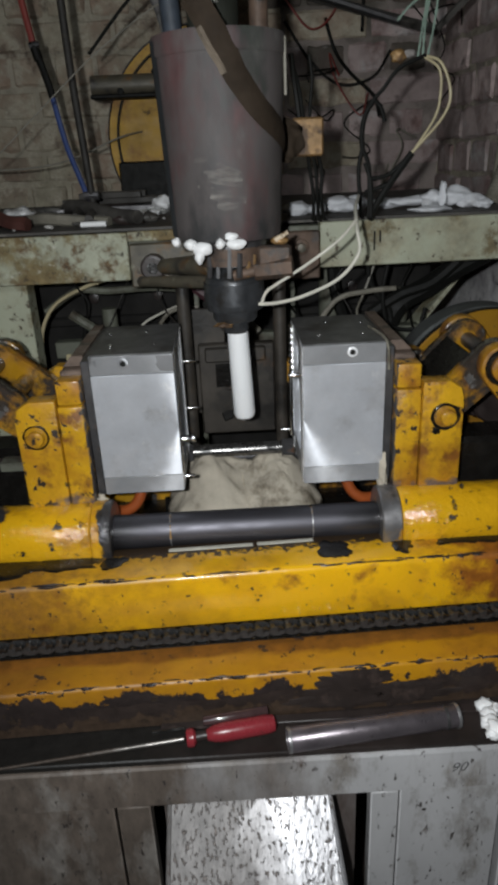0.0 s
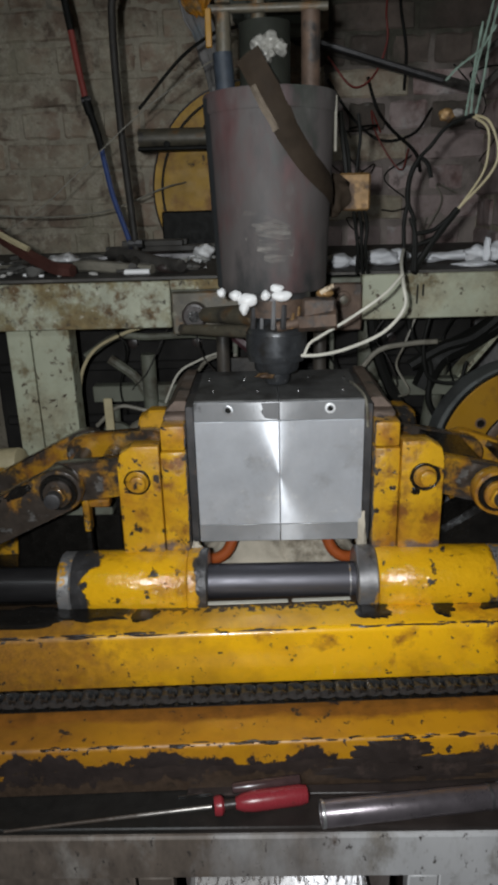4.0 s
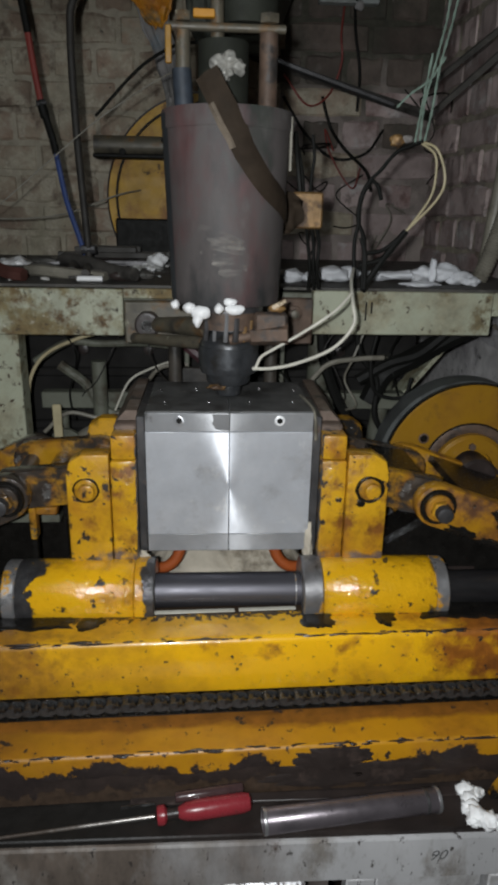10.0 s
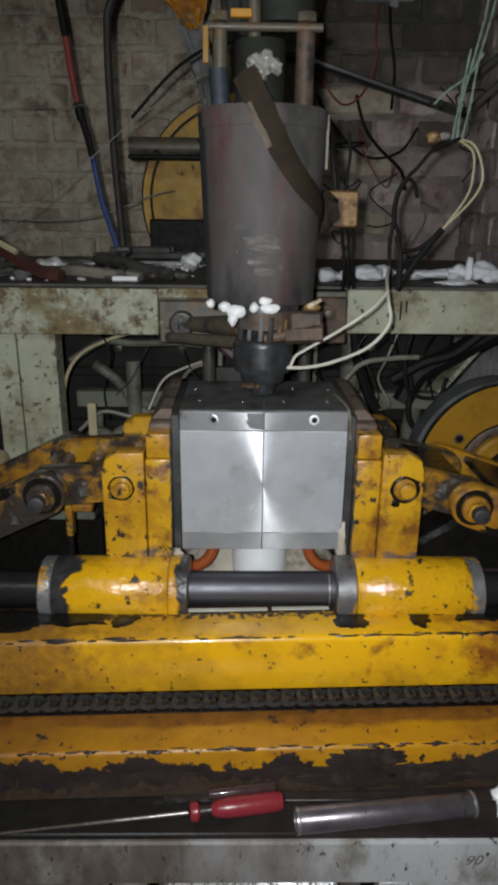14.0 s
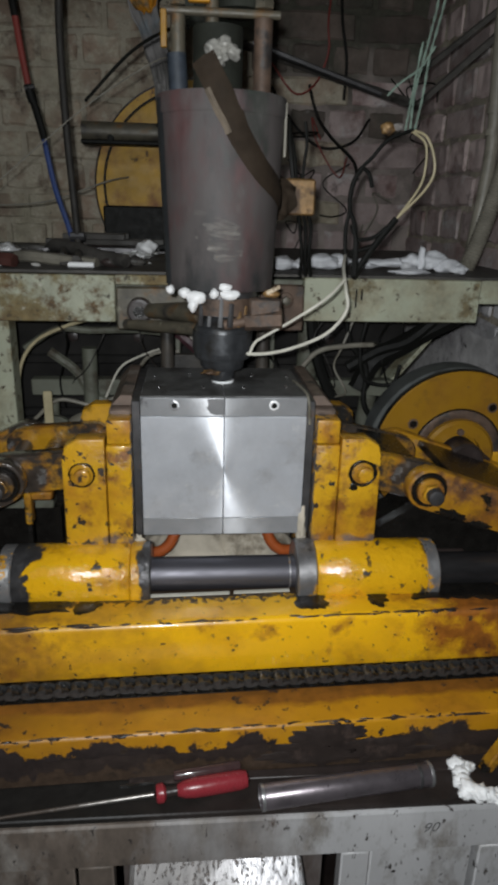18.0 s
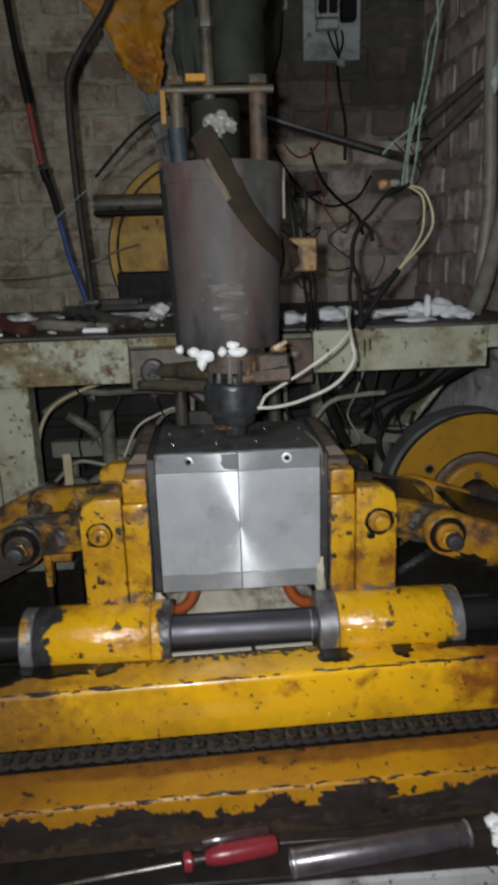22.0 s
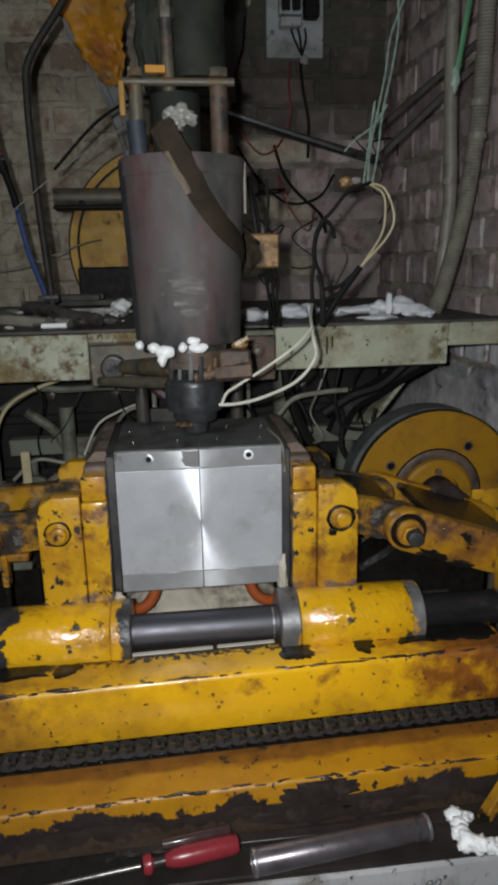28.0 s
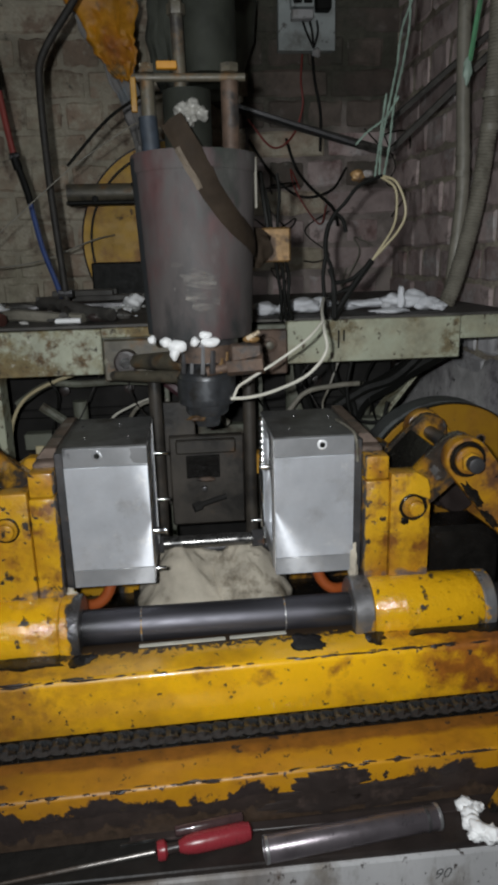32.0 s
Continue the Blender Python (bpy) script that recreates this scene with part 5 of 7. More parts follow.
for k in range(10):
    x, z = rng.uniform(-0.36, 0.36), rng.uniform(1.16, 1.25)
    pts_ = [(x, 0.40, 1.27)]
    for j in range(4):
        pts_.append((pts_[-1][0] + rng.uniform(-0.05, 0.05), 0.40 + rng.uniform(-0.03, 0.06), pts_[-1][2] - rng.uniform(0.02, 0.06)))
    cable("thin_lead", "thin dusty lead hanging under the table", pts_, rng.uniform(0.0012, 0.0026), rng.choice([black, hose_rubber, grey_hose, cable_cream]), "wire", 5)
# green plastic strips
strips = thing("plastic_strips", "faded green plastic strips tied to the cables", "plastic strip")
for a in ([(0.315, 0.27, 1.597), (0.326, 0.30, 1.66), (0.345, 0.32, 1.73), (0.362, 0.34, 1.79)], [(0.322, 0.27, 1.597), (0.340, 0.30, 1.655), (0.352, 0.32, 1.72), (0.372, 0.34, 1.79)], [(0.310, 0.28, 1.60), (0.320, 0.30, 1.64), (0.338, 0.32, 1.74)],
          [(0.28, 0.3, 1.655), (0.30, 0.3, 1.675), (0.335, 0.31, 1.70), (0.36, 0.32, 1.735)], [(0.362, 0.34, 1.79), (0.372, 0.35, 1.85), (0.40, 0.36, 1.92), (0.42, 0.36, 2.0)], [(0.372, 0.34, 1.79), (0.385, 0.35, 1.86), (0.39, 0.36, 1.95), (0.44, 0.36, 2.02)]):
    part("strip", tube(a, 0.0019, 5, wave=0.25, pitch=0.02), cable_green, strips)
strips2 = thing("plastic_strips", "bright green plastic strip hanging from above", "plastic strip")
part("strip", tube([(0.50, 0.36, 1.80), (0.508, 0.36, 1.86), (0.52, 0.37, 1.94), (0.53, 0.45, 2.02), (0.54, 0.70, 2.09), (0.54, 0.76, 2.08)], 0.0045, 5), surface("green_film", (0.10, 0.27, 0.14), 0.4, var=0.2), strips2)
part("frayed_end", lump((0.497, 0.36, 1.785), (0.008, 0.004, 0.022), 4), cable_green, strips2)

# conduits along the side wall
c1 = thing("conduit", "dusty grey plastic conduit on the side wall", "conduit", "conduits")
part("pipe", tube([(0.538, 0.5, 1.364), (0.546, 0.5, 1.45), (0.556, 0.5, 1.60), (0.548, 0.5, 1.75), (0.542, 0.5, 1.90), (0.538, 0.5, 2.1)], 0.0135, 12), grey_hose, c1)
c2 = thing("conduit", "ribbed grey flexible conduit leaning on the wall", "conduit", "conduits")
part("pipe", tube([(0.517, 0.46, 1.364), (0.537, 0.46, 1.42), (0.566, 0.46, 1.54), (0.583, 0.46, 1.66), (0.592, 0.46, 1.80), (0.592, 0.46, 2.1)], 0.0165, 12, wave=0.06, pitch=0.006), grey_hose, c2)
for c_, x, y, r in ((c1, 0.553, 0.5, 0.0145), (c2, 0.589, 0.46, 0.018)):
    for z in ((1.62, 1.66) if c_ is c1 else (1.70, 1.76)):
        part("saddle_clip", rod((x, y, z), (x, y, z + 0.012), r * 1.05, seg=14), grey_hose, c_)
bar1 = thing("angle_bar", "black steel bar fixed aslant on the wall", "bar", "wall bars")
part("bar", rod((0.08, 1.21, 1.905), (0.52, 0.9, 1.722), 0.011, seg=4), dusty_dark, bar1)
part("bar", rod((0.10, 0.88, 1.838), (0.42, 0.88, 1.742), 0.007, seg=6), steel_dark, bar1)
bar2 = thing("angle_bar", "black steel bar fixed aslant on the wall", "bar", "wall bars")
part("bar", rod((0.46, 0.7, 1.70), (0.61, 0.5, 1.86), 0.008, seg=4), dusty_dark, bar2)
part("bar", rod((0.45, 0.72, 1.755), (0.62, 0.5, 1.905), 0.007, seg=4), dusty_dark, bar2)
rng = random.Random(4)
for k in range(8):
    x = 0.17 + 0.40 * rng.random()
    z = 1.45 + 0.45 * rng.random()
    pts_ = [(x, 1.1, z)]
    for j in range(4):
        pts_.append((pts_[-1][0] + rng.uniform(-0.07, 0.07), 1.05 + 0.12 * rng.random(), pts_[-1][2] + rng.uniform(-0.10, 0.06)))
    cable("loose_wire", "loose dark wire tangled on the wall", pts_, rng.uniform(0.0014, 0.0028), rng.choice([black, black, grey_hose, cable_red]), "wire", 5)
cable("loose_wire", "red wire hanging from the switch board", [(0.336, 1.17, 2.02), (0.330, 1.16, 1.95), (0.333, 1.15, 1.88), (0.30, 1.14, 1.80), (0.24, 1.12, 1.77), (0.17, 1.1, 1.84)], 0.0028, cable_red, "wire", 6)
cable("loose_wire", "dark twin wire hanging from the switch board", [(0.365, 1.17, 2.02), (0.37, 1.16, 1.95), (0.385, 1.15, 1.86), (0.38, 1.13, 1.76)], 0.004, black, "wire", 6)

# switch board on the brick wall
sw = thing("switch_board", "grey painted switch board with small breakers on brick wall", "switch board")
part("board", box(0.268, 0.430, 1.165, 1.196, 2.028, 2.214, 0.002), white_panel, sw)
brk = part("breaker_box", box(0.300, 0.365, 1.135, 1.164, 2.128, 2.185, 0.002), white_panel, sw)
for x in (0.306, 0.335):
    part("breaker", box(x, x + 0.023, 1.125, 1.1345, 2.136, 2.178, 0.002), black, brk)
part("cover_flap", box(0.302, 0.362, 1.130, 1.164, 2.098, 2.122, 0.003), grey_paint, sw)
part("fuse_base", box(0.370, 0.412, 1.130, 1.164, 2.120, 2.176, 0.004), black, sw)
part("cable_gland", lump((0.374, 1.155, 2.02), (0.012, 0.01, 0.012), 5), grey_paint, sw)
for k in range(3):
    part("wire", tube([(0.335 + 0.02 * k, 1.155, 2.10), (0.345 + 0.016 * k, 1.15, 2.07), (0.366, 1.152, 2.03)], 0.003, 6), black, sw)

# orange sheet and feed hopper at the top
sheet = thing("feed_hopper", "dented orange feed hopper with a torn cloth, above the extruder", "hopper")
part("bin", lathe([(0.036, 1.869), (0.073, 1.869), (0.121, 1.991), (0.139, 2.182), (0.036, 2.182)], (0.055, 0.95, 0), 32), surface("olive_bin_paint", (0.05, 0.055, 0.04), 0.6, var=0.3, scale=10, bump=0.2), sheet)
faded = surface("faded_blue_cloth", (0.20, 0.19, 0.185), 0.85, var=0.4, scale=14, bump=0.5, bump_scale=90, patches=[((0.10, 0.10, 0.09), 9, 0.48, 0.62, 0.9, 0), ((0.15, 0.19, 0.22), 10, 0.54, 0.66, 0.9, 0), ((0.30, 0.09, 0.02), 9, 0.66, 0.80, 0.7, 0, "z", 2.08, 0.20)])


def drape(line, y, seed):
    """A hanging creased cloth; line gives x, z and width from the top down."""
    bm = bmesh.new()
    fine = smooth_line(line, 7)
    rows = []
    for i, p in enumerate(fine):
        row = []
        for k in range(12):
            u = k / 11 - 0.5
            w = p.z * (1 + 0.25 * noise.noise(Vector((i * 0.35, seed, u))))
            row.append(bm.verts.new((p.x + u * w, y + 0.014 * noise.noise(Vector((u * 6, i * 0.18, seed))) + 0.006 * noise.noise(Vector((u * 15, i * 0.4, seed + 3))), p.y + 0.006 * noise.noise(Vector((u * 5, i * 0.5, seed + 8))))))
        rows.append(row)
    for a, b in zip(rows, rows[1:]):
        for k in range(11):
            bm.faces.new((a[k], a[k + 1], b[k + 1], b[k]))
    return bm


for line, y, seed, mt, lab in (([(-0.185, 2.21, 0.26), (-0.185, 2.12, 0.24), (-0.180, 2.05, 0.20), (-0.168, 1.99, 0.12), (-0.160, 1.945, 0.10), (-0.148, 1.90, 0.075), (-0.140, 1.868, 0.022)], 0.785, 5.0, orange_tarp, "orange plastic sheet hanging in folds"), ([(-0.035, 2.20, 0.10), (-0.03, 2.10, 0.09), (-0.04, 2.00, 0.10), (-0.035, 1.90, 0.085), (-0.03, 1.86, 0.06)], 0.86, 9.0, surface("grey_green_cloth", (0.075, 0.08, 0.065), 0.8, var=0.4, scale=12, bump=0.4), "grey-green cloth hanging beside the sheet")):
    flap = part("hanging_sheet", drape(line, y, seed), mt, sheet, lab)
    flap.modifiers.new("thickness", "SOLIDIFY").thickness = 0.003
hang = part("cloth", drape([(-0.284, 2.188, 0.124), (-0.247, 2.101, 0.124), (-0.204, 2.014, 0.099), (-0.166, 1.928, 0.074), (-0.135, 1.841, 0.056), (-0.111, 1.754, 0.043), (-0.104, 1.698, 0.037)], 0.80, 2.0), faded, sheet, "faded blue cloth with orange stains")
solid = hang.modifiers.new("thickness", "SOLIDIFY")
solid.thickness = 0.003

# guard wheel on the wall behind the extruder
guard = thing("belt_guard", "yellow pulley guard with chipped paint behind the extruder", "guard")
GC = (-0.035, 0.90, 1.513)


def half(bm):
    """Cuts a turned guard down to its west half."""
    bmesh.ops.bisect_plane(bm, geom=bm.verts[:] + bm.edges[:] + bm.faces[:], plane_co=(0.05, 0, 0), plane_no=(1, 0, 0), clear_outer=True)
    return bm


part("drum", half(lathe([(0.01, 0.0), (0.222, 0.0), (0.222, 0.012), (0.01, 0.012)], GC, 72, axis="y")), guard_paint, guard)
part("ring", half(lathe([(0.226, -0.012), (0.243, -0.012), (0.245, -0.009), (0.245, 0.04), (0.226, 0.04)], GC, 72, axis="y", ring=True)), guard_paint, guard)
part("seam", half(lathe([(0.2215, -0.0135), (0.2262, -0.0135), (0.2262, 0.03), (0.2215, 0.03)], GC, 72, axis="y", ring=True)), black, guard)
# Dark ring paints in the shade just outside the guard.
part("outer_shade", half(lathe([(0.2435, -0.011), (0.248, -0.010), (0.248, 0.03), (0.2435, 0.03)], GC, 72, axis="y", ring=True)), grime, guard, "dark lip painting in shade round the guard")
part("foot", box(-0.262, -0.05, 0.868, 0.8865, 1.3622, 1.468, 0.004), black, guard)
bar3 = thing("support_tube", "grey horizontal steel tube before the guard", "tube")
part("tube", rod((-0.300, 0.84, 1.632), (-0.05, 0.84, 1.632), 0.022, seg=20), clamp_green, bar3)
part("underside", box(-0.302, -0.05, 0.815, 0.866, 1.603, 1.613, 0.003), black, bar3)
part("bolt", rod((-0.232, 0.822, 1.617), (-0.232, 0.812, 1.617), 0.008, seg=8, bevel=0.001), black, bar3)

# ---- clutter on the table ----
slat_mat = surface("dusty_scrap", (0.075, 0.072, 0.066), 0.7, var=0.4, scale=20, bump=0.3, patches=[((0.24, 0.235, 0.22), 34, 0.60, 0.70, 0.8, 0)])
rng = random.Random(21)
for k in range(9):
    x0, x1 = -0.34 + rng.uniform(-0.05, 0.06), -0.10 - rng.uniform(0.0, 0.10)
    y, z = 0.745 + 0.024 * (k % 5), 1.3622 + 0.0165 * (k // 5) + 0.0135 * (k % 2) * (k // 5)
    ob = tagged(part("flat_bar", box(x0, x1, -0.011, 0.011, 0, 0.013, 0.0015), rng.choice([slat_mat, dusty_dark, steel_dark])), "dusty flat steel bar stacked on the table", "bar", "stacked bars")
    ob.matrix_world = pose(0, y, z, 0, 0, 0) @ Matrix.Translation(((x0 + x1) / 2, 0, 0)) @ Matrix.Rotation(radians(rng.uniform(-1.2, 1.2)), 4, "Z") @ Matrix.Translation((-(x0 + x1) / 2, 0, 0))
old = thing("old_hose", "stiff dusty black hose with two stubs on the table", "hose")
part("tube", tube([(-0.345, 0.60, 1.380), (-0.32, 0.54, 1.390), (-0.27, 0.47, 1.388), (-0.21, 0.40, 1.378), (-0.165, 0.36, 1.375)], 0.0125, 12), dusty_dark, old)
part("stub", tube([(-0.300, 0.51, 1.385), (-0.292, 0.46, 1.380), (-0.288, 0.41, 1.374)], 0.0095, 10), dusty_dark, old)
part("stub", tube([(-0.262, 0.45, 1.382), (-0.258, 0.41, 1.378), (-0.256, 0.37, 1.374)], 0.0085, 10), dusty_dark, old)
for k, (x, y, a, b, c_) in enumerate(((-0.395, 0.64, 0.052, 0.030, 0.013), (-0.33, 0.70, 0.040, 0.022, 0.012), (-0.30, 0.42, 0.024, 0.016, 0.010), (-0.45, 0.50, 0.05, 0.02, 0.010), (-0.50, 0.60, 0.05, 0.03, 0.014))):
    tagged(part("scrap_piece", lump((x, y, 1.3622 + c_ * 0.7), (a, b, c_), k + 140, rough=0.7, sub=3, freq=2.1), rng.choice([dusty_dark, slat_mat])), "crumpled piece of dark dusty scrap", "scrap", "scrap on the table")
rng = random.Random(11)
for k in range(64):
    x, y = rng.uniform(-0.62, -0.13), rng.uniform(0.36, 0.80)
    ln, w, h = rng.uniform(0.03, 0.12), rng.uniform(0.004, 0.014), rng.uniform(0.003, 0.009)
    bm = box(-ln / 2, ln / 2, -w / 2, w / 2, 0, h, 0.001)
    ob = tagged(part("scrap_strip", bm, rng.choice([slat_mat, slat_mat, grime, steel_dark])), "dusty dark scrap strip lying on the table", "scrap", "scrap on the table")
    base = 1.3622
    ob.matrix_world = pose(x, y, base + 0.003 * (k % 4), rng.uniform(-4, 4), rng.uniform(-6, 3), rng.uniform(-60, 60))
crumb = surface("grey_crumb", (0.36, 0.35, 0.33), 0.7, var=0.3, scale=60)
for k in range(26):
    x, y = rng.uniform(-0.62, -0.14), rng.uniform(0.36, 0.50)
    r = rng.uniform(0.006, 0.016)
    tagged(part("scrap_lump", lump((x, y, 1.362 + r * 0.6), (r * rng.uniform(1.2, 2.6), r, r * 0.75), k + 80, rough=0.8, sub=2, freq=2.0), rng.choice([slat_mat, dusty_dark, grime])), "dusty dark lump of scrap on the table", "scrap", "scrap on the table")
for k in range(48):
    x, y = rng.uniform(-0.66, -0.12), rng.uniform(0.34, 0.70)
    r = rng.uniform(0.002, 0.007)
    tagged(part("plastic_chip", lump((x, y, 1.362 + r * 0.7), (r * 1.6, r, r * 0.8), k, rough=0.7, sub=1), foam_white if k % 3 else crumb), "small white plastic chip on the dirty table", "plastic chip", "plastic chips")
clear = surface("cloudy_plastic", (0.40, 0.40, 0.385), 0.35, var=0.25, scale=60, bump=0.3)
for k in range(46):
    x = rng.gauss(-0.180, 0.030)
    y, r = 0.52 + 1.6 * (x + 0.20) + rng.gauss(0.03, 0.05), rng.uniform(0.003, 0.009)
    if -0.28 < x < -0.12:
        tagged(part("plastic_crumb", lump((x, y, 1.362 + r * 0.7), (r * 1.5, r, r * 0.8), k + 300, rough=0.8, sub=2), clear if k % 4 else foam_white), "cloudy plastic crumb on the dirty table", "plastic chip", "plastic crumbs")
tagged(part("plastic_ball", lump((-0.145, 0.66, 1.380), (0.021, 0.02, 0.019), 2, rough=0.4, sub=3), foam_white), "crumpled ball of white plastic waste", "plastic waste")
tagged(part("plastic_stick", rod((-0.268, 0.352, 1.3675), (-0.222, 0.350, 1.3675), 0.005, seg=10), foam_white), "short white plastic stick on the table", "plastic stick")
for a, w in (([(-0.60, 0.55, 1.3665), (-0.52, 0.5, 1.371), (-0.42, 0.45, 1.368)], 0.004), ([(-0.42, 0.5, 1.366), (-0.35, 0.42, 1.375), (-0.28, 0.40, 1.37), (-0.22, 0.38, 1.367)], 0.011), ([(-0.46, 0.66, 1.370), (-0.38, 0.74, 1.374), (-0.31, 0.80, 1.371)], 0.007)):
    cable("scrap_hose", "old dusty hose lying on the table", a, w, grey_hose, "hose")
handle = thing("clothes_strap", "brown rubber strip lying over the table edge", "strip")
part("strip", tube([(-0.66, 0.5, 1.52), (-0.56, 0.46, 1.46), (-0.48, 0.42, 1.41), (-0.40, 0.36, 1.378), (-0.36, 0.345, 1.372)], 0.013, 6), surface("brown_rubber", (0.075, 0.028, 0.022), 0.5, var=0.3), handle)
part("cord", tube([(-0.66, 0.47, 1.56), (-0.56, 0.43, 1.47), (-0.49, 0.40, 1.43), (-0.45, 0.39, 1.41)], 0.006, 6), cable_cream, handle)
foil = part("plastic_sheet", lump((-0.425, 0.545, 1.374), (0.030, 0.065, 0.016), 12, rough=0.8, sub=3, freq=2.5), foam_white)
tagged(foil, "crumpled white plastic sheet under the strip", "plastic sheet")
# cotton waste behind the east beam
cot = thing("cotton_waste", "long roll of white plastic waste lying along the beam", "plastic waste")
for k, (x, y, z, a, b, c_) in enumerate(((0.125, 0.40, 1.374, 0.026, 0.02, 0.012), (0.165, 0.40, 1.372, 0.018, 0.02, 0.009), (0.205, 0.40, 1.378, 0.034, 0.022, 0.015), (0.245, 0.42, 1.378, 0.02, 0.02, 0.013), (0.30, 0.42, 1.376, 0.035, 0.013, 0.009), (0.345, 0.40, 1.378, 0.045, 0.013, 0.009),
                                       (0.378, 0.385, 1.382, 0.022, 0.016, 0.014), (0.392, 0.37, 1.386, 0.007, 0.010, 0.026), (0.422, 0.40, 1.384, 0.034, 0.020, 0.016), (0.452, 0.385, 1.374, 0.026, 0.020, 0.012), (0.470, 0.37, 1.370, 0.013, 0.012, 0.008), (0.365, 0.35, 1.366, 0.034, 0.012, 0.005))):
    part("wad", lump((x, y, z), (a, b, c_), k + 20, rough=0.5, sub=3, freq=1.7), waste_grey, cot)

# ---- under the table ----
for k, (a, r, mt) in enumerate((
        ([(-0.40, 0.38, 1.02), (-0.385, 0.38, 1.11), (-0.373, 0.38, 1.177), (-0.342, 0.38, 1.222), (-0.287, 0.38, 1.250), (-0.24, 0.40, 1.262)], 0.0035, cable_cream),
        ([(-0.373, 0.42, 1.20), (-0.308, 0.42, 1.238), (-0.246, 0.42, 1.236), (-0.16, 0.42, 1.238), (-0.09, 0.42, 1.232)], 0.007, green_dark),
        ([(-0.10, 0.38, 1.262), (-0.06, 0.36, 1.235), (-0.017, 0.36, 1.195), (0.02, 0.36, 1.15)], 0.011, surface("maroon_hose", (0.06, 0.025, 0.03), 0.5, var=0.3)),
        ([(-0.08, 0.38, 1.262), (-0.045, 0.36, 1.235), (0.0, 0.36, 1.20), (0.045, 0.36, 1.155)], 0.008, grey_hose),
        ([(-0.06, 0.40, 1.262), (-0.02, 0.38, 1.22), (0.03, 0.38, 1.165)], 0.005, black),
        ([(-0.36, 0.40, 1.06), (-0.31, 0.40, 1.10), (-0.24, 0.40, 1.09), (-0.18, 0.40, 1.12), (-0.13, 0.40, 1.19), (-0.07, 0.40, 1.20)], 0.004, grey_hose),
        ([(-0.22, 0.42, 1.10), (-0.19, 0.42, 1.16), (-0.15, 0.42, 1.185), (-0.11, 0.42, 1.20)], 0.0024, cable_white),
        ([(-0.33, 0.44, 1.19), (-0.28, 0.44, 1.15), (-0.25, 0.44, 1.10), (-0.20, 0.44, 1.08)], 0.010, green_dark),
        ([(0.50, 0.42, 1.275), (0.44, 0.42, 1.245), (0.386, 0.42, 1.212), (0.33, 0.42, 1.18), (0.30, 0.42, 1.12)], 0.022, black),
        ([(0.45, 0.40, 1.275), (0.39, 0.40, 1.225), (0.33, 0.40, 1.205), (0.27, 0.40, 1.17)], 0.012, black),
        ([(0.26, 0.40, 1.275), (0.275, 0.40, 1.22), (0.31, 0.40, 1.17), (0.31, 0.40, 1.10), (0.33, 0.4, 1.06)], 0.006, black),
        ([(0.30, 0.38, 1.275), (0.29, 0.38, 1.21), (0.305, 0.38, 1.15), (0.36, 0.38, 1.14), (0.375, 0.38, 1.18)], 0.004, black),
        ([(0.16, 0.36, 1.165), (0.20, 0.36, 1.21), (0.26, 0.36, 1.222), (0.31, 0.36, 1.225)], 0.005, grey_hose),
        ([(0.20, 0.45, 1.27), (0.21, 0.45, 1.2), (0.24, 0.45, 1.12), (0.28, 0.45, 1.05)], 0.012, black))):
    cable("tangled_cable", "dusty cable in the tangle under the table", a, r, mt)
misc = thing("pipework", "dusty pipes and fittings under the table", "pipework")
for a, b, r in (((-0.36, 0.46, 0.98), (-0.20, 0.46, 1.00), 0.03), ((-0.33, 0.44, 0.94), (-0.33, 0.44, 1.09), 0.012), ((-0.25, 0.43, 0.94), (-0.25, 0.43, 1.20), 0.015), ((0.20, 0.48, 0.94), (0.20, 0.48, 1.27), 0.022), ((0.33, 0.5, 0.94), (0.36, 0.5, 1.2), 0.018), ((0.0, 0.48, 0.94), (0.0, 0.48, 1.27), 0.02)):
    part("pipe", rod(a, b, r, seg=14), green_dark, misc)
part("bracket", box(-0.335, -0.318, 0.37, 0.376, 0.98, 1.125, 0.002), cable_cream, misc, "bent grey tin strip")
part("flange", lathe([(0.01, 0.0), (0.035, 0.0), (0.035, 0.012), (0.01, 0.012)], (-0.32, 0.40, 1.03), 20, axis="y"), green_dark, misc)
part("elbow", tube([(-0.30, 0.42, 1.02), (-0.27, 0.41, 1.05), (-0.23, 0.41, 1.05), (-0.20, 0.41, 1.0)], 0.02, 10), grey_hose, misc)
slope = thing("slanted_sheet", "slanting pale green sheet under the table", "sheet")
part("sheet", prism([(0.36, 1.10), (0.372, 1.10), (0.50, 1.262), (0.488, 1.262)], 0.46, 0.52, 0.001), green, slope)
cap = thing("pipe_cap", "dirty cream pipe end beside the table leg", "pipe")
part("pipe", rod((-0.62, 0.28, 1.02), (-0.47, 0.26, 1.035), 0.03, seg=20, bevel=0.006), cable_cream, cap)
part("ring", rod((-0.56, 0.272, 1.026), (-0.545, 0.270, 1.0275), 0.034, seg=20), steel_dark, cap)

# added black box that stands in for the dark and closes the space under the table
flat_black = surface("matte_black", (0.018, 0.017, 0.016), 0.85, var=0.4, scale=14, bump=0.4, spec=0.2)
housing = thing("dark_filler", "added black box filling the dark space under the table", "housing")
part("body", box(-0.62, 0.44, 0.56, 0.98, 0.0, 1.32, 0.02, seg=2), flat_black, housing)
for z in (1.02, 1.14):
    part("rib", box(-0.60, 0.43, 0.545, 0.5595, z, z + 0.02, 0.004), flat_black, housing)
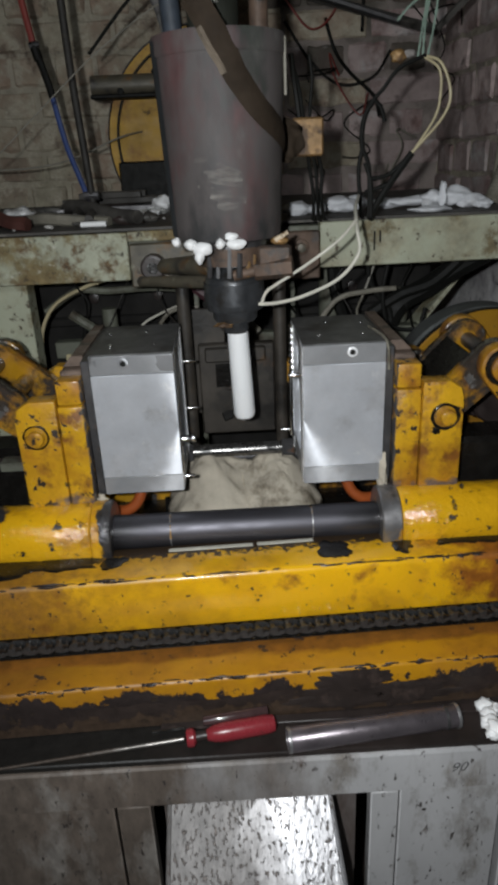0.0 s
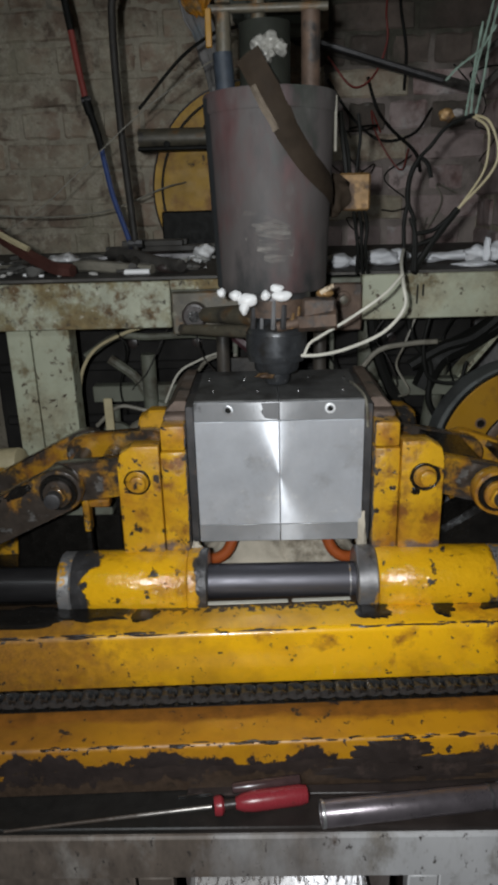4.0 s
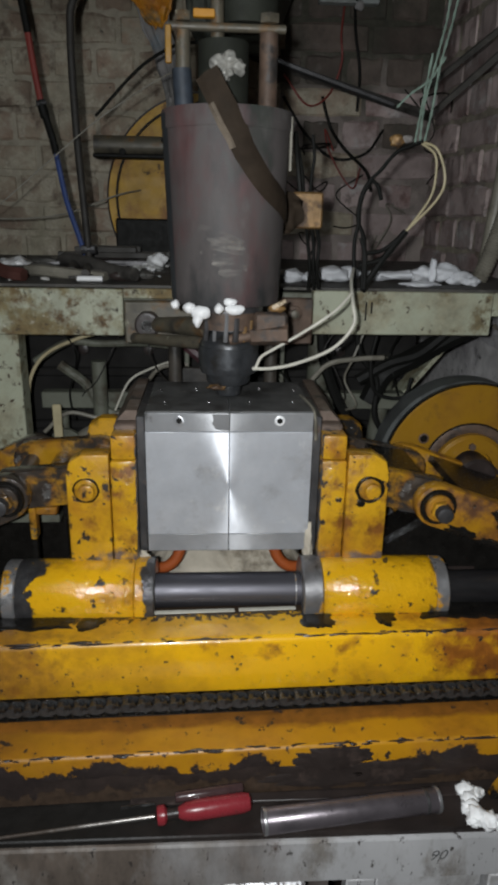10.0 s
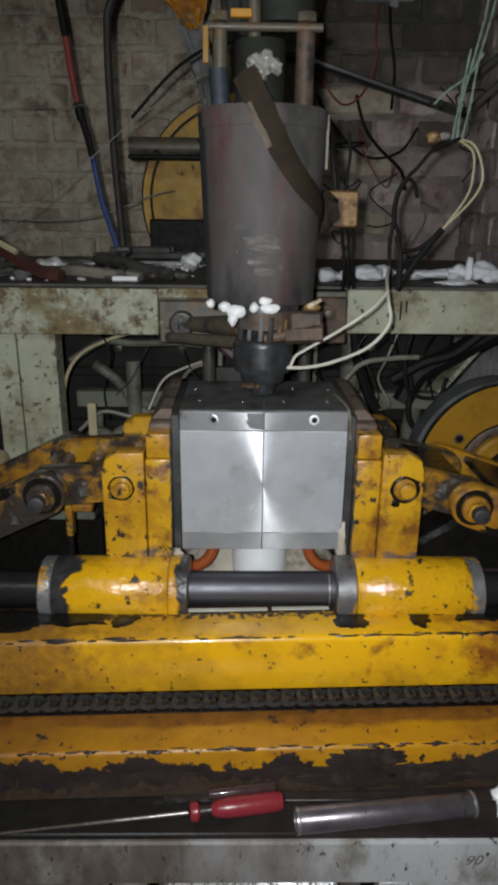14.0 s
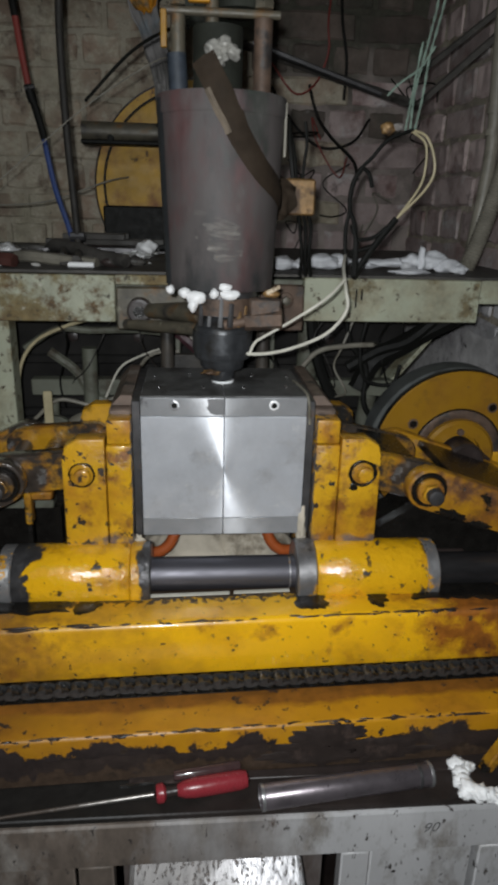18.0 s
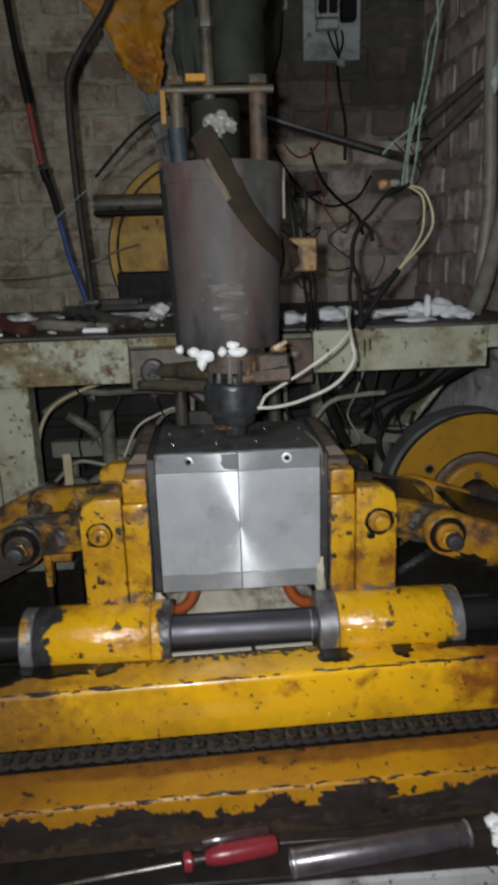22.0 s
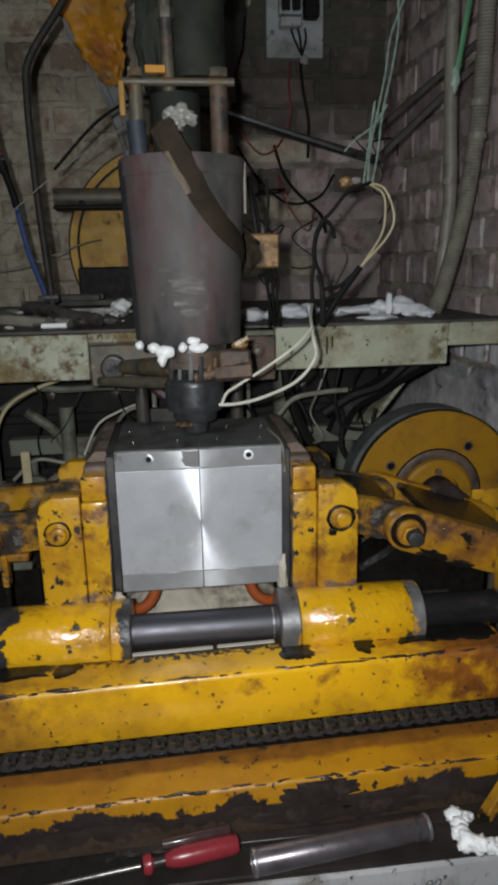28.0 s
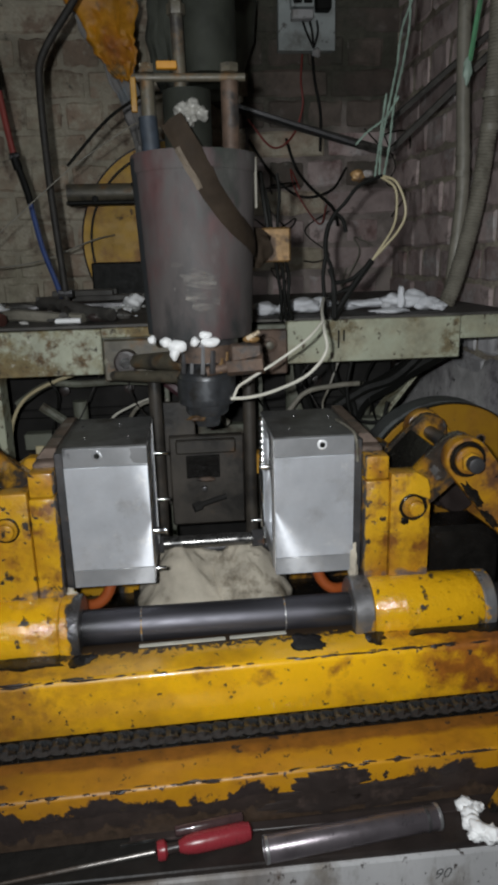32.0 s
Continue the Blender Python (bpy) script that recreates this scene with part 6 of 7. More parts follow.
for x in (-0.30, -0.16, -0.02, 0.12, 0.26):
    part("flange_bolt", rod((x, 0.543, 1.20), (x, 0.5595, 1.20), 0.012, seg=6, bevel=0.001), grime, housing)

# ---- behind the mold ----
back = thing("blow_pin_frame", "dark steel plate and rods behind the mold gap", "machine frame")
back_mat = surface("oily_brown_plate", (0.050, 0.042, 0.034), 0.6, 0.1, var=0.35, scale=20, bump=0.3, patches=[((0.13, 0.07, 0.03), 14, 0.58, 0.72, 0.6, 0.1), ((0.02, 0.018, 0.016), 9, 0.48, 0.62, 0.4, 0.1)])
part("plate", box(-0.070, 0.068, 0.262, 0.282, 0.985, 1.158, 0.003), back_mat, back)
part("clamp_bar", box(-0.058, 0.052, 0.250, 0.2617, 1.127, 1.154, 0.003), back_mat, back)
part("slot", box(-0.040, 0.022, 0.2585, 0.2618, 1.078, 1.122, 0.001), grease_gap_black, back, "black slot in the plate")
part("slot_lip", lump((-0.006, 0.256, 1.076), (0.017, 0.004, 0.0045), 12, rough=0.5), rusty, back)
part("stud", rod((-0.008, 0.252, 1.058), (-0.008, 0.2618, 1.058), 0.005, seg=10, bevel=0.001), steel_dark, back)
part("shadow_plate", box(-0.095, -0.02, 0.283, 0.29, 1.02, 1.22, 0.002), back_mat, back)
for x, y in ((-0.088, 0.24), (0.078, 0.24)):
    part("guide_rod", rod((x, y, 0.94), (x, y, 1.28), 0.0115, seg=16), back_mat, back)
part("spindle", rod((-0.03, 0.235, 1.030), (0.03, 0.25, 1.043), 0.005, seg=10), flat_black, back)
part("hex_nut", rod((-0.030, 0.232, 1.030), (-0.016, 0.236, 1.033), 0.009, seg=6), flat_black, back)
part("yellow_boss", box(0.085, 0.115, 0.24, 0.27, 1.085, 1.125, 0.003), yellow_worn, back)
cross_steel = surface("oily_bright_rod", (0.20, 0.195, 0.19), 0.28, 0.9, var=0.25, scale=30, bump=0.1, patches=[(GREASE, 26, 0.52, 0.62, 0.3, 0.2)])
cross = thing("cross_rod", "oily steel cross rod over the rag", "rod")
part("rod", rod((-0.115, 0.16, 0.993), (0.115, 0.16, 0.995), 0.011, seg=20), cross_steel, cross)
part("nut", rod((-0.108, 0.158, 0.993), (-0.085, 0.158, 0.993), 0.016, seg=6), steel_dark, cross)
part("nut", rod((0.07, 0.158, 0.995), (0.09, 0.158, 0.995), 0.016, seg=6), steel_dark, cross)


def heap(x0, x1, y0, y1, z0, z1, seed):
    """A crumpled cloth heap."""
    bm = bmesh.new()
    nx, ny = 46, 24
    rows = []
    for i in range(nx):
        u = i / (nx - 1)
        row = []
        for j in range(ny):
            v = j / (ny - 1)
            arch = (math.sin(math.pi * min(1, max(0, 0.04 + 0.92 * u))) ** 0.45) * (0.25 + 0.75 * math.sin(math.pi / 2 * v) ** 0.8)
            fold = 0.20 * noise.noise(Vector((u * 3.0 + seed + 0.5 * v, v * 1.4, seed))) + 0.075 * abs(noise.noise(Vector((u * 8 + 2 * v, v * 4, seed + 4)))) + 0.03 * noise.noise(Vector((u * 24, v * 18, seed + 7)))
            row.append(bm.verts.new((x0 + u * (x1 - x0) + 0.01 * noise.noise(Vector((u * 5, v * 5, 9))), y0 + v * (y1 - y0), z0 + (z1 - z0) * max(0.0, arch * (1 - fold)))))
        rows.append(row)
    for a, b in zip(rows, rows[1:]):
        for j in range(ny - 1):
            bm.faces.new((a[j], b[j], b[j + 1], a[j + 1]))
    return bm


for x0, x1, seed in ((-0.136, 0.050, 2.0), (-0.030, 0.134, 6.0)):
    cloth = tagged(part("rag", heap(x0, x1, 0.05, 0.175, 0.85, 0.982, seed), rag), "crumpled dirty cream rag stuffed under the mold", "rag", "rags")
    md = cloth.modifiers.new("thickness", "SOLIDIFY")
    md.thickness = 0.003
strip = thing("wooden_strip", "white strips lying on the bed beam under the tie bar", "strip")
part("strip", box(-0.115, 0.010, -0.066, -0.058, 0.9364, 0.9385, 0.0008), cable_white, strip)
part("strip", box(0.016, 0.100, -0.065, -0.057, 0.9364, 0.9383, 0.0008), cable_white, strip)
strip.matrix_world = BED_TURN
pipe_rail = thing("pale_rail", "pale grey rail in the bed", "rail")
part("rail", box(-0.40, -0.27, 0.09, 0.12, 1.005, 1.022, 0.002), green_dark, pipe_rail)
part("stand", box(-0.41, -0.26, 0.095, 0.115, 0.862, 1.0047, 0), grease_gap_black, pipe_rail)
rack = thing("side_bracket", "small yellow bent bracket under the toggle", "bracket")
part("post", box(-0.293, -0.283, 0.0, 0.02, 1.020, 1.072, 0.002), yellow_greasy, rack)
part("lower_post", box(-0.291, -0.285, 0.004, 0.016, 0.937, 1.0197, 0), grease_gap_black, rack)
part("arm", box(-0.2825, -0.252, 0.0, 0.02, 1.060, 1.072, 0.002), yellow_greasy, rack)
part("base", box(-0.30, -0.25, -0.044, 0.03, 0.930, 0.9365, 0.001), grease_gap_black, rack)
# Added black blocks stand in for the dark gaps behind the toggles.
motor = thing("gap_filler", "added greasy black block filling the dark gap behind the sleeves", "cover")
part("cover", prism([(0.25, 0.863), (0.47, 0.863), (0.47, 1.02), (0.44, 1.042), (0.33, 1.042), (0.25, 0.99)], 0.045, 0.12, 0.008), grease_gap_black, motor)
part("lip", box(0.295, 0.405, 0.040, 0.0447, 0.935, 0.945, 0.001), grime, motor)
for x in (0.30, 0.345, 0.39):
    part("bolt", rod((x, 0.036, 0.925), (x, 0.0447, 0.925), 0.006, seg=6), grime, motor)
motor2 = thing("gap_filler", "added greasy black block filling the dark gap behind the sleeves", "cover")
part("cover", prism([(-0.25, 0.863), (-0.25, 1.0), (-0.30, 1.03), (-0.44, 1.03), (-0.46, 0.863)], 0.13, 0.2, 0.006), grease_gap_black, motor2)
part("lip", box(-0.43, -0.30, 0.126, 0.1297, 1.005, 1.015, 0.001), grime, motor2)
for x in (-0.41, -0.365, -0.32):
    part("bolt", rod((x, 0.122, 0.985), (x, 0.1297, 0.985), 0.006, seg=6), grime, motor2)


# ---- chain on the lower flange ----
chain = thing("drive_chain", "oily steel roller chain lying along the bed", "chain")
plate_bm = bmesh.new()
for s_ in (-1, 1):
    prism([(0.0095 * math.cos(a) * (1 if abs(math.cos(a)) > 0.3 else 0.8) + 0.0, 0.0065 * math.sin(a)) for a in (2 * math.pi * k / 10 for k in range(10))], s_ * 0.0065 - 0.0009, s_ * 0.0065 + 0.0009, 0, plate_bm)
rod((-0.004, -0.0085, 0), (-0.004, 0.0085, 0), 0.0042, seg=10, bm=plate_bm)
rod((0.004, -0.0085, 0), (0.004, 0.0085, 0), 0.0022, seg=8, bm=plate_bm)
chain_mat = surface("oily_chain_steel", (0.085, 0.086, 0.088), 0.24, 0.65, var=0.5, scale=60, bump=0.5, bump_scale=200, patches=[(GREASE, 70, 0.48, 0.58, 0.2, 0)])
link_me = bpy.data.meshes.new("chain_link")
bmesh.ops.scale(plate_bm, vec=(1.3, 1.25, 1.12), verts=plate_bm.verts)
bmesh.ops.recalc_face_normals(plate_bm, faces=plate_bm.faces)
plate_bm.to_mesh(link_me)
plate_bm.free()
link_me.materials.append(chain_mat)
rng = random.Random(2)
for k in range(63):
    ob = new("chain_link", link_me)
    ob.parent = chain
    ob.matrix_basis = pose(XL + 0.012 + 0.0216 * k, -0.1425 + rng.uniform(-0.0006, 0.0006), 0.8465 + rng.uniform(-0.0004, 0.0004), rng.uniform(-6, 6), rng.uniform(-3, 3), rng.uniform(-3, 3))
part("grease_bed", box(XL, XR - 0.004, -0.1555, -0.131, 0.8362, 0.8378, 0), grease_gap_black, chain)
chain.matrix_world = BED_TURN

# ---- on the bench ----
driver = thing("screwdriver", "long screwdriver with a red and clear plastic handle", "screwdriver")
d0, d1 = Vector((-0.345, -0.300, 0.7735)), Vector((-0.096, -0.275, 0.7815))
part("blade", rod(d0, d1, 0.0018, 0.0030, seg=12), surface("rusted_blade_steel", (0.27, 0.255, 0.24), 0.36, 0.85, var=0.2, scale=40, bump=0.1, patches=[((0.06, 0.045, 0.035), 30, 0.40, 0.75, 0.6, 0.2, "nx", 0.16, 0.12)]), driver, "bare steel blade, dull with oil")
way = (d1 - d0).normalized()
h = d1 + way * 0.002
tail = Vector((0.024, -0.258, 0.7825)) - h
long = tail.length
turn_h = Matrix.Translation(h) @ tail.to_track_quat("Z", "Y").to_matrix().to_4x4()
for name, prof, mt, lab in (("collar", [(0.004, 0.0), (0.0105, 0.001), (0.0118, 0.004), (0.0118, 0.010), (0.008, 0.013)], red_plastic, "red end collar"),
                            ("neck", [(0.0065, 0.0125), (0.0062, 0.020), (0.0065, 0.034)], grime, "dark oily neck"),
                            ("handle", [(0.003, 0.024), (0.0072, 0.028), (0.0105, 0.036), (0.0122, 0.048), (0.0125, 0.06), (0.0122, long - 0.012), (0.0105, long - 0.003), (0.005, long)], red_plastic, "worn translucent red handle")):
    hb = lathe(prof, (0, 0, 0), 24)
    hb.transform(turn_h)
    part(name, hb, mt, driver, lab)
part("clear_grip", rod((-0.072, -0.2565, 0.7905), (0.014, -0.243, 0.790), 0.0065, seg=14, bevel=0.002), surface("oily_clear_plastic", (0.06, 0.035, 0.035), 0.15, var=0.3, scale=40, coat=0.5, bump=0.05), driver, "dark clear plastic half of the grip")
steel_pipe = thing("steel_pipe", "short length of grey steel pipe on the bench", "pipe")
a, b = Vector((0.037, -0.288, 0.7822)), Vector((0.262, -0.264, 0.7822))
bm = bmesh.new()
turn = (b - a).to_track_quat("Z", "Y").to_matrix().to_4x4()
ln = (b - a).length
lathe_bm = lathe([(0.0125, 0.004), (0.0125, 0.0), (0.0150, 0.0), (0.0156, 0.001), (0.0152, ln - 0.001), (0.0146, ln), (0.0122, ln), (0.0122, ln - 0.004)], (0, 0, 0), 32)
lathe_bm.transform(Matrix.Translation(a) @ turn)
part("tube", lathe_bm, surface("grey_steel_pipe", (0.20, 0.175, 0.19), 0.33, 0.7, var=0.25, scale=26, bump=0.15, patches=[((0.06, 0.055, 0.05), 30, 0.6, 0.7, 0.5, 0.4)]), steel_pipe)
for lo in (0.0, ln - 0.0035):
    rim_bm = lathe([(0.0126, lo - 0.0005), (0.0160, lo - 0.0005), (0.0163, lo + 0.001), (0.0160, lo + 0.0035), (0.0126, lo + 0.0035)], (0, 0, 0), 32, ring=True)
    rim_bm.transform(Matrix.Translation(a) @ turn)
    part("end_rim", rim_bm, collar_steel, steel_pipe, "bright worn rim")
ring_bm = lathe([(0.0150, ln - 0.020), (0.0159, ln - 0.019), (0.0159, ln - 0.016), (0.0150, ln - 0.015)], (0, 0, 0), 32)
ring_bm.transform(Matrix.Translation(a) @ turn)
part("end_bead", ring_bm, steel_dark, steel_pipe)
flat = thing("flat_bar", "thin rusty flat bar lying behind the tools", "flat bar")
part("bar", box(-0.13, 0.30, -0.246, -0.232, 0.7662, 0.770, 0.001), grime, flat)
part("clip", rod((-0.14, -0.252, 0.7715), (-0.098, -0.247, 0.7715), 0.0022, seg=8), chrome, flat)
waste = thing("plastic_waste", "lumpy twist of white plastic waste on the bench", "plastic waste")
for k, (x, y, r) in enumerate(((0.305, -0.243, 0.011), (0.314, -0.250, 0.010), (0.322, -0.246, 0.008), (0.306, -0.258, 0.011), (0.303, -0.271, 0.011), (0.306, -0.283, 0.012), (0.318, -0.292, 0.012), (0.330, -0.294, 0.010), (0.338, -0.297, 0.008), (0.300, -0.288, 0.008), (0.345, -0.287, 0.006))):
    part("lump", lump((x, y, 0.766 + r * 0.8), (r, r, r * 0.85), k + 40, rough=0.5, sub=3, freq=2.2), foam_white, waste)
chock = thing("chain_bracket", "rusty yellow bracket at the end of the bed", "bracket")
part("lever", prism([(0.338, 0.768), (0.352, 0.768), (0.392, 0.84), (0.378, 0.846)], -0.255, -0.237, 0.002), yellow_greasy, chock)
part("plate", box(0.372, 0.43, -0.27, -0.232, 0.7664, 0.83, 0.006), grime, chock)
part("bolt", rod((0.355, -0.262, 0.845), (0.37, -0.25, 0.862), 0.006, seg=10), grease_gap_black, chock)

# writing on the front rail
text = bpy.data.curves.new("pen_mark", "FONT")
text.body, text.size, text.shear, text.extrude = "90", 0.022, 0.35, 0.0001
mark = new("pen_mark", text)
mark.matrix_world = pose(0.245, -0.2992, 0.722, 90, -3, 0)
text.materials.append(surface("faded_pen", (0.12, 0.12, 0.12), 0.6))
mark.parent = bench

# ---- added bodies for the flash lamp and the room fill ----
# Pole, foot and body are unseen, added to carry the flash light.
flash_body = thing("added_flash_stand", "unseen black stand added to carry the flash lamp", "lamp")
part("pole", rod((-0.078, -1.075, 0.02), (-0.078, -1.075, 1.60), 0.011, seg=14), black, flash_body)
part("foot", rod((-0.078, -1.075, 0.0), (-0.078, -1.075, 0.02), 0.12, seg=28), black, flash_body)
part("body", rod((-0.078, -1.06, 1.555), (-0.075, -0.972, 1.510), 0.02, seg=20, bevel=0.003), black, flash_body)
# Batten is added, only to give the fill light a body.
tl = thing("fill_batten", "white batten added as a body for the fill light", "lamp")
part("batten", box(-1.2, 0.0, -2.05, -1.95, 2.93, 2.985, 0.004), white_panel, tl)


# ---- bricks ----
def brick_mesh(name, length, material, seed):
    bm = box(-length / 2, length / 2, -0.0035, 0.02, -0.0355, 0.0355, 0.006)
    bmesh.ops.subdivide_edges(bm, edges=[e for e in bm.edges if abs(e.verts[0].co.x - e.verts[1].co.x) > 0.05 and e.verts[0].co.y < 0.01], cuts=3)
    for v in bm.verts:
        v.co += Vector((noise.noise(v.co * 40 + Vector((seed, 0, 0))), noise.noise(v.co * 40 + Vector((0, seed, 0))), noise.noise(v.co * 40 + Vector((0, 0, seed))))) * 0.0075
    me = bpy.data.meshes.new(name)
    bm.to_mesh(me)
    bm.free()
    me.materials.append(material)
    return me


whitewash = surface("whitewashed_brick", (0.50, 0.49, 0.50), 0.85, var=0.25, scale=14, bump=0.6, bump_scale=60, piece=0.25, patches=[((0.12, 0.085, 0.08), 8, 0.55, 0.66, 0.9, 0)])
pier_brick = surface("grey_red_brick", (0.40, 0.32, 0.305), 0.85, var=0.28, scale=16, bump=0.6, bump_scale=60, piece=0.4, patches=[((0.44, 0.42, 0.41), 10, 0.55, 0.68, 0.9, 0), ((0.20, 0.13, 0.12), 9, 0.52, 0.66, 0.9, 0), ((0.10, 0.08, 0.075), 16, 0.60, 0.72, 0.9, 0)])
# Purple-grey brick, darkened to stand in for shade high on the right.
purple = surface("shaded_brick", (0.125, 0.098, 0.082), 0.85, var=0.28, scale=16, bump=0.6, bump_scale=60, piece=0.35, patches=[((0.18, 0.155, 0.14), 12, 0.54, 0.70, 0.9, 0), ((0.07, 0.06, 0.05), 9, 0.54, 0.7, 0.9, 0)], smear=[((0.065, 0.063, 0.048), 6, 0.44, 0.64), ((0.22, 0.20, 0.185), 14, 0.62, 0.71)])
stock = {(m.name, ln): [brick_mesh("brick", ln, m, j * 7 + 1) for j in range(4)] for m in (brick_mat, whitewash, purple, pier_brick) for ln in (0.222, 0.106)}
rng = random.Random(5)


def course(wall, along, lo, hi, z0, z1, face, pick):
    """Bricks in English bond along x or y on a wall's face."""
    n, z = 0, z0
    while z < z1:
        ln = 0.222 if n % 2 else 0.106
        u = lo - (0.057 if n % 2 else 0.0) * rng.uniform(0.8, 1.2)
        while u < hi:
            a = rng.choice(stock[pick(u, z).name, ln])
            if u + ln < hi + 0.12:
                ob = new("brick", a)
                ob.parent = wall
                out = rng.uniform(-0.003, 0.003)
                mid = u + ln / 2
                ob.matrix_basis = pose(mid, face + out, z, 0, rng.uniform(-0.8, 0.8), 0) if along == "x" else pose(face + out, mid, z, 0, 0, -90 + rng.uniform(-0.8, 0.8))
            u += ln + 0.010
        z += 0.082
        n += 1


# Mortar overlay and bricks darken up the right side, painting in shade.
shaded_mortar = surface("shaded_mortar", (0.26, 0.22, 0.20), 0.95, var=0.25, scale=14, bump=0.6, bump_scale=70, patches=[((0.14, 0.12, 0.105), 9, 0.50, 0.66, 0.95, 0), ((0.075, 0.072, 0.055), 8, 0.42, 0.70, 0.95, 0, "z", 1.80, 0.25)])
part("joint_fill", box(0.17, 0.622, 1.2034, 1.2048, 0.9, 2.6, 0), shaded_mortar, wall_north)
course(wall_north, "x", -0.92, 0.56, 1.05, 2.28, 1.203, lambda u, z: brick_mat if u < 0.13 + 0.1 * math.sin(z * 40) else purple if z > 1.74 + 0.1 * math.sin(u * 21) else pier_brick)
course(wall_pier, "y", 0.385, 1.16, 0.95, 2.2, 0.6235, lambda u, z: whitewash if z < 1.30 and u > 0.3 else pier_brick)


# lime plaster left on the lower side wall
skin = bmesh.new()
cols = []
for i in range(33):
    y = 0.385 + i * 0.025
    top = 1.250 - 0.10 * max(0.0, y - 0.3) + 0.022 * noise.noise(Vector((y * 9, 3, 0))) + 0.012 * noise.noise(Vector((y * 31, 7, 0)))
    cols.append([skin.verts.new((0.6125 - 0.004 * noise.noise(Vector((y * 7, z_ * 7, 1))) - 0.0025 * noise.noise(Vector((y * 25, z_ * 25, 5))) + (0.008 if j == 14 else 0), y, z_)) for j in range(15) for z_ in (0.86 + (top - 0.86) * j / 14,)])
for a, b in zip(cols, cols[1:]):
    for j in range(14):
        skin.faces.new((a[j], a[j + 1], b[j + 1], b[j]))
lime = surface("cracked_lime_plaster", (0.56, 0.545, 0.54), 0.85, var=0.35, scale=13, bump=0.9, bump_scale=50, patches=[((0.24, 0.22, 0.235), 7, 0.48, 0.66, 0.9, 0), ((0.10, 0.09, 0.09), 14, 0.60, 0.72, 0.9, 0), ((0.05, 0.045, 0.045), 60, 0.63, 0.68, 0.9, 0)])
coat_ = part("plaster_skin", skin, lime, wall_pier, "cracked whitish plaster on the lower brick")
coat_.modifiers.new("thickness", "SOLIDIFY").thickness = -0.006


# ---- what moves ----
OPEN = 0.092
STROKE = [(0, 1), (0.5, 1), (0.6, 0.86), (0.7, 0.58), (0.8, 0.28), (0.9, 0.12), (1.0, 0.04), (1.1, 0), (6.3, 0), (6.4, 0.072), (6.5, 0.235), (6.6, 0.44), (6.7, 0.665), (6.8, 0.86), (6.9, 0.97), (7.0, 1),
          (8.8, 1), (8.9, 0.84), (9.0, 0.58), (9.1, 0.33), (9.2, 0.12), (9.3, 0.02), (9.4, 0), (14.6, 0), (14.7, 0.072), (14.8, 0.235), (14.9, 0.44), (15.0, 0.68), (15.1, 0.87), (15.2, 0.97), (15.3, 1),
          (17.2, 1), (17.3, 0.86), (17.4, 0.60), (17.5, 0.33), (17.6, 0.12), (17.7, 0.02), (17.8, 0), (23.0, 0), (23.1, 0.06), (23.2, 0.18), (23.3, 0.385), (23.4, 0.66), (23.5, 0.89), (23.6, 0.98), (23.7, 1),
          (25.5, 1), (25.6, 0.86), (25.7, 0.60), (25.8, 0.33), (25.9, 0.12), (26.0, 0.02), (26.1, 0), (31.3, 0), (31.4, 0.035), (31.5, 0.17), (31.6, 0.345), (31.7, 0.56), (31.8, 0.78), (31.9, 0.94), (32.0, 1)]


def toggle_pose(s, d):
    """The knee of the toggle when the carriage stands d metres from the parting line, and the poses of its two links."""
    px, pz = s * (PIN_X + d), PIN_Z
    qx, qz = FIX[s]
    dx, dz = qx - px, qz - pz
    la, lb = ARMS[s]
    far = math.hypot(dx, dz)
    a = (la * la - lb * lb + far * far) / (2 * far)
    h = math.sqrt(max(0.0, la * la - a * a))
    ux, uz = dx / far, dz / far
    nx, nz = (-uz, ux) if -uz * 0 + ux > 0 else (uz, -ux)
    kx, kz = px + a * ux + h * nx, pz + a * uz + h * nz
    first = math.degrees(math.atan2(kz - pz, kx - px))
    second = math.degrees(math.atan2(qz - kz, qx - kx))
    return pose(px, 0, pz, 0, -first, 0), pose(kx, 0, kz, 0, -second, 0)


# white tube of molten plastic and the bottles blown from it
DIE_Z, PARISON = 1.224, 0.225
parison = thing("parison", "soft white plastic tube hanging from the die", "plastic tube", at=(0, HY, 0))
part("tube", lathe([(0.006, 0.0), (0.0145, 0.002), (0.0172, 0.008), (0.0165, 0.10), (0.0150, PARISON)], (0, 0, 0), 28), white_plastic, parison)
DROPS = [6.77, 15.05, 23.53, 31.81]
bottles = []
for k in range(4):
    bt = thing("plastic_bottle", "white round plastic bottle just blown in the mold", "bottle", "blown bottles")
    part("body", lathe(bottle_profile()[:10], (0, 0, 0), 44), white_plastic, bt)
    part("neck", lathe(bottle_profile()[9:], (0, 0, 0), 32), white_plastic, bt)
    part("tail_flash", box(-0.003, 0.003, -0.001, 0.001, -0.012, 0.002, 0.0005), white_plastic, bt)
    bottles.append(bt)


def hang_at(z):
    """The soft tube leans a little as it hangs."""
    lean = min(1.0, max(0.0, (DIE_Z - z) / 0.18))
    return pose(0.009 * lean, HY, z, 0, -2.6 * lean, 0)


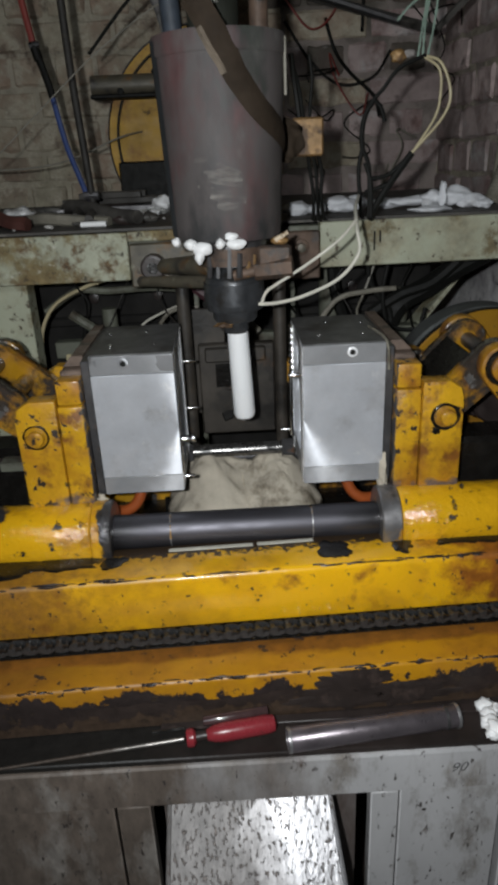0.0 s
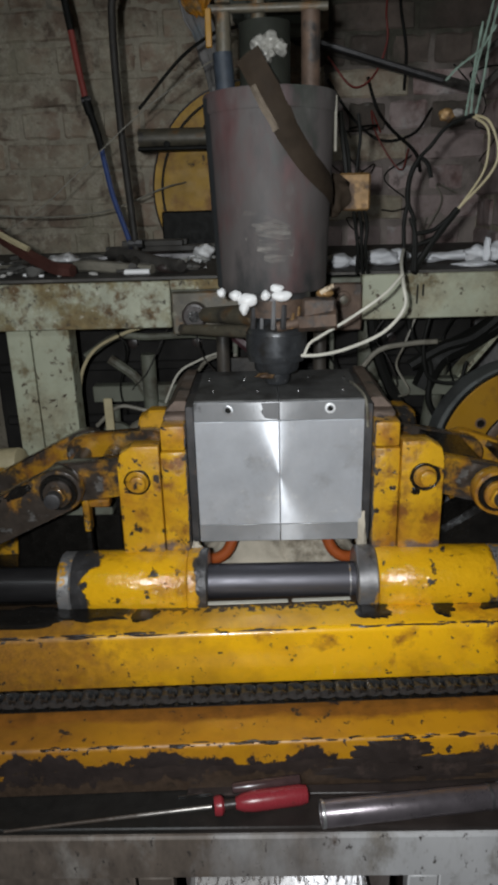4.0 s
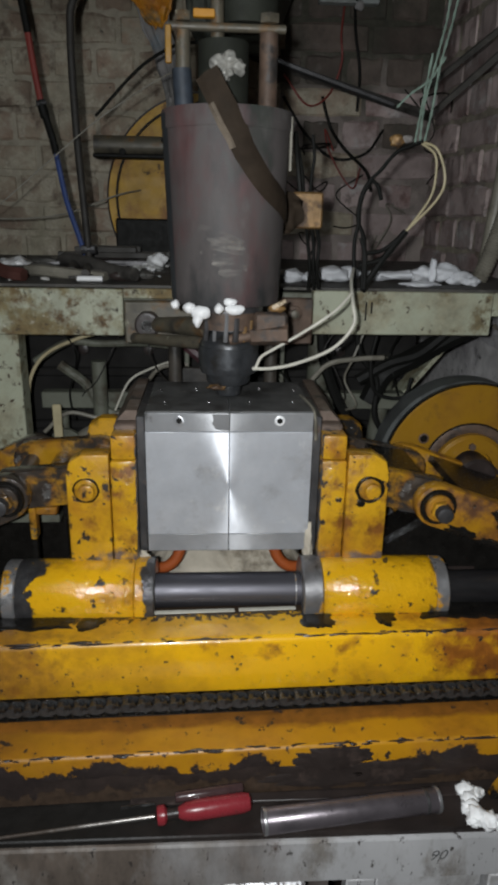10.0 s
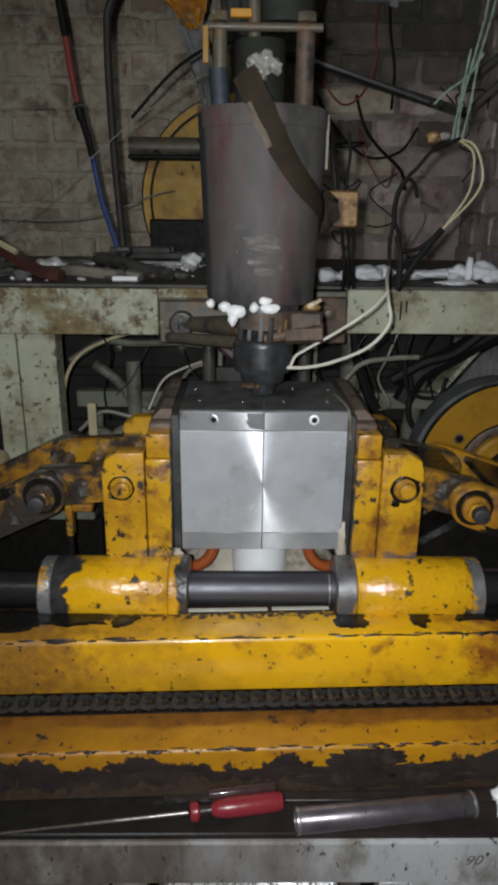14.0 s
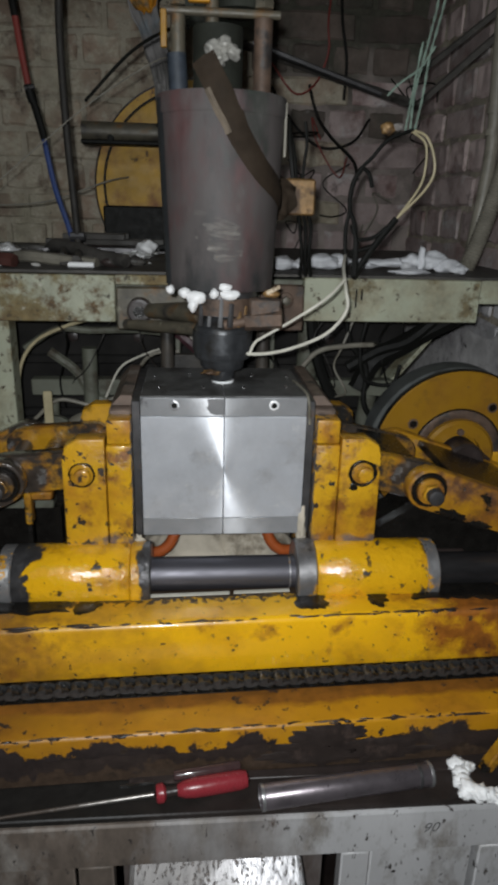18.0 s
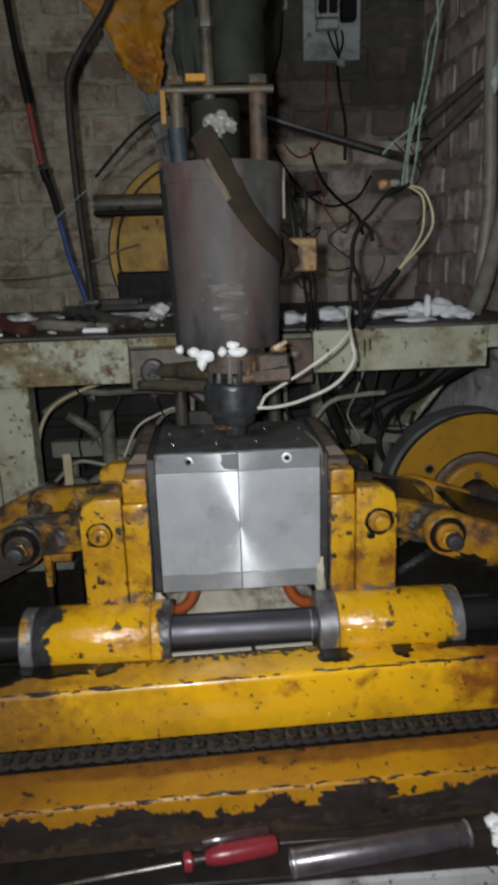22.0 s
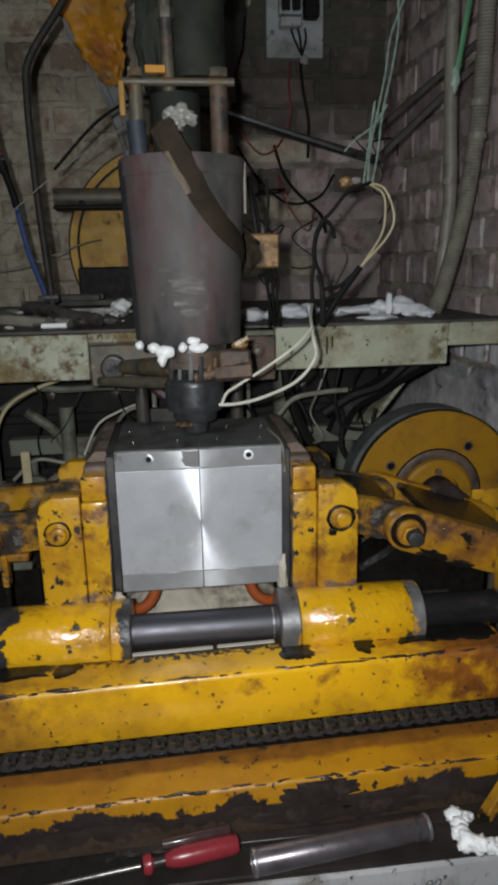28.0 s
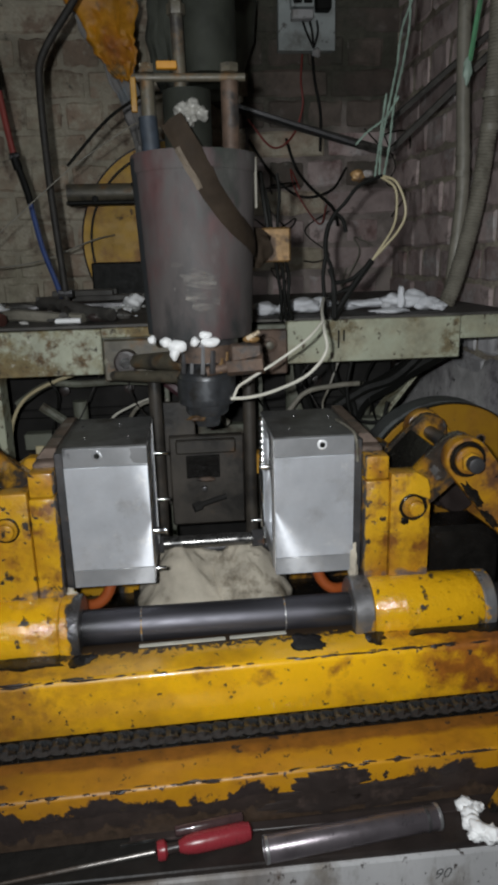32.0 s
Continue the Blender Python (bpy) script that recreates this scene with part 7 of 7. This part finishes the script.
def motions():
    # the tube leaves the die while the mold is open, is taken by the mold and drawn back for the next shot
    hidden, full = DIE_Z + 0.003, DIE_Z - 0.208
    rows = [(0, hang_at(1.081)), (0.55, hang_at(full + 0.01)), (0.95, hang_at(full)), (1.15, hang_at(full)), (1.5, hang_at(hidden))]
    for t in (7.1, 15.5, 23.82):
        rows += [(t, hang_at(hidden)), (t + 0.25, hang_at(hidden - 0.030)), (t + 0.5, hang_at(hidden - 0.066)), (t + 0.95, hang_at(hidden - 0.115)), (t + 1.5, hang_at(hidden - 0.168)), (t + 1.9, hang_at(full)), (t + 2.25, hang_at(full)), (t + 2.6, hang_at(hidden))]
    walk(parison, rows + [(32, hang_at(hidden))])
    # each bottle is lifted out of the chute into the closed mold, hangs there as it opens, and drops into the bin under the bed
    inside, chute = (0, HY, 1.030), (0, HY, 0.62)
    for k, (bt, t, rise) in enumerate(zip(bottles, DROPS, (3.33, 13.93, 20.43, 26.63))):
        bx = -0.30 + 0.17 * k
        rest = (bx, 0.44, 0.075)
        rows = [(0, pose(*rest)), (rise - 0.6, pose(*rest)), (rise - 0.3, pose(0, HY, 0.35)), (rise, pose(*chute)), (rise + 0.13, pose(*inside)),
                (t, pose(*inside)), (t + 0.03, pose(0, 0.085, 1.022)), (t + 0.09, pose(0, 0.06, 0.925)), (t + 0.13, pose(0, 0.05, 0.78)), (t + 0.17, pose(0, 0.045, 0.65))]
        if k < 3:
            rows += [(t + 0.3, pose(0, 0.06, 0.45)), (t + 0.5, pose(bx * 0.5, 0.2, 0.12, 60, 0, 0)), (t + 0.7, pose(bx, 0.40, 0.108, 85, 0, 0)), (t + 1.0, pose(bx, 0.40, 0.106, 90, 0, 0)), (32, pose(bx, 0.40, 0.106, 90, 0, 0))]
        walk(bt, rows)
    for s, body in ((-1, west), (1, east)):
        walk(body, [(t, pose(s * OPEN * f, 0, 0)) for t, f in STROKE])
        first, second = links[s]
        walk(first, [(t, toggle_pose(s, OPEN * f)[0]) for t, f in STROKE])
        walk(second, [(t, toggle_pose(s, OPEN * f)[1]) for t, f in STROKE])


motions()
